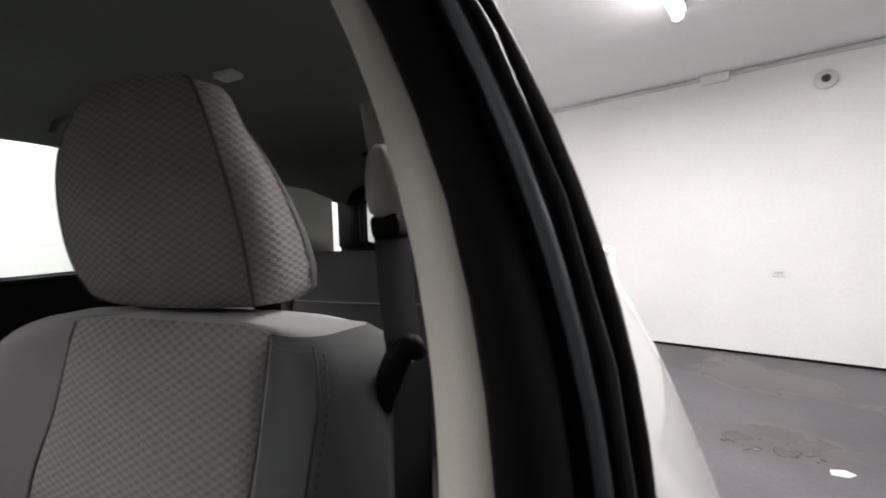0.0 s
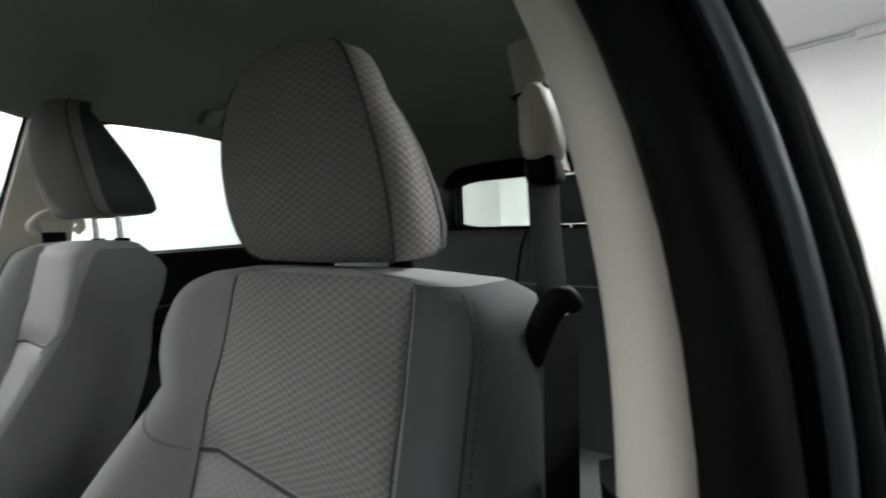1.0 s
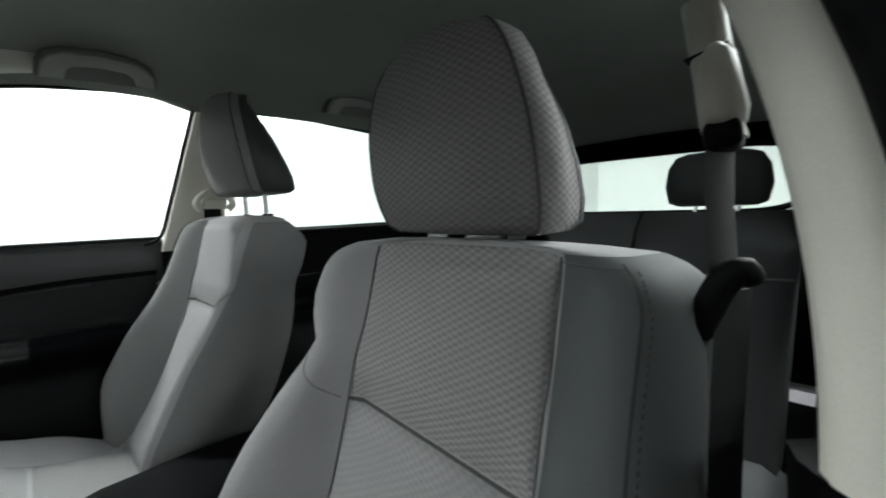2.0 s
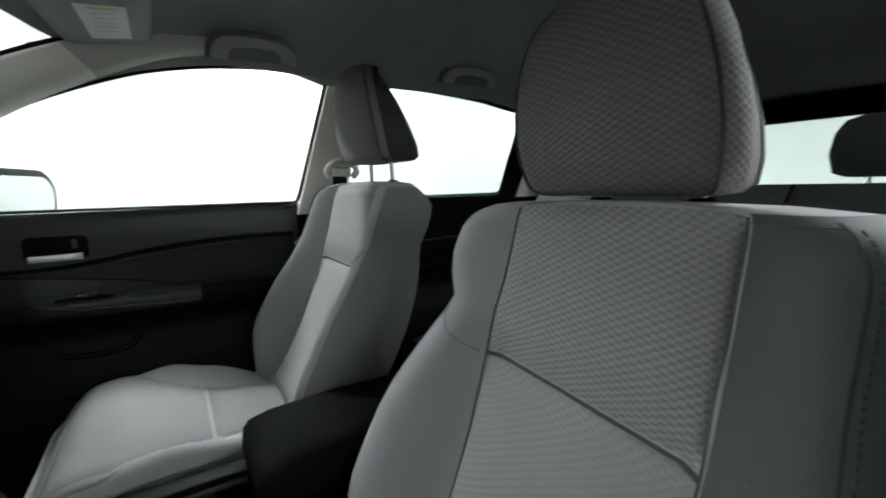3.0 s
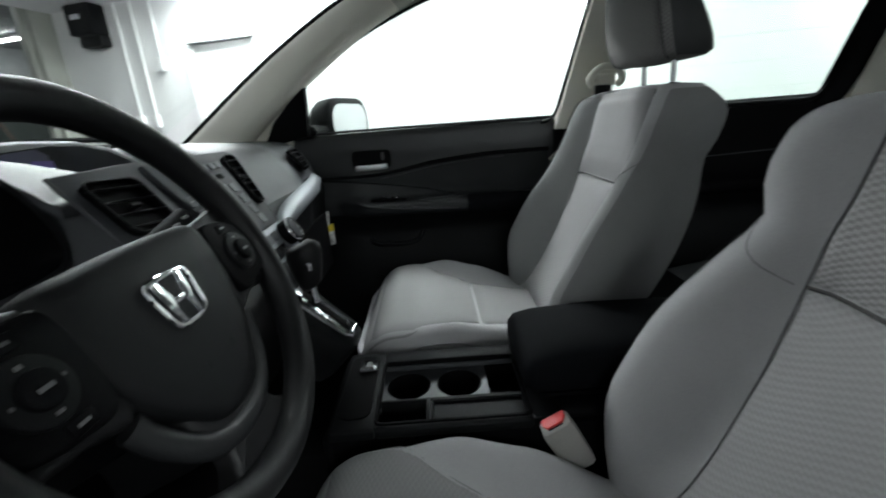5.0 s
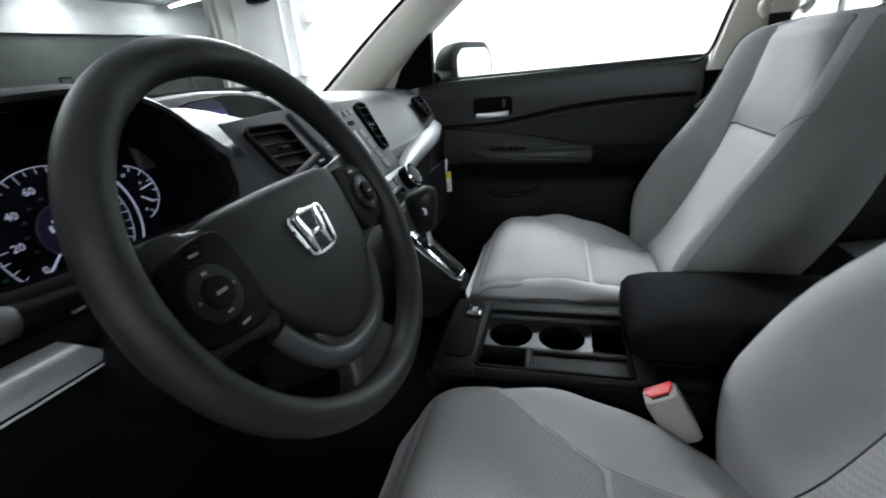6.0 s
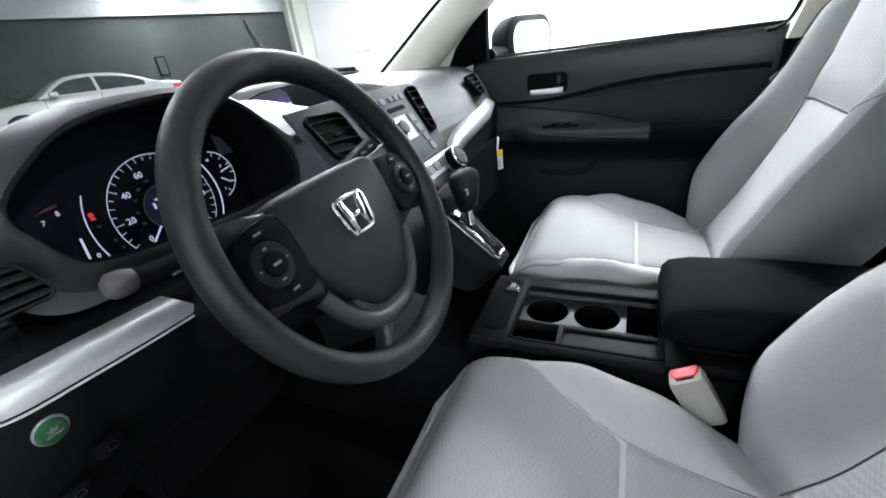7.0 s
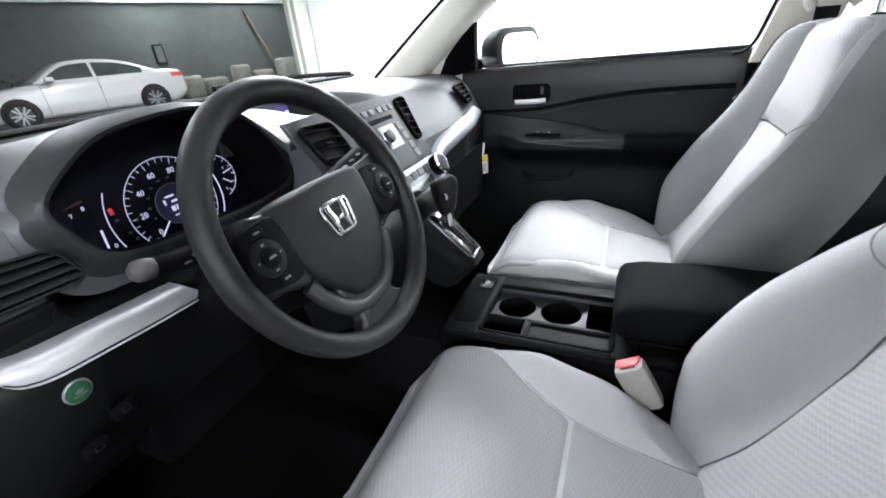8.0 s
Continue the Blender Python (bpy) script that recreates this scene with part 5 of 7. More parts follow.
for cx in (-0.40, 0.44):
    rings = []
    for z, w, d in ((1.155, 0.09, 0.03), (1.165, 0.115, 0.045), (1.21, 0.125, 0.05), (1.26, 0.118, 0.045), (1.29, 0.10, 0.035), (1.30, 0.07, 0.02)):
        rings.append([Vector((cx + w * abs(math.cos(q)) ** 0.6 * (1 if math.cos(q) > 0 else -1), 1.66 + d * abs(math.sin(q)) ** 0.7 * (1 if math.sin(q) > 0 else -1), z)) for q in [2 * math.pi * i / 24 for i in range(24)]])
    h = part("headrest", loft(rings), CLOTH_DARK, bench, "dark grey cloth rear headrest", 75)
    for sx in (-0.05, 0.05):
        part("post", tube([Vector((cx + sx, 1.66, 1.10)), Vector((cx + sx, 1.66, 1.17))], 0.006, 8), CHROME, h, "chrome post")

# belts
belt = thing("seat_belt", (0.66, 0.70, 1.24), "dark grey driver seat belt hanging from a cream shoulder guide", "seat belt", "seat belts")
# slider and guide: cream plastic with the pillar's shade in its colour
part("height_slider", loft([[Vector((x + 0.008 + a * 0.014, 0.716 + c * 0.020, z)) for a, c in rounded(2, 2, 0.8, 4)] for x, z in ((0.634, 1.205), (0.631, 1.215), (0.626, 1.25), (0.620, 1.285), (0.617, 1.302), (0.616, 1.308))]), BELT_CREAM, belt, "cream height slider in a shaded tone", 75)
part("slider_joint", box(-0.0148, 0.0148, -0.0208, 0.0208, -0.0007, 0.0007, 0, 1, pose(0.6310, 0.716, 1.268, 0, -12, 0)), RUBBER, belt, "dark joint line")
guide = loft([[Vector((0.644 + x0 + a * w, 0.690 + c * d, z)) for a, c in rounded(2, 2, 0.9, 4)] for x0, z, w, d in ((-0.004, 1.268, 0.005, 0.010), (-0.003, 1.262, 0.010, 0.017), (-0.002, 1.245, 0.013, 0.022), (0.001, 1.225, 0.015, 0.026), (0.002, 1.214, 0.013, 0.025), (0.002, 1.210, 0.008, 0.020))])
part("shoulder_guide", guide, BELT_CREAM, belt, "cream plastic shoulder guide", 75)
part("guide_mouth", box(-0.012, 0.012, -0.024, 0.024, -0.010, 0.010, 0.006, 3, pose(0.645, 0.694, 1.203, 0, -8, 8)), BLACK, belt, "black mouth of the guide", 75)
part("webbing", tube([Vector((0.642, 0.697, 1.212)), Vector((0.643, 0.700, 1.15)), Vector((0.648, 0.702, 1.09)), Vector((0.650, 0.705, 1.06))], 0, 6, flat=(0.0235, 0.0015), up=(0.98, -0.2, 0)), BELT, belt, "dark woven webbing")
part("lower_webbing", tube(smoothed([(0.654, 0.700, 1.09), (0.652, 0.700, 0.95), (0.657, 0.685, 0.70), (0.675, 0.60, 0.42)], 10), 0, 6, flat=(0.022, 0.0018), up=(0.93, -0.36, 0)), BELT, belt, "dark woven webbing")
tongue = tube(smoothed([(0.668, 0.690, 1.098), (0.660, 0.686, 1.108), (0.648, 0.684, 1.095), (0.638, 0.684, 1.070), (0.634, 0.686, 1.052)], 14), [0.006, 0.008, 0.009, 0.0095, 0.010, 0.0105, 0.011, 0.011, 0.011, 0.011, 0.011, 0.0105, 0.010, 0.009, 0.006], 10)
tongue = join(tongue, box(-0.0015, 0.0015, -0.010, 0.010, -0.045, 0.0, 0.0008, 1, pose(0.637, 0.690, 1.050, 12, 8, 0)))
part("tongue", tongue, RUBBER, belt, "black belt tongue", 75)
belt = thing("seat_belt", (-0.66, 0.74, 1.2), "dark grey passenger seat belt on a cream shoulder guide", "seat belt", "seat belts")
part("shoulder_guide", tube(smoothed([(-0.652, 0.700, 1.180), (-0.648, 0.688, 1.200), (-0.644, 0.712, 1.226), (-0.640, 0.740, 1.232), (-0.644, 0.775, 1.220), (-0.648, 0.786, 1.196), (-0.652, 0.772, 1.180)], 24), 0.0105, 10), CREAM, belt, "cream plastic shoulder guide", 75)
part("guide_core", box(-0.008, 0.008, -0.030, 0.030, -0.016, 0.016, 0.006, 3, pose(-0.652, 0.737, 1.197, 0, 12, 0)), CREAM, belt, "cream guide core", 75)
part("webbing", tube([Vector((-0.650, 0.73, 1.20)), Vector((-0.665, 0.735, 1.0)), Vector((-0.70, 0.74, 0.45))], 0, 6, flat=(0.024, 0.002), up=(1, 0, 0)), BELT, belt, "dark woven webbing")
part("tongue", tube([Vector((-0.712, 0.592, 0.964)), Vector((-0.713, 0.607, 0.977)), Vector((-0.712, 0.623, 0.989))], 0, 8, flat=(0.008, 0.003), up=(1, 0, 0)), BELT_CREAM, belt, "beige belt tongue", 60)

# ---- dashboard ----
dash = thing("dashboard", (0, -0.3, 0.6), "dark grey dashboard with silver trim, vents, dials and radio", "dashboard")
# outlines (y, z) from the windscreen over the top and down to the knees, at stations across the car
PAS = [(-0.68, 1.080), (-0.50, 1.094), (-0.36, 1.092), (-0.26, 1.082), (-0.218, 1.066), (-0.185, 1.030), (-0.158, 0.995), (-0.146, 0.972), (-0.128, 0.948), (-0.122, 0.915), (-0.128, 0.88), (-0.135, 0.78), (-0.17, 0.66), (-0.30, 0.60)]
PASE = [(-0.68, 1.070), (-0.50, 1.082), (-0.36, 1.080), (-0.275, 1.072), (-0.238, 1.056), (-0.212, 1.030), (-0.192, 0.995), (-0.182, 0.972), (-0.165, 0.948), (-0.158, 0.915), (-0.162, 0.88), (-0.17, 0.78), (-0.20, 0.66), (-0.30, 0.60)]
CEN = [(-0.68, 1.084), (-0.50, 1.094), (-0.36, 1.058), (-0.27, 1.058), (-0.222, 1.058), (-0.198, 1.044), (-0.165, 1.010), (-0.134, 0.968), (-0.104, 0.928), (-0.085, 0.900), (-0.062, 0.868), (-0.06, 0.80), (-0.10, 0.70), (-0.28, 0.60)]
DRV = [(-0.68, 1.084), (-0.50, 1.094), (-0.40, 1.102), (-0.352, 1.098), (-0.350, 1.08), (-0.348, 1.03), (-0.346, 0.965), (-0.345, 0.935), (-0.260, 0.925), (-0.232, 0.905), (-0.232, 0.870), (-0.245, 0.80), (-0.29, 0.70), (-0.40, 0.60)]
LEF = [(-0.68, 1.080), (-0.50, 1.086), (-0.38, 1.088), (-0.30, 1.080), (-0.262, 1.064), (-0.248, 1.045), (-0.244, 1.000), (-0.243, 0.957), (-0.268, 0.940), (-0.230, 0.905), (-0.226, 0.870), (-0.240, 0.80), (-0.29, 0.70), (-0.40, 0.60)]
STATIONS = [(-0.735, PASE), (-0.60, PASE), (-0.42, PAS), (-0.20, PAS), (-0.15, CEN), (0.176, CEN), (0.204, DRV), (0.550, DRV), (0.572, LEF), (0.735, LEF)]


def dash_section(x):
    for (a, p), (b, q) in zip(STATIONS, STATIONS[1:]):
        if x <= b + 1e-9:
            u = max(0.0, (x - a) / (b - a))
            u = u * u * (3 - 2 * u)
            return [(m[0] + (n[0] - m[0]) * u, m[1] + (n[1] - m[1]) * u) for m, n in zip(p, q)]
    return STATIONS[-1][1]


rings = []
for i in range(148):
    x = -0.735 + 1.47 * i / 147
    rings.append(smoothed([(x, y, z) for y, z in dash_section(x)], 52))
part("dash_body", loft([r[:30] for r in rings[:129]]), DASH_TOP, dash, "dark grey moulded dashboard", 50)
part("dash_end", loft([r[:17] for r in rings[128:]]), DASH_TOP, dash, "grey top of the dashboard's end", 50)
# upright face in the darker copy: its shade is in the colour
part("dash_end_face", loft([r[16:30] for r in rings[128:]]), DASH_MID, dash, "dash face round the side vent, toned darker for shade", 50)
# lower rings in the blackened copy, painting the shade under the dash
part("lower_dash", loft([r[29:] for r in rings]), DASH_LOW, dash, "lower dashboard with its shade put in as black", 50)

# moulding round the dials: an inner wall, a rounded lip, and a flange that runs into the dashboard
OPENING = [(0.538, 1.058), (0.511, 1.086), (0.466, 1.112), (0.403, 1.122), (0.337, 1.122), (0.274, 1.103), (0.227, 1.060), (0.200, 1.010), (0.209, 0.985), (0.285, 0.976), (0.368, 0.978), (0.428, 0.980), (0.479, 0.986), (0.508, 0.998), (0.529, 1.030)]
lip = smoothed([(x, 0, z) for x, z in OPENING], 90, True)
rings = [[] for _ in range(8)]
for i, p in enumerate(lip):
    way = lip[(i + 1) % len(lip)] - lip[i - 1]
    n = Vector((-way.z, 0, way.x)).normalized()
    if n.dot(p - Vector((0.37, 0, 1.05))) < 0:
        n = -n
    up, dn, le, ri = max(0.0, n.z), max(0.0, -n.z), max(0.0, n.x), max(0.0, -n.x)
    deep = p + Vector((0.012 * le + 0.008 * ri, 0, -0.045 * dn - 0.006 * up))
    for ring, base, out, y in ((rings[0], deep, 0.0, -0.330), (rings[1], p.lerp(deep, 0.4), 0.0, -0.262), (rings[2], p, 0.0, -0.231), (rings[3], p, 0.003, -0.225), (rings[4], p, 0.008, -0.223),
                               (rings[5], p, 0.013, -0.2265 - 0.006 * up), (rings[6], p, 0.012 * up + 0.022 * le + 0.028 * dn + 0.016 * ri, -0.236 - 0.03 * up - 0.006 * le + 0.004 * ri),
                               (rings[7], p, -0.016 * up + 0.045 * le + 0.040 * dn + 0.036 * ri, -0.245 - 0.155 * up - 0.012 * le + 0.002 * dn + 0.046 * ri)):
        q = base + n * out
        ring.append(Vector((q.x, y, q.z)))
# hood toned down for shade, its lip darker still for the gap's shadow
hood = part("dial_hood", loft(rings[6:], caps=False), DASH_HOOD, dash, "moulding round the dials, toned darker for shade", 70)
part("hood_lip", loft(rings[3:7], caps=False), DASH_LIP, hood, "rolled lip round the dials, darkened for its shadow", 70)
part("hood_wall", loft(rings[:4], caps=False), BLACK, hood, "black inner wall of the dial recess", 70)
# smooth saddle between the dials, the display and the vents
part("dash_saddle", sheet(lambda u, v: Vector((-0.13 + 0.345 * u, -0.335 + 0.140 * v, 1.0615 + 0.042 * ramp(u, (0.36, 0.0), (0.96, 1.0)) * ramp(v, (0.28, 1.0), (0.98, 0.0)) - 0.012 * max(0.0, v - 0.8) / 0.2)), 30, 16, (0, 0, -0.012)), DASH_TOP, dash, "grey saddle before the display", 70)

part("pad_seam", tube([Vector((0.733, -0.2575, 1.0535)), Vector((0.66, -0.2565, 1.0545)), Vector((0.585, -0.2545, 1.0545))], 0.0014, 5), RUBBER, dash, "thin joint of the dash pad")

# dials
CM = basis((0.353, -0.318, 0.994), (-1, 0, 0), (0, -0.16, 1))
cl = part("dial_panel", prism([(-0.220, -0.085), (-0.215, 0.06), (-0.16, 0.115), (-0.05, 0.128), (0.08, 0.122), (0.16, 0.07), (0.165, -0.085)], 0.004, CM @ Matrix.Translation((0, 0, -0.012))), LCD, dash, "black dial panel with white backlit scales")


def dial_arc(cx, cy, r, a0, a1, width, mat, name, n=40, w=0.0):
    pts = [CM @ Vector((cx + r * math.cos(radians(a0 + (a1 - a0) * i / n)), cy + r * math.sin(radians(a0 + (a1 - a0) * i / n)), w)) for i in range(n + 1)]
    return part(name, tube(pts, width, 4), mat, cl)


dial_arc(0, -0.004, 0.0715, 218, -38, 0.0005, WHITE_GLOW, "speed_scale")
ticks = []
for k in range(29):
    a = radians(218 - 256 * k / 28)
    l = 0.010 if k % 4 == 0 else 0.006
    ticks.append(tube([CM @ Vector(((0.0705 - l) * math.cos(a), -0.004 + (0.0705 - l) * math.sin(a), 0)), CM @ Vector((0.0705 * math.cos(a), -0.004 + 0.0705 * math.sin(a), 0))], 0.0004, 4))
part("speed_ticks", join(*ticks), WHITE_GLOW, cl)
for k in range(8):
    a = radians(218 - 256 * k / 7)
    part("speed_figure", text_mesh(str(20 * k), 0.0115, CM @ Matrix.Translation((0.051 * math.cos(a), -0.004 + 0.051 * math.sin(a), 0.0006))), WHITE_GLOW, cl, "white backlit speed figure")
nums = [text_mesh(str(20 * k), 0.005, CM @ Matrix.Translation((0.040 * math.cos(radians(218 - 256 * k * 20 / 225)), -0.004 + 0.040 * math.sin(radians(218 - 256 * k * 20 / 225)), 0.0006))) for k in range(1, 11)]
part("small_figures", join(*nums), KEYCAP, cl, "small grey figures")
part("needle", tube([CM @ Vector((0.031 * math.cos(radians(222)), -0.004 + 0.031 * math.sin(radians(222)), 0.004)), CM @ Vector((0.066 * math.cos(radians(222)), -0.004 + 0.066 * math.sin(radians(222)), 0.004))], 0.0012, 5), WHITE_GLOW, cl, "white needle")
part("trip_display", disc((0, -0.004), 0.030, 0.002, 32, CM), DIM_GLOW, cl, "violet backlit trip display")
part("trip_ring", tube([CM @ Vector((0.031 * math.cos(a), -0.004 + 0.031 * math.sin(a), 0.002)) for a in [2 * math.pi * i / 36 for i in range(36)]], 0.0008, 4, True), KEYCAP, cl)
bars = [box(-0.013, 0.002, 0.008, 0.0105, 0.0022, 0.0026, m=CM), box(-0.018, -0.015, -0.002, 0.006, 0.0022, 0.0026, m=CM), box(-0.006, 0.016, -0.001, 0.0025, 0.0022, 0.0026, m=CM),
        box(-0.010, -0.004, -0.014, -0.006, 0.0022, 0.0026, m=CM), box(-0.002, 0.004, -0.014, -0.006, 0.0022, 0.0026, m=CM), box(0.006, 0.012, -0.014, -0.006, 0.0022, 0.0026, m=CM), box(-0.010, 0.008, -0.0215, -0.0195, 0.0022, 0.0026, m=CM)]
part("trip_readout", join(*bars), WHITE_GLOW, cl, "white readout bars")
dial_arc(0, -0.004, 0.098, 152, 222, 0.0009, WHITE_GLOW, "left_light_arc", w=0.001)
dial_arc(0, -0.004, 0.083, 38, -30, 0.0011, WHITE_GLOW, "right_light_arc", w=0.001)
# fuel and heat dial
dial_arc(0.087, 0.012, 0.036, 80, -75, 0.0006, WHITE_GLOW, "fuel_scale")
fuel = []
for a in (70, 45, 20, -5, -30, -60):
    fuel.append(tube([CM @ Vector((0.087 + 0.029 * math.cos(radians(a)), 0.012 + 0.029 * math.sin(radians(a)), 0)), CM @ Vector((0.087 + 0.035 * math.cos(radians(a)), 0.012 + 0.035 * math.sin(radians(a)), 0))], 0.0006, 4))
part("fuel_ticks", join(*fuel), WHITE_GLOW, cl)
for a, r0, r1 in ((12, 0.012, 0.031), (-38, 0.010, 0.027)):
    part("fuel_needle", tube([CM @ Vector((0.087 + r0 * math.cos(radians(a)), 0.012 + r0 * math.sin(radians(a)), 0.003)), CM @ Vector((0.087 + r1 * math.cos(radians(a)), 0.012 + r1 * math.sin(radians(a)), 0.003))], 0.001, 5), WHITE_GLOW, cl, "white needle")
part("dial_letters", join(text_mesh("F", 0.006, CM @ Matrix.Translation((0.104, 0.022, 0.0006))), text_mesh("E", 0.006, CM @ Matrix.Translation((0.096, -0.012, 0.0006))), text_mesh("H", 0.006, CM @ Matrix.Translation((0.087, 0.036, 0.0006)))), WHITE_GLOW, cl)
part("red_dot", disc((0.086, -0.052), 0.0028, 0.001, 12, CM), RED_GLOW, cl, "small red warning light")
# rev counter at the far side
part("rev_red_zone", prism([(-0.1360, 0.036), (-0.1220, 0.0405), (-0.1120, 0.0415), (-0.1120, 0.0385), (-0.1210, 0.0375)], 0.001, CM), MAROON, cl, "red zone of the rev counter")
part("rev_figures", join(text_mesh("8", 0.008, CM @ Matrix.Translation((-0.1160, 0.031, 0.0006))), text_mesh("7", 0.008, CM @ Matrix.Translation((-0.1320, 0.026, 0.0006))), text_mesh("0", 0.0085, CM @ Matrix.Translation((-0.1030, -0.028, 0.0006))), text_mesh("1", 0.0085, CM @ Matrix.Translation((-0.1080, -0.038, 0.0006)))), WHITE_GLOW, cl, "white rev figures")
part("rev_needle", tube([CM @ Vector((-0.1110, -0.002, 0.003)), CM @ Vector((-0.1140, -0.030, 0.003))], 0.0014, 5), WHITE_GLOW, cl, "white needle")
part("belt_warning", join(disc((-0.088, 0.018), 0.0030, 0.001, 14, CM), box(-0.0905, -0.0855, 0.0115, 0.0145, 0, 0.001, m=CM)), RED_GLOW, cl, "red seat belt warning light")
for i in range(4):
    part("telltale", box(-0.0885 + 0.004 * i, -0.0845 + 0.004 * i, 0.001 - 0.011 * i, 0.0042 - 0.011 * i, 0, 0.001, m=CM), GREEN_GLOW if i != 1 else DASH, cl, "dim warning light")


def vent(name, corners, slats, parent, depth=0.022, rim=0.0018, upright=False, tabs=True):
    """An air vent: a rim round four world corners (top left, top right, bottom right, bottom left), a dark well and slats."""
    A, B, C, D = [Vector(c) for c in corners]
    ex, ey = (B - A).normalized(), (A - D).normalized()
    nz = ex.cross(ey).normalized()
    cor = []
    for p, q, r in ((D, A, B), (A, B, C), (B, C, D), (C, D, A)):
        cor += [q + (p - q).normalized() * 0.010, q + ((p - q).normalized() + (r - q).normalized()) * 0.0035, q + (r - q).normalized() * 0.010]
    v = part(name, tube(cor, rim, 6, True), DASH, parent, "dark plastic vent rim", 80)
    bm = bmesh.new()
    a = [bm.verts.new(p + nz * 0.001) for p in cor]
    b = [bm.verts.new(p - nz * depth) for p in cor]
    for i in range(len(cor)):
        j = (i + 1) % len(cor)
        bm.faces.new((a[i], a[j], b[j], b[i]))
    bm.faces.new(b)
    part("vent_well", bm, VENT, v)
    for k in range(slats):
        t = (k + 0.6) / (slats + 0.2)
        if upright:
            p, q = A.lerp(B, t), D.lerp(C, t)
            up = ex
        else:
            p, q = A.lerp(D, t), B.lerp(C, t)
            up = ey
        s = tube([p - nz * depth * 0.36, q - nz * depth * 0.36], 0, 6, flat=(depth * 0.45, 0.0012), up=up * 0.9 + nz * 0.35)
        part("vent_slat", s, SLAT, v)
    if tabs:
        c = (A + B + C + D) / 4
        part("vent_tab", box(-0.009, 0.009, -0.0025, 0.0025, -0.006, 0.002, 0.001, 1, basis(c, ex, ey)), DASH, v, "small vent tab")
    return v


SM = basis((0, -0.150, 0.999), (-1, 0, 0), (0, -0.57, 0.82))   # the face of the centre stack: u to the passenger, v up


def stack(u, v, w=0.0):
    return SM @ Vector((u, v, w))


part("stack_face", prism([(-0.212, 0.098), (-0.10, 0.100), (0.06, 0.098), (0.195, 0.096), (0.203, 0.075), (0.160, -0.045), (0.14, -0.078), (-0.02, -0.078), (-0.10, -0.03), (-0.205, -0.015)], 0.006, SM @ Matrix.Translation((0, 0, -0.002)), 0.003), RADIO, dash, "grey centre stack face")
vent("centre_vent", (stack(-0.197, 0.080, 0.0135), stack(-0.110, 0.074, 0.0135), stack(-0.108, -0.004, 0.0135), stack(-0.188, 0.004, 0.0135)), 4, dash, 0.009)
vent("centre_vent", (stack(0.140, 0.082, 0.0135), stack(0.184, 0.080, 0.0135), stack(0.146, -0.030, 0.0135), stack(0.122, -0.020, 0.0135)), 6, dash, 0.009)
radio = part("radio", prism([(-0.075, 0.090), (0.122, 0.090), (0.112, 0.0), (0.092, -0.070), (-0.045, -0.070), (-0.062, 0.0)], 0.007, SM @ Matrix.Translation((0, 0, 0.0042)), 0.002), RADIO, dash, "grey radio with round dial and keys")
part("disc_slot", box(-0.028, 0.088, 0.040, 0.050, 0.010, 0.0125, 0.001, 1, SM), VENT, radio, "dark disc slot")
for u in (-0.03, -0.004, 0.022, 0.055, 0.078, 0.100):
    part("radio_key", prism([(u + p, 0.066 + q) for p, q in rounded(0.017, 0.013, 0.004, 3)], 0.004, SM @ Matrix.Translation((0, 0, 0.0105)), 0.001), KEYCAP, radio)
for u in (-0.052, -0.030, 0.086):
    for v in (0.018, -0.006, -0.030, -0.052):
        part("radio_key", box(u - 0.010, u + 0.010, v - 0.009, v + 0.009, 0.0105, 0.0135, 0.0012, 1, SM), RADIO if u < 0 else KEYCAP, radio)
        part("key_mark", box(u - 0.005, u + 0.005, v - 0.0012, v + 0.0012, 0.0136, 0.0139, 0, 1, SM), PRINT, radio)
part("silver_field", prism([(0.004, 0.030), (0.068, 0.030), (0.062, -0.022), (0.008, -0.022)], 0.002, SM @ Matrix.Translation((0, 0, 0.0105)), 0.001), SATIN, radio, "bright silver key field")
part("dial_ring", tube([SM @ Vector((0.018 + 0.0165 * math.cos(a), 0.004 + 0.0165 * math.sin(a), 0.016)) for a in [2 * math.pi * i / 28 for i in range(28)]], 0.0022, 6, True), CHROME, radio, "chrome dial ring")
part("dial_knob", disc((0.018, 0.004), 0.015, 0.014, 28, SM @ Matrix.Translation((0, 0, 0.0105)), 0.003), RADIO, radio, "grey volume dial")
# heater panel and knobs
HM = basis((-0.035, -0.092, 0.918), (-1, 0, 0), (0, -0.50, 0.86))
heat = part("heater_panel", prism([(-0.10, 0.028), (0.11, 0.028), (0.118, -0.020), (0.10, -0.036), (-0.09, -0.036)], 0.006, HM @ Matrix.Translation((0, 0, -0.001)), 0.002), SATIN, dash, "silver heater control panel")
for u in (-0.075, -0.045, -0.015, 0.015, 0.045):
    part("heater_key", box(u - 0.012, u + 0.012, 0.0, 0.018, 0.005, 0.0085, 0.0015, 1, HM), KEYCAP, heat)
    part("key_mark", box(u - 0.005, u + 0.005, 0.008, 0.0105, 0.0086, 0.0089, 0, 1, HM), PRINT, heat)
part("heater_display", box(-0.065, 0.052, -0.030, -0.008, 0.005, 0.0075, 0.001, 1, HM), GLOSS, heat, "black gloss display strip")
part("heater_knob", disc((0.088, 0.0), 0.024, 0.024, 30, HM @ Matrix.Translation((0, 0, 0.004)), 0.004), BLACK, heat, "black temperature knob")
part("knob_ring", tube([HM @ Vector((0.088 + 0.0225 * math.cos(a), 0.0225 * math.sin(a), 0.026)) for a in [2 * math.pi * i / 28 for i in range(28)]], 0.003, 6, True), CHROME, heat, "chrome knob ring")
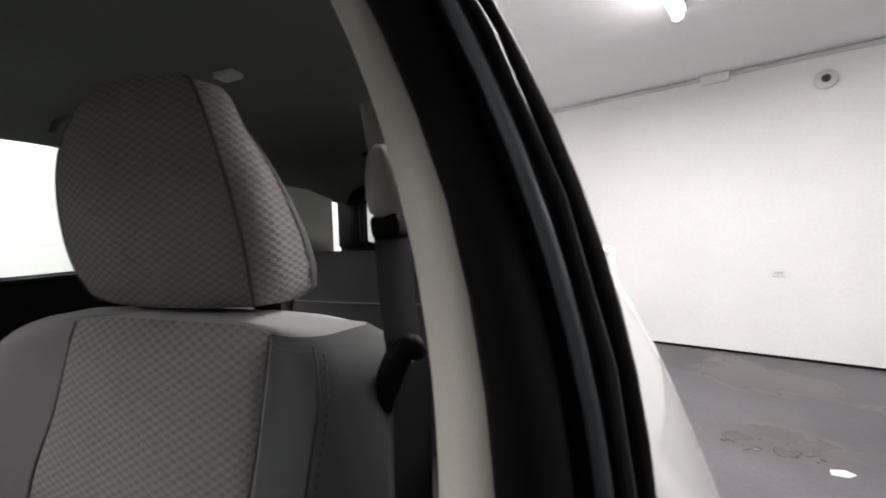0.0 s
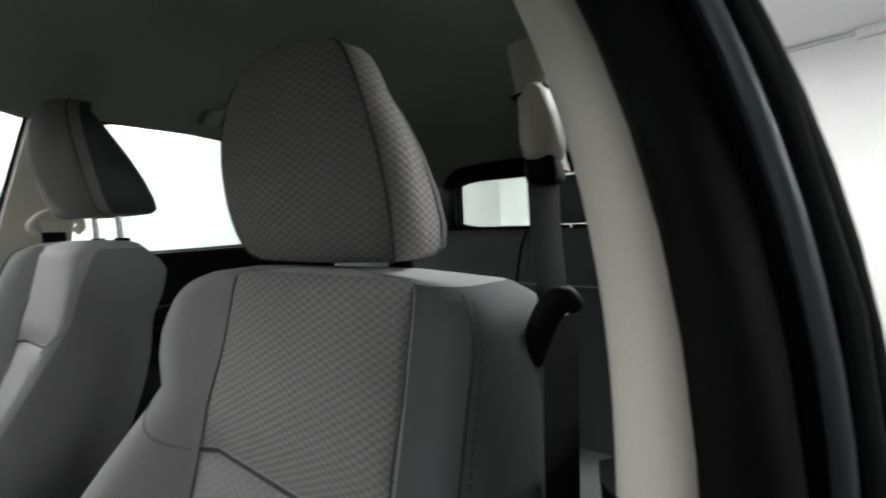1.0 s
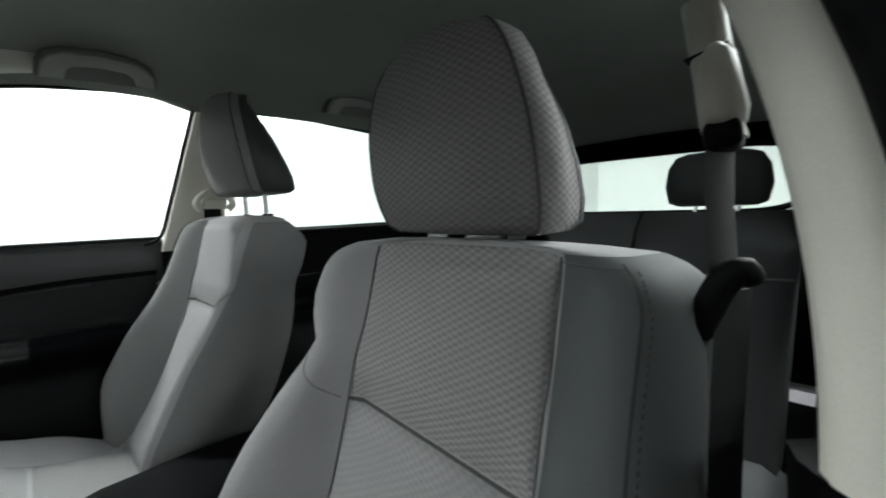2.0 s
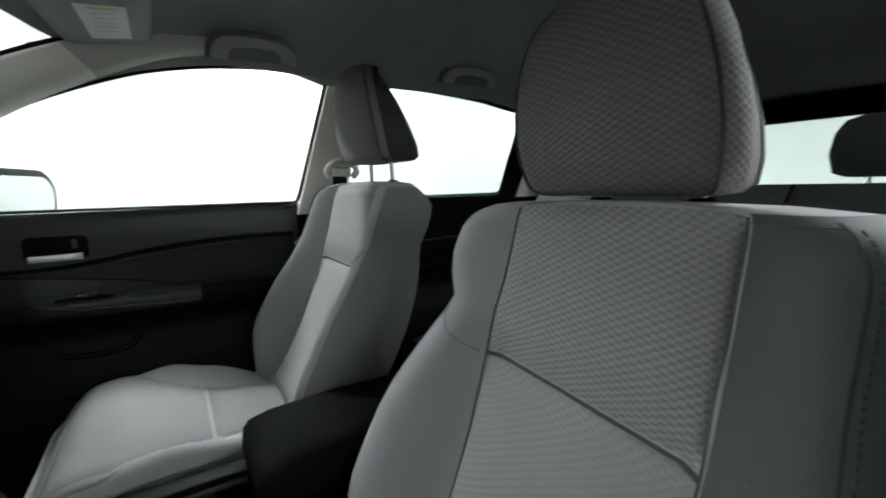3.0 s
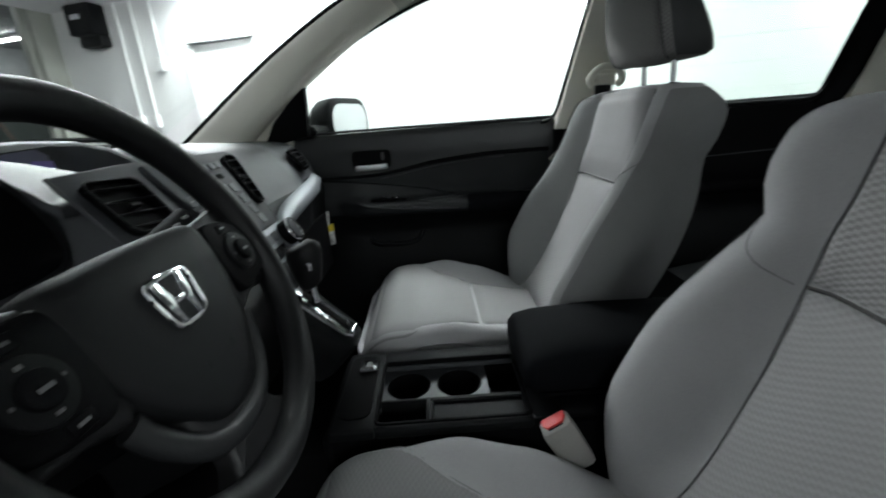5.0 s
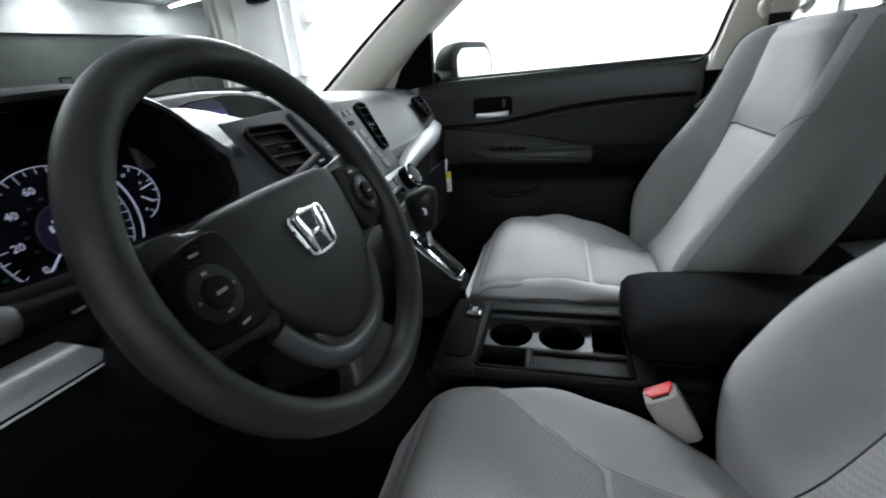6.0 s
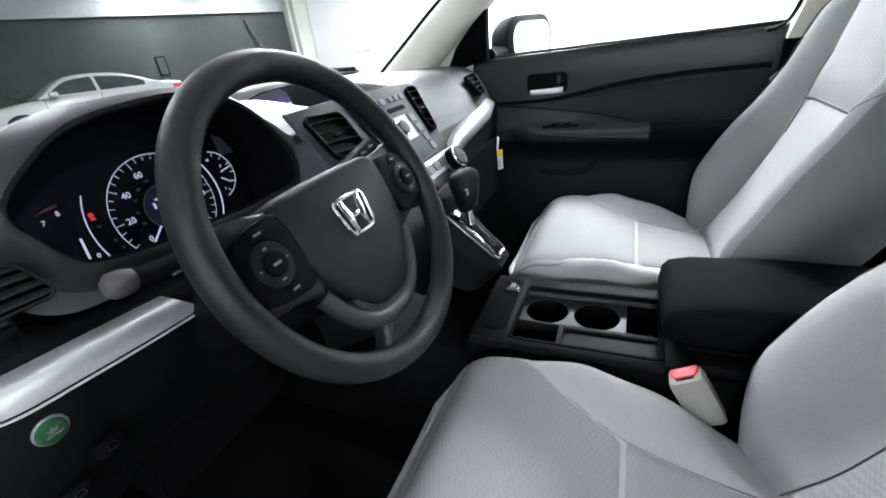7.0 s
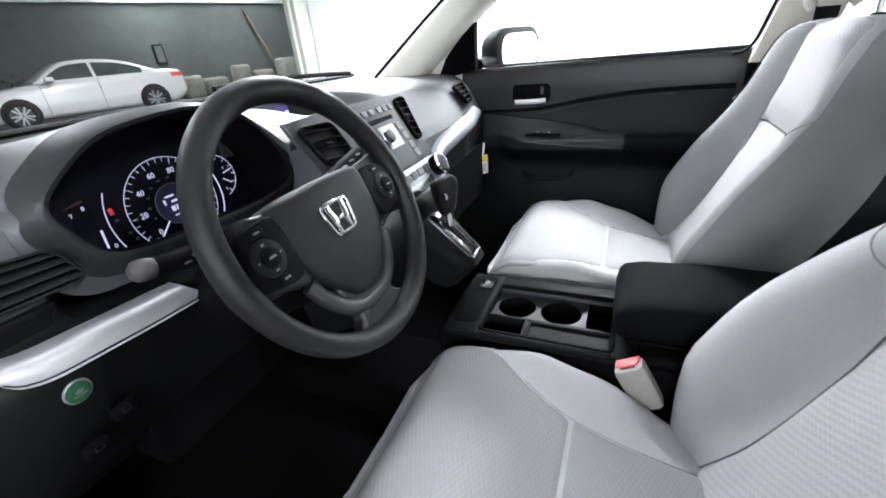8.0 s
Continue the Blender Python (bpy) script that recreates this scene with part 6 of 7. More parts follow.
part("knob_face", disc((0.088, 0.0), 0.019, 0.003, 24, HM @ Matrix.Translation((0, 0, 0.026)), 0.001), RADIO, heat)
# display sunk under a low brow
brow = [(0.235, 1.108), (0.17, 1.117), (0.09, 1.120), (0.0, 1.116), (-0.06, 1.104), (-0.105, 1.085), (-0.135, 1.062)]
pod = part("display_pod", loft([[Vector((x, y, z - drop)) for x, z in brow] + [Vector((-0.135, y, 1.03)), Vector((0.235, y, 1.03))] for y, drop in ((-0.56, 0.022), (-0.46, 0.010), (-0.37, 0.001), (-0.335, 0.0), (-0.326, 0.002), (-0.323, 0.005))]), DASH_TOP, dash, "dark grey display hood", 50)
PM = basis((0, -0.3225, 0), (-1, 0, 0), (0, 0, 1))      # u to the passenger, v the height


def lens(outline, depth, lift=0.0):
    return prism([(-x, z) for x, z in outline], depth, PM @ Matrix.Translation((0, 0, lift)))


part("display_screen", lens([(0.160, 1.101), (0.13, 1.1075), (0.06, 1.1115), (0.0, 1.108), (-0.05, 1.097), (-0.09, 1.079), (-0.115, 1.058), (-0.08, 1.048), (0.10, 1.048), (0.14, 1.075)], 0.002), LCD, pod, "dark display screen")
part("display_glow", lens([(0.150, 1.1005), (0.125, 1.1055), (0.082, 1.1085), (0.066, 1.100), (0.060, 1.074), (0.10, 1.074), (0.135, 1.090)], 0.0006, 0.0024), DIM_GLOW, pod, "dim violet backlit end of the display")
part("display_readout", lens([(0.094, 1.094), (0.062, 1.092), (0.060, 1.074), (0.092, 1.076)], 0.0006, 0.0034), BLUE_GLOW, pod, "violet readout")
part("display_text", lens([(0.072, 1.083), (0.062, 1.0825), (0.0615, 1.0765), (0.0715, 1.077)], 0.0006, 0.0044), WHITE_GLOW, pod, "pale readout bar")
# passenger vent and side vent
vent("side_vent", ((-0.545, -0.196, 1.056), (-0.650, -0.204, 1.055), (-0.672, -0.178, 0.995), (-0.585, -0.160, 0.998)), 4, dash, 0.010)
vent("side_vent", ((0.690, -0.228, 1.032), (0.556, -0.226, 1.020), (0.537, -0.220, 0.978), (0.690, -0.222, 0.982)), 4, dash, 0.013)
part("vent_wheel", box(0.575, 0.625, -0.238, -0.226, 0.957, 0.967, 0.002), BLACK, dash, "small vent thumb wheel")
# silver trims
pt = smoothed([(-0.140, -0.086, 0.900), (-0.170, -0.108, 0.918), (-0.24, -0.118, 0.936), (-0.36, -0.120, 0.948), (-0.50, -0.128, 0.957), (-0.60, -0.148, 0.961), (-0.66, -0.160, 0.962)], 30)
rings = []
for i, p in enumerate(pt):
    q = i / (len(pt) - 1)
    h = 0.013 + 0.010 * math.sin(q * math.pi) ** 0.7
    rings.append([p + Vector((0, 0.006, -h)), p + Vector((0, 0.014, -h * 0.75)), p + Vector((0, 0.016, -h * 0.2)), p + Vector((0, 0.009, h * 0.35)), p + Vector((0, 0.000, h * 0.8)), p + Vector((0, -0.010, h)), p + Vector((0, -0.02, 0))])
# passenger's strip: a dimmer copy of the driver's silver, shade in its tone
part("silver_trim", loft(rings), SATIN, dash, "satin silver trim strip", 60)
pt = smoothed([(0.445, -0.222, 0.899), (0.50, -0.222, 0.902), (0.56, -0.222, 0.906), (0.61, -0.222, 0.910), (0.635, -0.223, 0.917), (0.650, -0.225, 0.925)], 40)
rings = []
for i, p in enumerate(pt):
    q = i / (len(pt) - 1)
    h = curve(q, (0.0, 0.017), (0.5, 0.0165), (0.78, 0.015), (0.92, 0.009), (1.0, 0.002))
    cut = 0.016 * max(0.0, 1 - 5 * q)
    rings.append([p + Vector((cut * (k - 0.6), y, h * k)) for y, k in ((-0.006, -1.0), (0.009, -1.0), (0.0115, -0.93), (0.0115, -0.84), (0.0095, -0.77), (0.0065, -0.74), (0.0085, -0.68), (0.0085, -0.35), (0.0078, -0.05),
                                                                     (0.0058, 0.3), (0.002, 0.62), (-0.004, 0.86), (-0.012, 0.97), (-0.02, 1.0))])
strip = part("silver_trim", loft(rings), TRIM, dash, "satin silver trim strip", 45)
part("trim_groove", tube([(r[5] + r[4]) / 2 + Vector((0, 0.0012, 0)) for r in rings[2:-3]], 0.0011, 5), RUBBER, strip, "dark groove along the trim")
eb = part("eco_button", disc((0, 0), 0.0135, 0.010, 28, basis((0.598, -0.2325, 0.860), (-1, 0, 0), (0, 0.08, 1)), 0.003), GREEN, dash, "round green button with a leaf mark")
EM = basis((0.598, -0.2215, 0.860), (-1, 0, 0), (0, 0.08, 1))
part("button_ring", tube([EM @ Vector((0.0135 * math.cos(a), 0.0135 * math.sin(a), -0.004)) for a in [2 * math.pi * i / 28 for i in range(28)]], 0.0016, 6, True), SATIN, eb, "satin silver ring")
part("leaf_mark", join(*[prism([(0, 0), (0.0018, 0.003), (0, 0.007), (-0.0018, 0.003)], 0.0004, EM @ Matrix.Translation((0.0, -0.001, 0.0003)) @ pose(0, 0, 0, 0, 0, a)) for a in (-45, 0, 45)], box(-0.007, 0.007, -0.0045, -0.0025, 0.0003, 0.0007, m=EM)), PRINT, eb, "pale leaf mark")
for x, y, z in ((0.566, -0.232, 0.800), (0.607, -0.236, 0.775)):
    b = part("dash_switch", box(x - 0.014, x + 0.014, y - 0.01, y + 0.004, z - 0.011, z + 0.011, 0.003), BLACK, dash, "small black switch")
    part("switch_mark", join(box(x - 0.005, x + 0.005, y + 0.0045, y + 0.005, z - 0.004, z - 0.002), tube([Vector((x - 0.005, y + 0.0047, z - 0.003)), Vector((x - 0.004, y + 0.0047, z + 0.004)), Vector((x + 0.004, y + 0.0047, z + 0.004)), Vector((x + 0.005, y + 0.0047, z - 0.003))], 0.0006, 4)), SLAT, b, "small white switch mark")
part("glove_box", prism([(-0.60, 0.70), (-0.60, 0.86), (-0.22, 0.86), (-0.22, 0.70)], 0.012, basis((0, -0.128, 0), (1, 0, 0), (0, -0.02, 1)) @ Matrix.Translation((0, 0, -0.016)), 0.004), BLACK, dash, "black glove box lid")
# carpet black here paints the dark of the footwell
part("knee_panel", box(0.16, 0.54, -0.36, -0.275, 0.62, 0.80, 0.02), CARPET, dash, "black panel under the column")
tag = thing("paper_tag", (-0.635, -0.145, 0.83), "yellow and white paper tag hanging at the glove box", "tag")
TM = basis((-0.640, -0.140, 0.79), (-0.75, 0.66, 0), (0.06, -0.04, 1))
part("tag_card", box(-0.021, 0.021, -0.045, 0.022, 0, 0.0012, m=TM), PAPER, tag, "white tag card")
part("tag_band", box(-0.021, 0.021, 0.0, 0.022, 0.0014, 0.0024, m=TM), YELLOW, tag, "yellow band")
part("tag_print", join(*[box(-0.015, 0.013, -0.036 + 0.007 * i, -0.034 + 0.007 * i, 0.0014, 0.0018, m=TM) for i in range(4)]), KEYCAP, tag, "grey print lines")
part("tag_string", tube([TM @ Vector((0, 0.020, 0.001)), TM @ Vector((0.005, 0.045, 0.0)), TM @ Vector((0.012, 0.062, -0.008))], 0.004, 5), PAPER, tag, "white tie")

# ---- steering wheel ----
TILT_W = 25.0
WC = Vector((0.360, -0.0135, 0.9978))
WM = basis(WC, (-1, 0, 0), (0, -math.sin(radians(TILT_W)), math.cos(radians(TILT_W))))  # u to the passenger, v up the wheel, w to the driver
wheel = thing("steering_wheel", WC, "black steering wheel with airbag cover and chrome badge", "steering wheel")
RIM_R = 0.1645


rings = []
for i in range(97):
    q = 2 * math.pi * i / 96
    c = Vector((math.cos(q), math.sin(q), 0))
    fat = 1.0 + 0.10 * max(0, math.sin(q)) ** 2
    rings.append([WM @ (c * RIM_R + c * 0.0142 * fat * math.cos(p) + Vector((0, 0, 0.0165 * math.sin(p)))) for p in [2 * math.pi * j / 16 for j in range(16)]])
part("rim", loft(rings, caps=False), WHEEL, wheel, "black urethane rim", 80)


def slab(outline, w0, w1, bevel, bow=0.0):
    bm = prism(outline, w1 - w0, Matrix.Translation((0, 0, w0)), bevel, 3)
    if bow:
        bmesh.ops.triangulate(bm, faces=bm.faces)
        bmesh.ops.subdivide_edges(bm, edges=[e for e in bm.edges if e.calc_length() > 0.03], cuts=2)
        for v in bm.verts:
            if v.co.z > w0 + 0.3 * (w1 - w0):
                v.co.z += bow * (1 - min(1, ((v.co.x / 0.11) ** 2 + ((v.co.y + 0.03) / 0.09) ** 2)))
    bm.transform(WM)
    return bm


def soft(outline, n=48):
    return [(p.x, p.y) for p in smoothed([(u, v, 0) for u, v in outline], n, True)]


pad = [(-0.078, 0.0442), (-0.05, 0.0462), (0.0, 0.0475), (0.05, 0.0462), (0.078, 0.0442), (0.0895, 0.036), (0.0925, 0.010), (0.078, -0.045), (0.045, -0.088), (0.020, -0.106), (-0.020, -0.106), (-0.045, -0.088), (-0.078, -0.045), (-0.0925, 0.010), (-0.0895, 0.036)]
pad_line = soft(pad, 80)
cover = part("airbag_cover", loft([[WM @ Vector((u * k, -0.025 + (v + 0.025) * k, w)) for u, v in pad_line] for k, w in
                                   ((0.98, -0.035), (1.0, -0.010), (0.995, -0.005), (0.98, -0.001), (0.95, 0.0022), (0.88, 0.0048), (0.72, 0.0072), (0.48, 0.0086), (0.22, 0.0093), (0.03, 0.0095))]), HUB, wheel, "dark grey airbag cover", 70)
part("airbag_mark", join(*[box(u - 0.0035, u + 0.0035, -0.062 - 0.004, -0.062 + 0.004, 0.0080, 0.0086, 0.0002, 1, WM) for u in (-0.018, -0.006, 0.006, 0.018)]), DASH, cover, "embossed airbag letters")
# chrome badge: a rounded frame with an upright bar pair and a cross bar
BM = WM @ Matrix.Translation((-0.003, -0.006, 0.0115)) @ Matrix.Diagonal((0.92, 0.85, 1.0, 1.0))
frame_pts = [(-0.026, 0.018), (-0.014, 0.0225), (0.014, 0.0225), (0.026, 0.018), (0.0245, -0.004), (0.017, -0.0225), (-0.017, -0.0225), (-0.0245, -0.004)]
part("badge_frame", tube([BM @ Vector((u, v, 0)) for u, v in soft(frame_pts, 40)], 0.0023, 8, True), CHROME, cover, "chrome badge frame")
BW = BM @ Matrix.Translation((0, 0, -0.002))
for q in (-1, 1):
    part("badge_bar", prism([(q * u, v) for u, v in ((0.0205, 0.021), (0.012, 0.021), (0.006, -0.002), (0.0085, -0.021), (0.0150, -0.021))], 0.004, BW, 0.0008), CHROME, cover, "chrome badge bar")
part("badge_bar", prism([(-0.009, 0.0015), (0.009, 0.0015), (0.009, -0.0045), (-0.009, -0.0045)], 0.0038, BW, 0.0008), CHROME, cover, "chrome badge bar")
part("badge_ground", slab([(u * 0.89 - 0.003, v * 0.82 - 0.006) for u, v in soft(frame_pts, 40)], 0.000, 0.0100, 0.0), HUB, cover)
# spokes
for s in (-1, 1):
    top = [(0.068, 0.030), (0.088, 0.0385), (0.112, 0.0425), (0.136, 0.0450), (0.157, 0.047), (0.168, 0.02), (0.168, -0.03), (0.154, -0.050), (0.140, -0.044), (0.110, -0.046), (0.075, -0.05)]
    part("side_spoke", slab([(s * u, v) for u, v in (soft(top, 36))], -0.022, -0.003, 0.006), WHEEL, wheel, "black side spoke", 60)
    podo = [(0.086, 0.030), (0.100, 0.034), (0.122, 0.032), (0.143, 0.022), (0.154, 0.0), (0.150, -0.026), (0.132, -0.036), (0.105, -0.040), (0.088, -0.036), (0.082, 0.0)]
    pod_s = part("control_pod", slab([(s * u, v) for u, v in soft(podo, 40)], -0.010, 0.0055, 0.003), BLACK, wheel, "black thumb control pod", 50)
    cu = s * 0.120
    part("control_ring", disc((cu, -0.004), 0.0205, 0.004, 28, WM @ Matrix.Translation((0, 0, 0.005)), 0.0015), HUB, pod_s, "black round control")
    part("control_rocker", disc((cu, -0.004), 0.0115, 0.006, 20, WM @ Matrix.Translation((0, 0, 0.0075)), 0.002), BLACK, pod_s)
    marks = [box(cu - 0.0045, cu + 0.0045, -0.0055, -0.0030, 0.0137, 0.0141, m=WM), box(cu - 0.016, cu - 0.014, -0.005, -0.003, 0.0092, 0.0096, m=WM), box(cu + 0.014, cu + 0.016, -0.005, -0.003, 0.0092, 0.0096, m=WM),
             box(cu - 0.002, cu + 0.002, 0.0095, 0.0120, 0.0092, 0.0096, m=WM), box(cu - 0.0025, cu + 0.0025, -0.0195, -0.0175, 0.0092, 0.0096, m=WM)]
    part("control_marks", join(*marks), PRINT, pod_s, "small white control marks")
    for v, u in ((0.024, 0.116), (-0.031, 0.113))[:1 if s > 0 else 2]:
        k = part("control_key", box(s * u - 0.009, s * u + 0.009, v - 0.0050, v + 0.0050, 0.004, 0.0066, 0.0010, 2, WM), BLACK, pod_s)
        part("key_mark", box(s * u - 0.004, s * u + 0.004, v - 0.001, v + 0.001, 0.0067, 0.0070, m=WM), PRINT, pod_s)
low = [(-0.050, -0.075), (0.0, -0.080), (0.050, -0.075), (0.046, -0.105), (0.040, -0.130), (0.060, -0.150), (0.050, -0.164), (-0.050, -0.164), (-0.060, -0.150), (-0.040, -0.130), (-0.046, -0.105)]
part("lower_spoke", slab(soft(low, 60), -0.026, -0.008, 0.006), WHEEL, wheel, "black lower spoke", 60)
bow_pts = smoothed([(-0.082, -0.056, -0.012), (-0.072, -0.080, -0.012), (-0.052, -0.105, -0.012), (-0.026, -0.119, -0.012), (0.0, -0.122, -0.012), (0.026, -0.119, -0.012), (0.052, -0.105, -0.012), (0.072, -0.080, -0.012), (0.082, -0.056, -0.012)], 40)
part("spoke_trim", tube([WM @ p for p in bow_pts], 0, 10, flat=(0.011, 0.008), up=WM.to_3x3() @ Vector((0, 0, 1))), SPOKE_GREY, wheel, "dark grey lower spoke trim", 70)
part("hub_back", disc((0, -0.029), 0.067, 0.03, 28, WM @ Matrix.Translation((0, 0, -0.055)), 0.01), BLACK, wheel, "black hub back")
# column shroud and stalks
column = thing("steering_column", WM @ Vector((0, -0.02, -0.15)), "black steering column shroud with wiper and light stalks", "steering column")
rings = []
for w, r in ((-0.055, 0.9), (-0.07, 1.0), (-0.16, 1.08), (-0.27, 1.15)):
    rings.append([WM @ Vector((0.075 * r * math.cos(a), -0.03 + 0.062 * r * math.sin(a) - 0.05 * (-w - 0.05), w)) for a in [2 * math.pi * i / 24 for i in range(24)]])
part("shroud", loft(rings), BLACK, column, "black plastic shroud", 60)
# light stalk towards the door, wiper stalk towards the passenger
a0, a1 = Vector((0.435, -0.110, 0.985)), Vector((0.538, -0.118, 0.998))
st = part("light_stalk", tube([a0, a0.lerp(a1, 0.45), a0.lerp(a1, 0.75), a1 + Vector((-0.012, 0, 0))], [0.0125, 0.0115, 0.0105, 0.0095], 12), BLACK, column, "black light stalk", 60)
part("stalk_knob", tube([a1 + Vector((-0.012, 0, -0.002)), a1 + Vector((-0.010, 0, -0.001)), a1 + Vector((-0.002, 0, 0.001)), a1 + Vector((0.006, 0, 0.002)), a1 + Vector((0.0105, 0, 0.0025)), a1 + Vector((0.012, 0, 0.0026))], [0.008, 0.0108, 0.0120, 0.0112, 0.007, 0.003], 18), KNOB, st, "round stalk end", 60)
part("stalk_marks", join(*[box(-0.004, 0.004, -0.001, 0.001, -0.001, 0.001, m=Matrix.Translation(a0.lerp(a1, t) + Vector((0, 0.0114, dz)))) for t, dz in ((0.40, 0.004), (0.52, 0.004), (0.62, -0.003), (0.48, -0.003))]), PRINT, st, "white stalk marks")
b0, b1 = Vector((0.29, -0.115, 0.982)), Vector((0.132, -0.120, 1.015))
st = part("wiper_stalk", tube([b0, b0.lerp(b1, 0.5), b1], [0.009, 0.0120, 0.0125], 12), BLACK, column, "black wiper stalk", 60)
part("stalk_marks", join(*[box(-0.006, 0.006, -0.001, 0.001, -0.0015, 0.0015, m=Matrix.Translation(b0.lerp(b1, t) + Vector((0, 0.011, 0.006)))) for t in (0.62, 0.76, 0.90)]), PRINT, st, "white stalk marks")

# ---- gear lever ----
GM = basis((-0.020, -0.008, 0.797), (-1, 0, 0), (0, -0.72, 0.69))   # u to the passenger, v up the slope
gear = thing("gear_selector", (-0.02, 0.0, 0.70), "black automatic gear lever in a chrome-framed gate", "gear lever")
rings = []
for v, hw, dp in ((0.115, 0.090, 0.10), (0.085, 0.082, 0.10), (0.02, 0.066, 0.10), (-0.04, 0.056, 0.095), (-0.068, 0.048, 0.085), (-0.080, 0.036, 0.07)):
    rings.append([GM @ Vector((u * hw, v, w)) for u, w in ((-1.02, -dp), (-1.0, -0.03), (-0.93, -0.010), (-0.75, 0.0), (0.75, 0.0), (0.93, -0.010), (1.0, -0.03), (1.02, -dp))])
part("selector_housing", loft(rings), DASH, gear, "dark grey selector housing", 50)
gate = [(-0.031, 0.066), (0.031, 0.066), (0.028, -0.052), (0.022, -0.062), (-0.022, -0.062), (-0.028, -0.052)]
part("gate_plate", prism(gate, 0.004, GM, 0.001), GLOSS, gear, "gloss black gate plate")
part("gate_frame", tube([GM @ Vector((u, v, 0.004)) for u, v in gate], 0.0045, 8, True), CHROME, gear, "chrome gate frame")
part("gate_slot", box(-0.004, 0.014, -0.045, 0.05, 0.0045, 0.006, 0.0, 1, GM), VENT, gear, "dark gate slot")
part("gate_letters", join(*[text_mesh(c, 0.011, GM @ Matrix.Translation((-0.016, 0.040 - 0.021 * i, 0.0046))) for i, c in enumerate("PRNDL")]), PRINT, gear, "white gear letters")
k0 = Vector((-0.022, -0.018, 0.818))
k1 = Vector((-0.026, -0.028, 0.916))
part("lever", tube([k0, k0.lerp(k1, 0.5)], 0.0065, 10), CHROME, gear, "chrome lever shaft")
rings = []
for t, a, b in ((0.28, 0.010, 0.011), (0.34, 0.016, 0.018), (0.55, 0.0195, 0.024), (0.78, 0.0225, 0.029), (0.92, 0.0235, 0.031), (1.03, 0.0215, 0.029), (1.09, 0.015, 0.021), (1.115, 0.007, 0.010)):
    c = k0.lerp(k1, t)
    rings.append([c + Vector((a * math.cos(q), b * math.sin(q), 0.006 * math.sin(q))) for q in [2 * math.pi * i / 20 for i in range(20)]])
knob = part("gear_knob", loft(rings), WHEEL, gear, "black leather-look gear knob", 70)
part("knob_button", box(-0.004, 0.004, -0.005, 0.005, -0.010, 0.006, 0.0030, 3, Matrix.Translation(k0.lerp(k1, 0.78) + Vector((0.0205, 0.010, -0.002)))), CHROME, knob, "chrome release button")

# ---- centre console ----
console = thing("centre_console", (0.015, 0.3, 0.31), "black low centre console with cup holders and trays", "console")
X0, X1, Y0, Y1, ZT = -0.098, 0.130, 0.012, 0.362, 0.662
tx0, tx1, ty0, ty1 = -0.058, 0.118, 0.086, 0.334
part("side_wall", box(X0, X0 + 0.02, Y0, 0.66, 0.33, ZT - 0.012, 0.006), BLACK, console)
part("side_wall", box(X1 - 0.02, X1, Y0, 0.66, 0.33, ZT - 0.012, 0.006), BLACK, console)
part("front_wall", box(X0, X1, Y0 - 0.01, Y0 + 0.012, 0.33, ZT - 0.012, 0.006), BLACK, console)
for a, b, c, d in ((X0, X1, Y0, ty0), (X0, X1, ty1, Y1 + 0.02), (X0, tx0, ty0 - 0.002, ty1 + 0.002), (tx1, X1, ty0 - 0.002, ty1 + 0.002)):
    part("top_rail", box(a, b, c, d, ZT - 0.02, ZT, 0.005, 3), DASH, console, "dark grey console top")
part("front_mat", prism([(p * 1 + 0.010, q + 0.048) for p, q in rounded(0.185, 0.055, 0.02, 4)], 0.002, Matrix.Translation((0, 0, ZT))), BLACK, console, "black rubber mat")
usb = part("usb_cover", box(-0.060, -0.022, 0.040, 0.072, ZT + 0.002, ZT + 0.009, 0.003), GLOSS, console, "black socket cover")
part("socket_mark", box(-0.050, -0.034, 0.052, 0.062, ZT + 0.0092, ZT + 0.0096), PRINT, usb, "small white mark")
part("tray_floor", box(X0 + 0.015, X1 - 0.015, ty0, ty1, ZT - 0.10, ZT - 0.09), BLACK, console)
part("inner_lip", tube([Vector((0.5 * (tx0 + tx1) + p, 0.5 * (ty0 + ty1) + q, ZT - 0.001)) for p, q in rounded(tx1 - tx0, ty1 - ty0, 0.012, 4)], 0.004, 6, True), BLACK, console)
# cup holder plate with two round wells
mx = 0.050
def holed(x0, x1, y0, y1, z, thick, holes, n=28):
    bm = bmesh.new()
    edges = []
    def ring(pts):
        vs = [bm.verts.new((x, y, z)) for x, y in pts]
        return [bm.edges.new((vs[i], vs[(i + 1) % len(vs)])) for i in range(len(vs))]
    edges += ring([(x0, y0), (x1, y0), (x1, y1), (x0, y1)])
    for cx, cy, r in holes:
        edges += ring([(cx + r * math.cos(2 * math.pi * i / n), cy + r * math.sin(2 * math.pi * i / n)) for i in range(n)])
    bmesh.ops.triangle_fill(bm, edges=edges, use_beauty=True)
    got = bmesh.ops.extrude_face_region(bm, geom=bm.faces[:])["geom"]
    for v in got:
        if isinstance(v, bmesh.types.BMVert):
            v.co.z -= thick
    return bm
holes = [(-0.020, 0.131, 0.0420), (-0.020, 0.227, 0.0430)]
part("cup_plate", holed(tx0 - 0.016, mx, ty0 - 0.004, 0.281, ZT - 0.030, 0.006, holes), PLATE, console, "satin grey cup holder plate")
for cx, cy, r in holes:
    b = bmesh.new()
    bmesh.ops.create_cone(b, segments=28, radius1=r * 0.9, radius2=r, depth=0.06, cap_ends=False, matrix=Matrix.Translation((cx, cy, ZT - 0.062)))
    part("cup_well", b, BLACK, console)
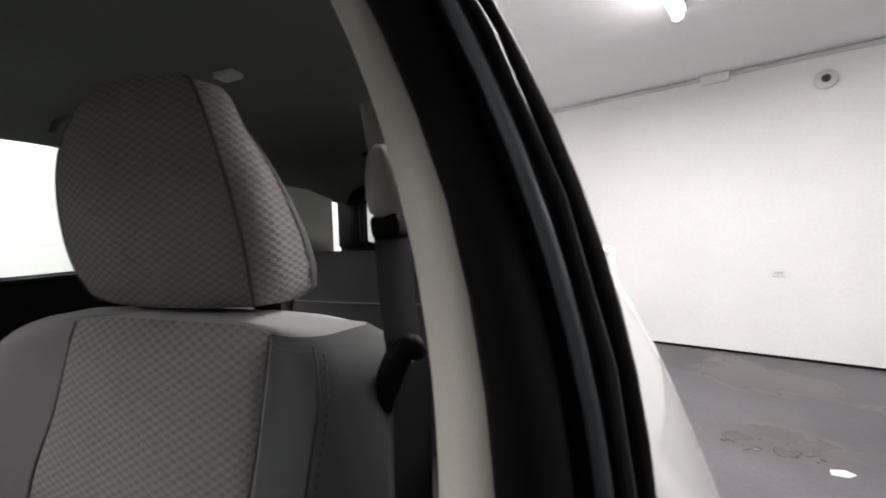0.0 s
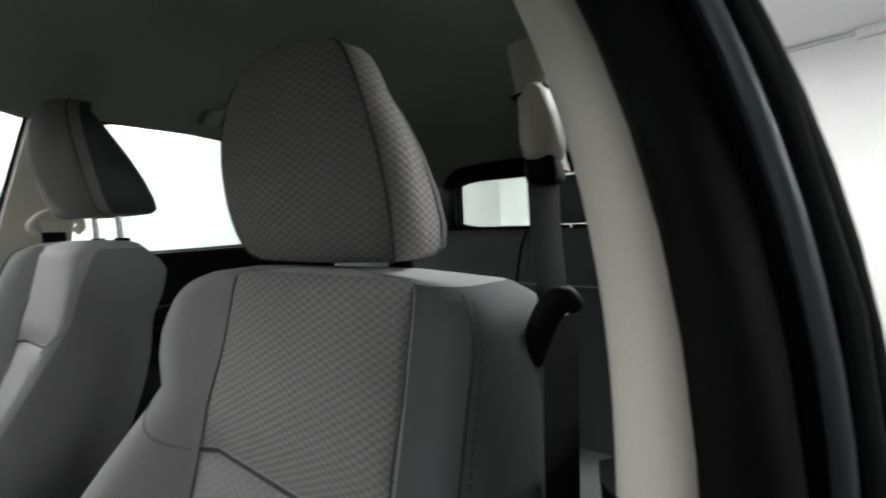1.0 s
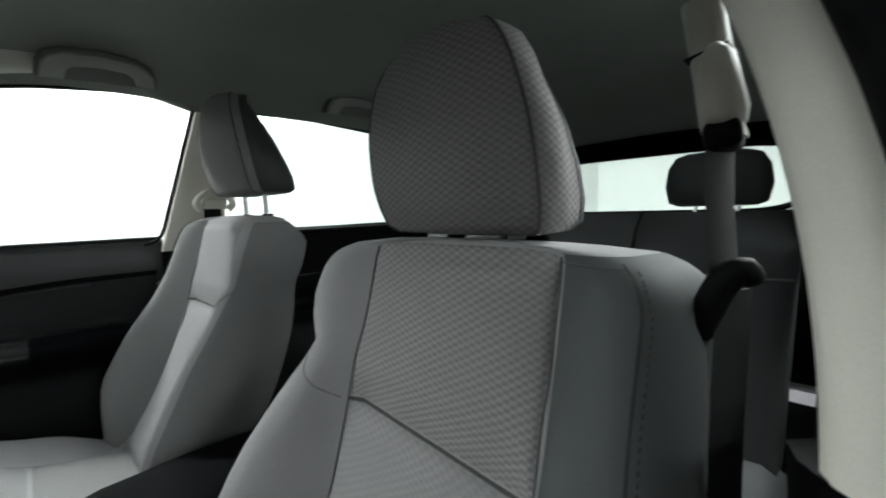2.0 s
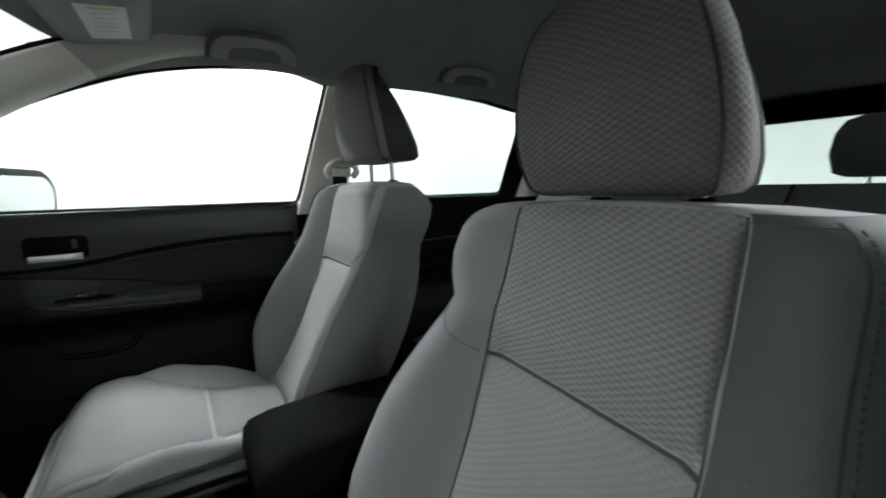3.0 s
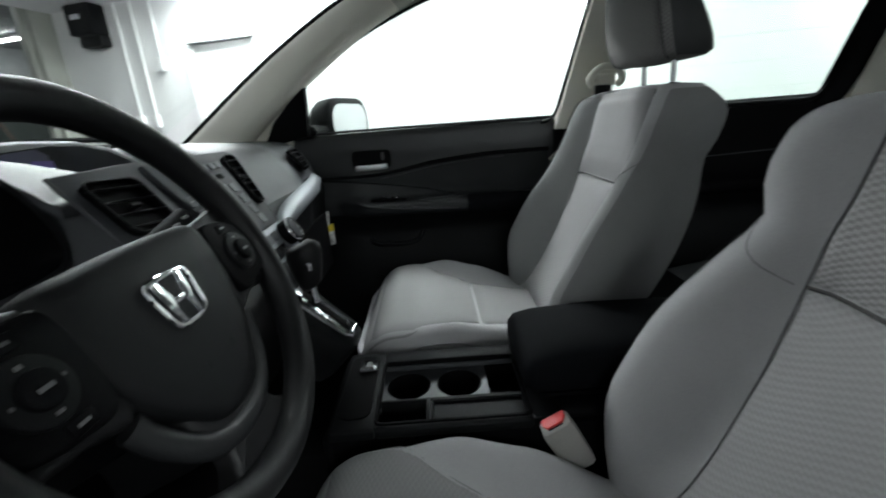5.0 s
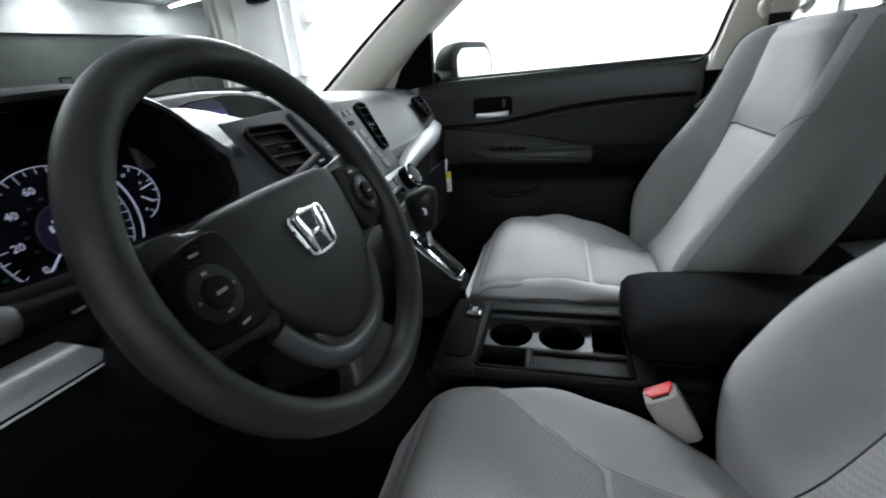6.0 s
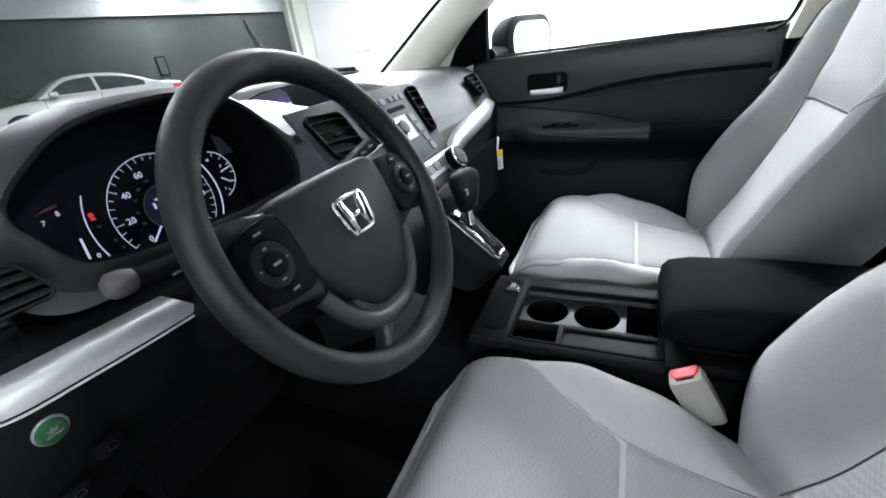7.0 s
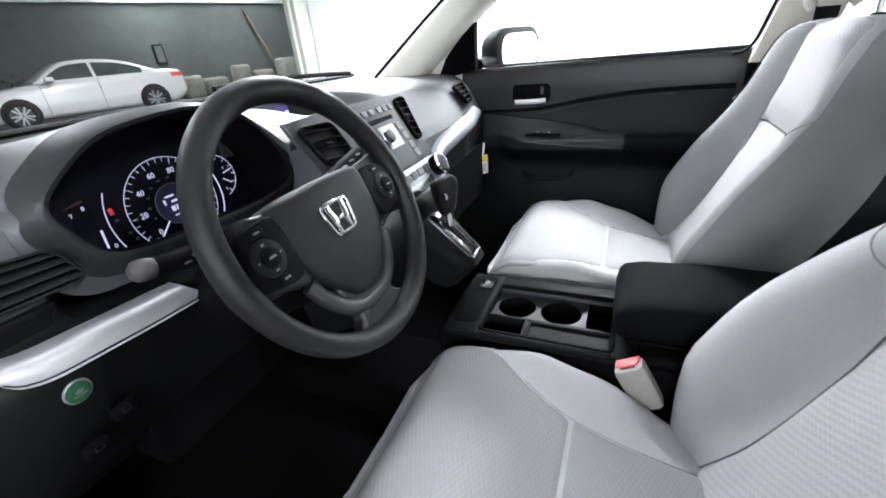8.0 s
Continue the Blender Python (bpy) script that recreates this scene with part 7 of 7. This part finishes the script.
part("tray_divider", box(mx, mx + 0.006, ty0, ty1, ZT - 0.09, ZT - 0.006, 0.002), DASH, console)
part("tray_divider", box(mx, tx1, 0.166, 0.173, ZT - 0.09, ZT - 0.005, 0.002), DASH, console)
tray_w, tray_l = tx1 - mx - 0.006, ty1 - 0.174
tray_at = Matrix.Translation((mx + 0.006 + tray_w / 2, 0.174 + tray_l / 2, ZT - 0.016))
tray = part("pen_tray", prism(rounded(tray_w, tray_l, 0.006, 3), 0.004, tray_at), DASH, console, "shallow black pen tray")
part("tray_rim", tube([tray_at @ Vector((u, v, 0.008)) for u, v in rounded(tray_w - 0.004, tray_l - 0.004, 0.006, 3)], 0.0035, 6, True), DASH, tray)
part("console_ledge", box(tx0 - 0.004, tx0 + 0.004, ty0, ty1, ZT - 0.020, ZT - 0.010, 0.003), DASH_TOP, console, "lighter grey inner ledge")
part("bin_box", box(X0, X1 - 0.01, 0.370, 0.70, 0.33, 0.668, 0.014, 3), BLACK, console, "black storage bin")
ar = thing("armrest", (0.0, 0.5, 0.668), "black padded armrest lid on the console bin", "armrest")
rings = []
for y, z0, z1, k in ((0.330, 0.695, 0.712, 0.70), (0.334, 0.676, 0.732, 0.90), (0.345, 0.669, 0.744, 0.97), (0.38, 0.668, 0.752, 1.0), (0.50, 0.670, 0.758, 1.0), (0.64, 0.672, 0.756, 0.98), (0.685, 0.675, 0.745, 0.93), (0.695, 0.69, 0.72, 0.8)):
    zc, h = (z0 + z1) / 2, (z1 - z0) / 2
    rings.append([Vector((-0.002 + 0.099 * k * abs(math.cos(q)) ** 0.45 * (1 if math.cos(q) > 0 else -1), y, zc + h * abs(math.sin(q)) ** 0.5 * (1 if math.sin(q) > 0 else -1))) for q in [2 * math.pi * i / 28 for i in range(28)]])
part("lid_pad", loft(rings), ARMREST, ar, "black vinyl pad", 75)
part("lid_base", box(-0.092, 0.088, 0.36, 0.69, 0.664, 0.674, 0.004), BLACK, ar)
# driver's belt buckle
bk = thing("belt_buckle", (0.15, 0.39, 0.57), "grey belt buckle with a red button beside the seat", "belt buckle")
BX = basis((0.150, 0.380, 0.634), (0, 0.868, 0.496), (-1, 0, 0))
part("buckle_case", loft([[BX @ Vector((a * w, b * d, z)) for a, b in ((-1, -0.7), (-0.7, -1), (0.7, -1), (1, -0.7), (1, 0.7), (0.7, 1), (-0.7, 1), (-1, 0.7))] for z, w, d in ((-0.050, 0.017, 0.012), (-0.046, 0.0225, 0.016), (-0.01, 0.024, 0.017), (0.034, 0.0240, 0.0172), (0.039, 0.0225, 0.016), (0.040, 0.0205, 0.014))]), BUCKLE, bk, "beige-grey buckle case", 40)
part("buckle_button", prism([(-0.0195, 0.0135), (0.0195, 0.0135), (0.0195, 0.003), (0.013, -0.007), (-0.013, -0.007), (-0.0195, 0.003)], 0.005, BX @ Matrix.Translation((0, 0, 0.0385)), 0.0018), RED, bk, "red release button")
part("buckle_slot", box(-0.012, 0.012, -0.0105, -0.0075, 0.0385, 0.0406, 0.0, 1, BX), VENT, bk)
part("buckle_stalk", tube([BX @ Vector((0, 0, -0.07)), BX @ Vector((0, 0, -0.16)), Vector((0.15, 0.44, 0.44))], 0.010, 8), BLACK, bk)

# ---- passenger doors ----
def door_panel(thing_ob, y0, y1, sill0, sill1, arm, mat):
    """A moulded door panel: its outline in height is bent in and out, running from y0 to y1."""
    rings = []
    n = 44
    for i in range(n + 1):
        y = y0 + (y1 - y0) * i / n
        sill = sill0 + (sill1 - sill0) * i / n
        a = arm(y)
        pts = [(-0.800, sill - 0.004), (-0.772, sill + 0.004), (-0.756, sill - 0.004), (-0.749, sill - 0.03), (-0.745, 1.02), (-0.747, 0.965), (-0.748 + 0.008 * a, 0.92), (-0.742 + 0.020 * a, 0.885),
               (-0.735 + 0.046 * a, 0.866), (-0.733 + 0.054 * a, 0.852), (-0.735 + 0.048 * a, 0.825), (-0.748 + 0.02 * a, 0.79), (-0.755, 0.755), (-0.748, 0.70), (-0.735, 0.64), (-0.728, 0.50), (-0.74, 0.40), (-0.80, 0.38)]
        rings.append([Vector(p) for p in smoothed([(x, y, z) for x, z in pts], 60)])
    part("lower_door_panel", loft([r[36:] + [Vector((-0.80, r[0].y, r[36].z))] for r in rings]), DASH, thing_ob, "black plastic lower door panel", 55)
    return part("door_panel", loft([r[:37] + [Vector((-0.80, r[0].y, r[36].z))] for r in rings]), mat, thing_ob, "dark grey moulded door panel", 55)


pdoor = thing("passenger_door", (-0.76, 0.15, 0.38), "dark grey front passenger door with silver handle and armrest", "car door")
panel = door_panel(pdoor, -0.34, 0.640, 1.078, 1.094, lambda y: ramp(y, (-0.12, 0.0), (-0.03, 1.0), (0.60, 1.0), (0.64, 0.8)), DOOR)
part("outer_skin", box(-0.87, -0.80, -0.55, 0.64, 0.36, 1.07, 0.02), PAINT, pdoor, "white painted door skin")
def door_x(y, z):
    """The panel's surface at a place, with the armrest standing out."""
    a = ramp(y, (-0.12, 0.0), (-0.03, 1.0), (0.60, 1.0), (0.64, 0.8))
    return curve(z, (0.64, -0.735), (0.70, -0.748), (0.755, -0.755), (0.79, -0.748 + 0.02 * a), (0.825, -0.735 + 0.048 * a), (0.852, -0.733 + 0.054 * a), (0.868, -0.735 + 0.044 * a),
                 (0.885, -0.742 + 0.020 * a), (0.92, -0.748 + 0.008 * a), (0.965, -0.747), (1.02, -0.745), (1.06, -0.748))


def sweep_top(y):
    return curve(y, (-0.172, 0.942), (-0.015, 0.945), (0.096, 0.958), (0.175, 0.973), (0.247, 0.983), (0.325, 0.991), (0.418, 0.997), (0.60, 1.000))


def sweep_low(y):
    return curve(y, (-0.172, 0.940), (-0.015, 0.925), (0.111, 0.909), (0.198, 0.895), (0.262, 0.882), (0.437, 0.876), (0.60, 0.874))


def on_door(y, z, out):
    return Vector((door_x(y, z) + out, y, z))


ys = [-0.165 + 0.76 * i / 40 for i in range(41)]
part("padded_field", sheet(lambda u, v: on_door(-0.165 + 0.76 * u, sweep_low(-0.165 + 0.76 * u) * (1 - v) + sweep_top(-0.165 + 0.76 * u) * v, 0.0035 + 0.007 * (1 - v) ** 2 * min(1, 6 * u) + 0.003 * math.sin(v * math.pi)), 40, 14), DOOR_PAD, panel, "dark grey padded door field", 60)
part("trim_curve", tube([on_door(y, sweep_top(y), 0.0035) for y in ys], 0, 8, flat=(0.0065, 0.0035), up=(1, 0, 0)), BLACK, panel, "black curved trim band", 60)
part("trim_curve", tube([on_door(y, sweep_low(y), 0.004) for y in ys[:24]], 0, 8, flat=(0.0035, 0.003), up=(1, 0, 0)), BLACK, panel, "black curved trim line", 60)
# thin tube in paler plastic draws the highlight along the pad's edge
part("field_edge_glint", tube([on_door(y, sweep_top(y) - 0.013 - 0.02 * max(0.0, 0.12 - y), 0.0062) for y in ys[9:33]], 0.0022, 6), DOOR, panel, "paler line that paints the light on the padded field's edge", 70)
part("arm_pad", sheet(lambda u, v: on_door(0.315 + 0.29 * u, 0.802 + 0.070 * v, 0.004 + 0.004 * math.sin(v * math.pi)), 12, 12), ARMREST, panel, "black padded elbow rest", 60)
# handle
hb = part("handle_bezel", prism([(p + 0.008, q + 0.999) for p, q in rounded(0.128, 0.060, 0.016, 4)], 0.004, basis((-0.7465, 0, 0), (0, 1, 0), (0, 0, 1)), 0.002), BLACK, pdoor, "black handle recess")
part("door_handle", loft([[Vector((-0.739 + 0.012 * math.sin(i / 8 * math.pi) ** 0.6 + 0.006 * math.cos(q), -0.046 + 0.104 * i / 8, 0.973 + 0.003 * i / 8 + 0.0085 * math.sin(q))) for q in [2 * math.pi * j / 10 for j in range(10)]] for i in range(9)]), SILVER, hb, "silver pull handle", 75)
part("lock_slider", box(-0.742, -0.738, 0.040, 0.050, 0.996, 1.020, 0.001), KNOB, hb, "brownish lock slider")
# window switches and armrest grip line
sw = part("switch_panel", box(-0.712, -0.684, 0.0, 0.115, 0.868, 0.874, 0.003), BLACK, pdoor, "black window switch panel")
for y in (0.028, 0.066):
    part("window_switch", box(-0.706, -0.690, y, y + 0.024, 0.874, 0.881, 0.003), GLOSS, sw)
    part("switch_mark", box(-0.7, -0.696, y + 0.008, y + 0.016, 0.8812, 0.8815), PRINT, sw)
part("grip_cup", box(-0.716, -0.690, 0.16, 0.30, 0.866, 0.8725, 0.006), DOOR, pdoor, "grey-lined pull cup in the armrest")
part("armrest_edge", tube([on_door(y, curve(y, (-0.05, 0.866), (0.002, 0.852), (0.135, 0.840), (0.312, 0.832)), 0.001) for y in [-0.05 + 0.362 * i / 16 for i in range(17)]], 0.0060, 8), DOOR, pdoor, "rounded armrest edge", 70)
part("recess_lip", tube(smoothed([(-0.752, -0.022, 0.726), (-0.744, -0.010, 0.714), (-0.739, 0.020, 0.708), (-0.738, 0.076, 0.706), (-0.739, 0.125, 0.711), (-0.744, 0.150, 0.726), (-0.752, 0.160, 0.748)], 22), 0.0085, 8), DASH, pdoor, "rounded lip of the door recess", 60)
part("pocket_lip", tube(smoothed([(-0.738, -0.02, 0.600), (-0.716, 0.03, 0.593), (-0.716, 0.11, 0.593), (-0.740, 0.17, 0.600)], 12), 0.006, 6), DASH, pdoor, "door pocket lip")
part("sill_seal", tube([Vector((-0.766, -0.19 + 0.80 * i / 10, 1.090 + 0.010 * i / 10)) for i in range(11)], 0.0045, 6), DOOR, pdoor, "window sill edge")
rdoor = thing("rear_door", (-0.76, 1.15, 0.38), "black rear passenger door panel", "car door")
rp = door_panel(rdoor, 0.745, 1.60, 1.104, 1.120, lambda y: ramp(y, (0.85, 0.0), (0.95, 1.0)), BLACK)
part("outer_skin", box(-0.87, -0.80, 0.66, 1.62, 0.36, 1.08, 0.02), PAINT, rdoor, "white painted door skin")
part("trim_line", tube([Vector((-0.742, 0.78 + 0.78 * i / 8, 0.925 + 0.004 * i)) for i in range(9)], 0.0018, 6), DASH_TOP, rp, "thin grey trim line")
part("sill_seal", tube([Vector((-0.766, 0.76 + 0.72 * i / 10, 1.106 + 0.008 * i / 10)) for i in range(11)], 0.006, 6), DASH, rdoor, "window sill seal")
low = part("lower_pillar_trim", box(-0.79, -0.735, 0.61, 0.77, 0.36, 1.07, 0.012), BLACK, car, "black lower pillar trim")
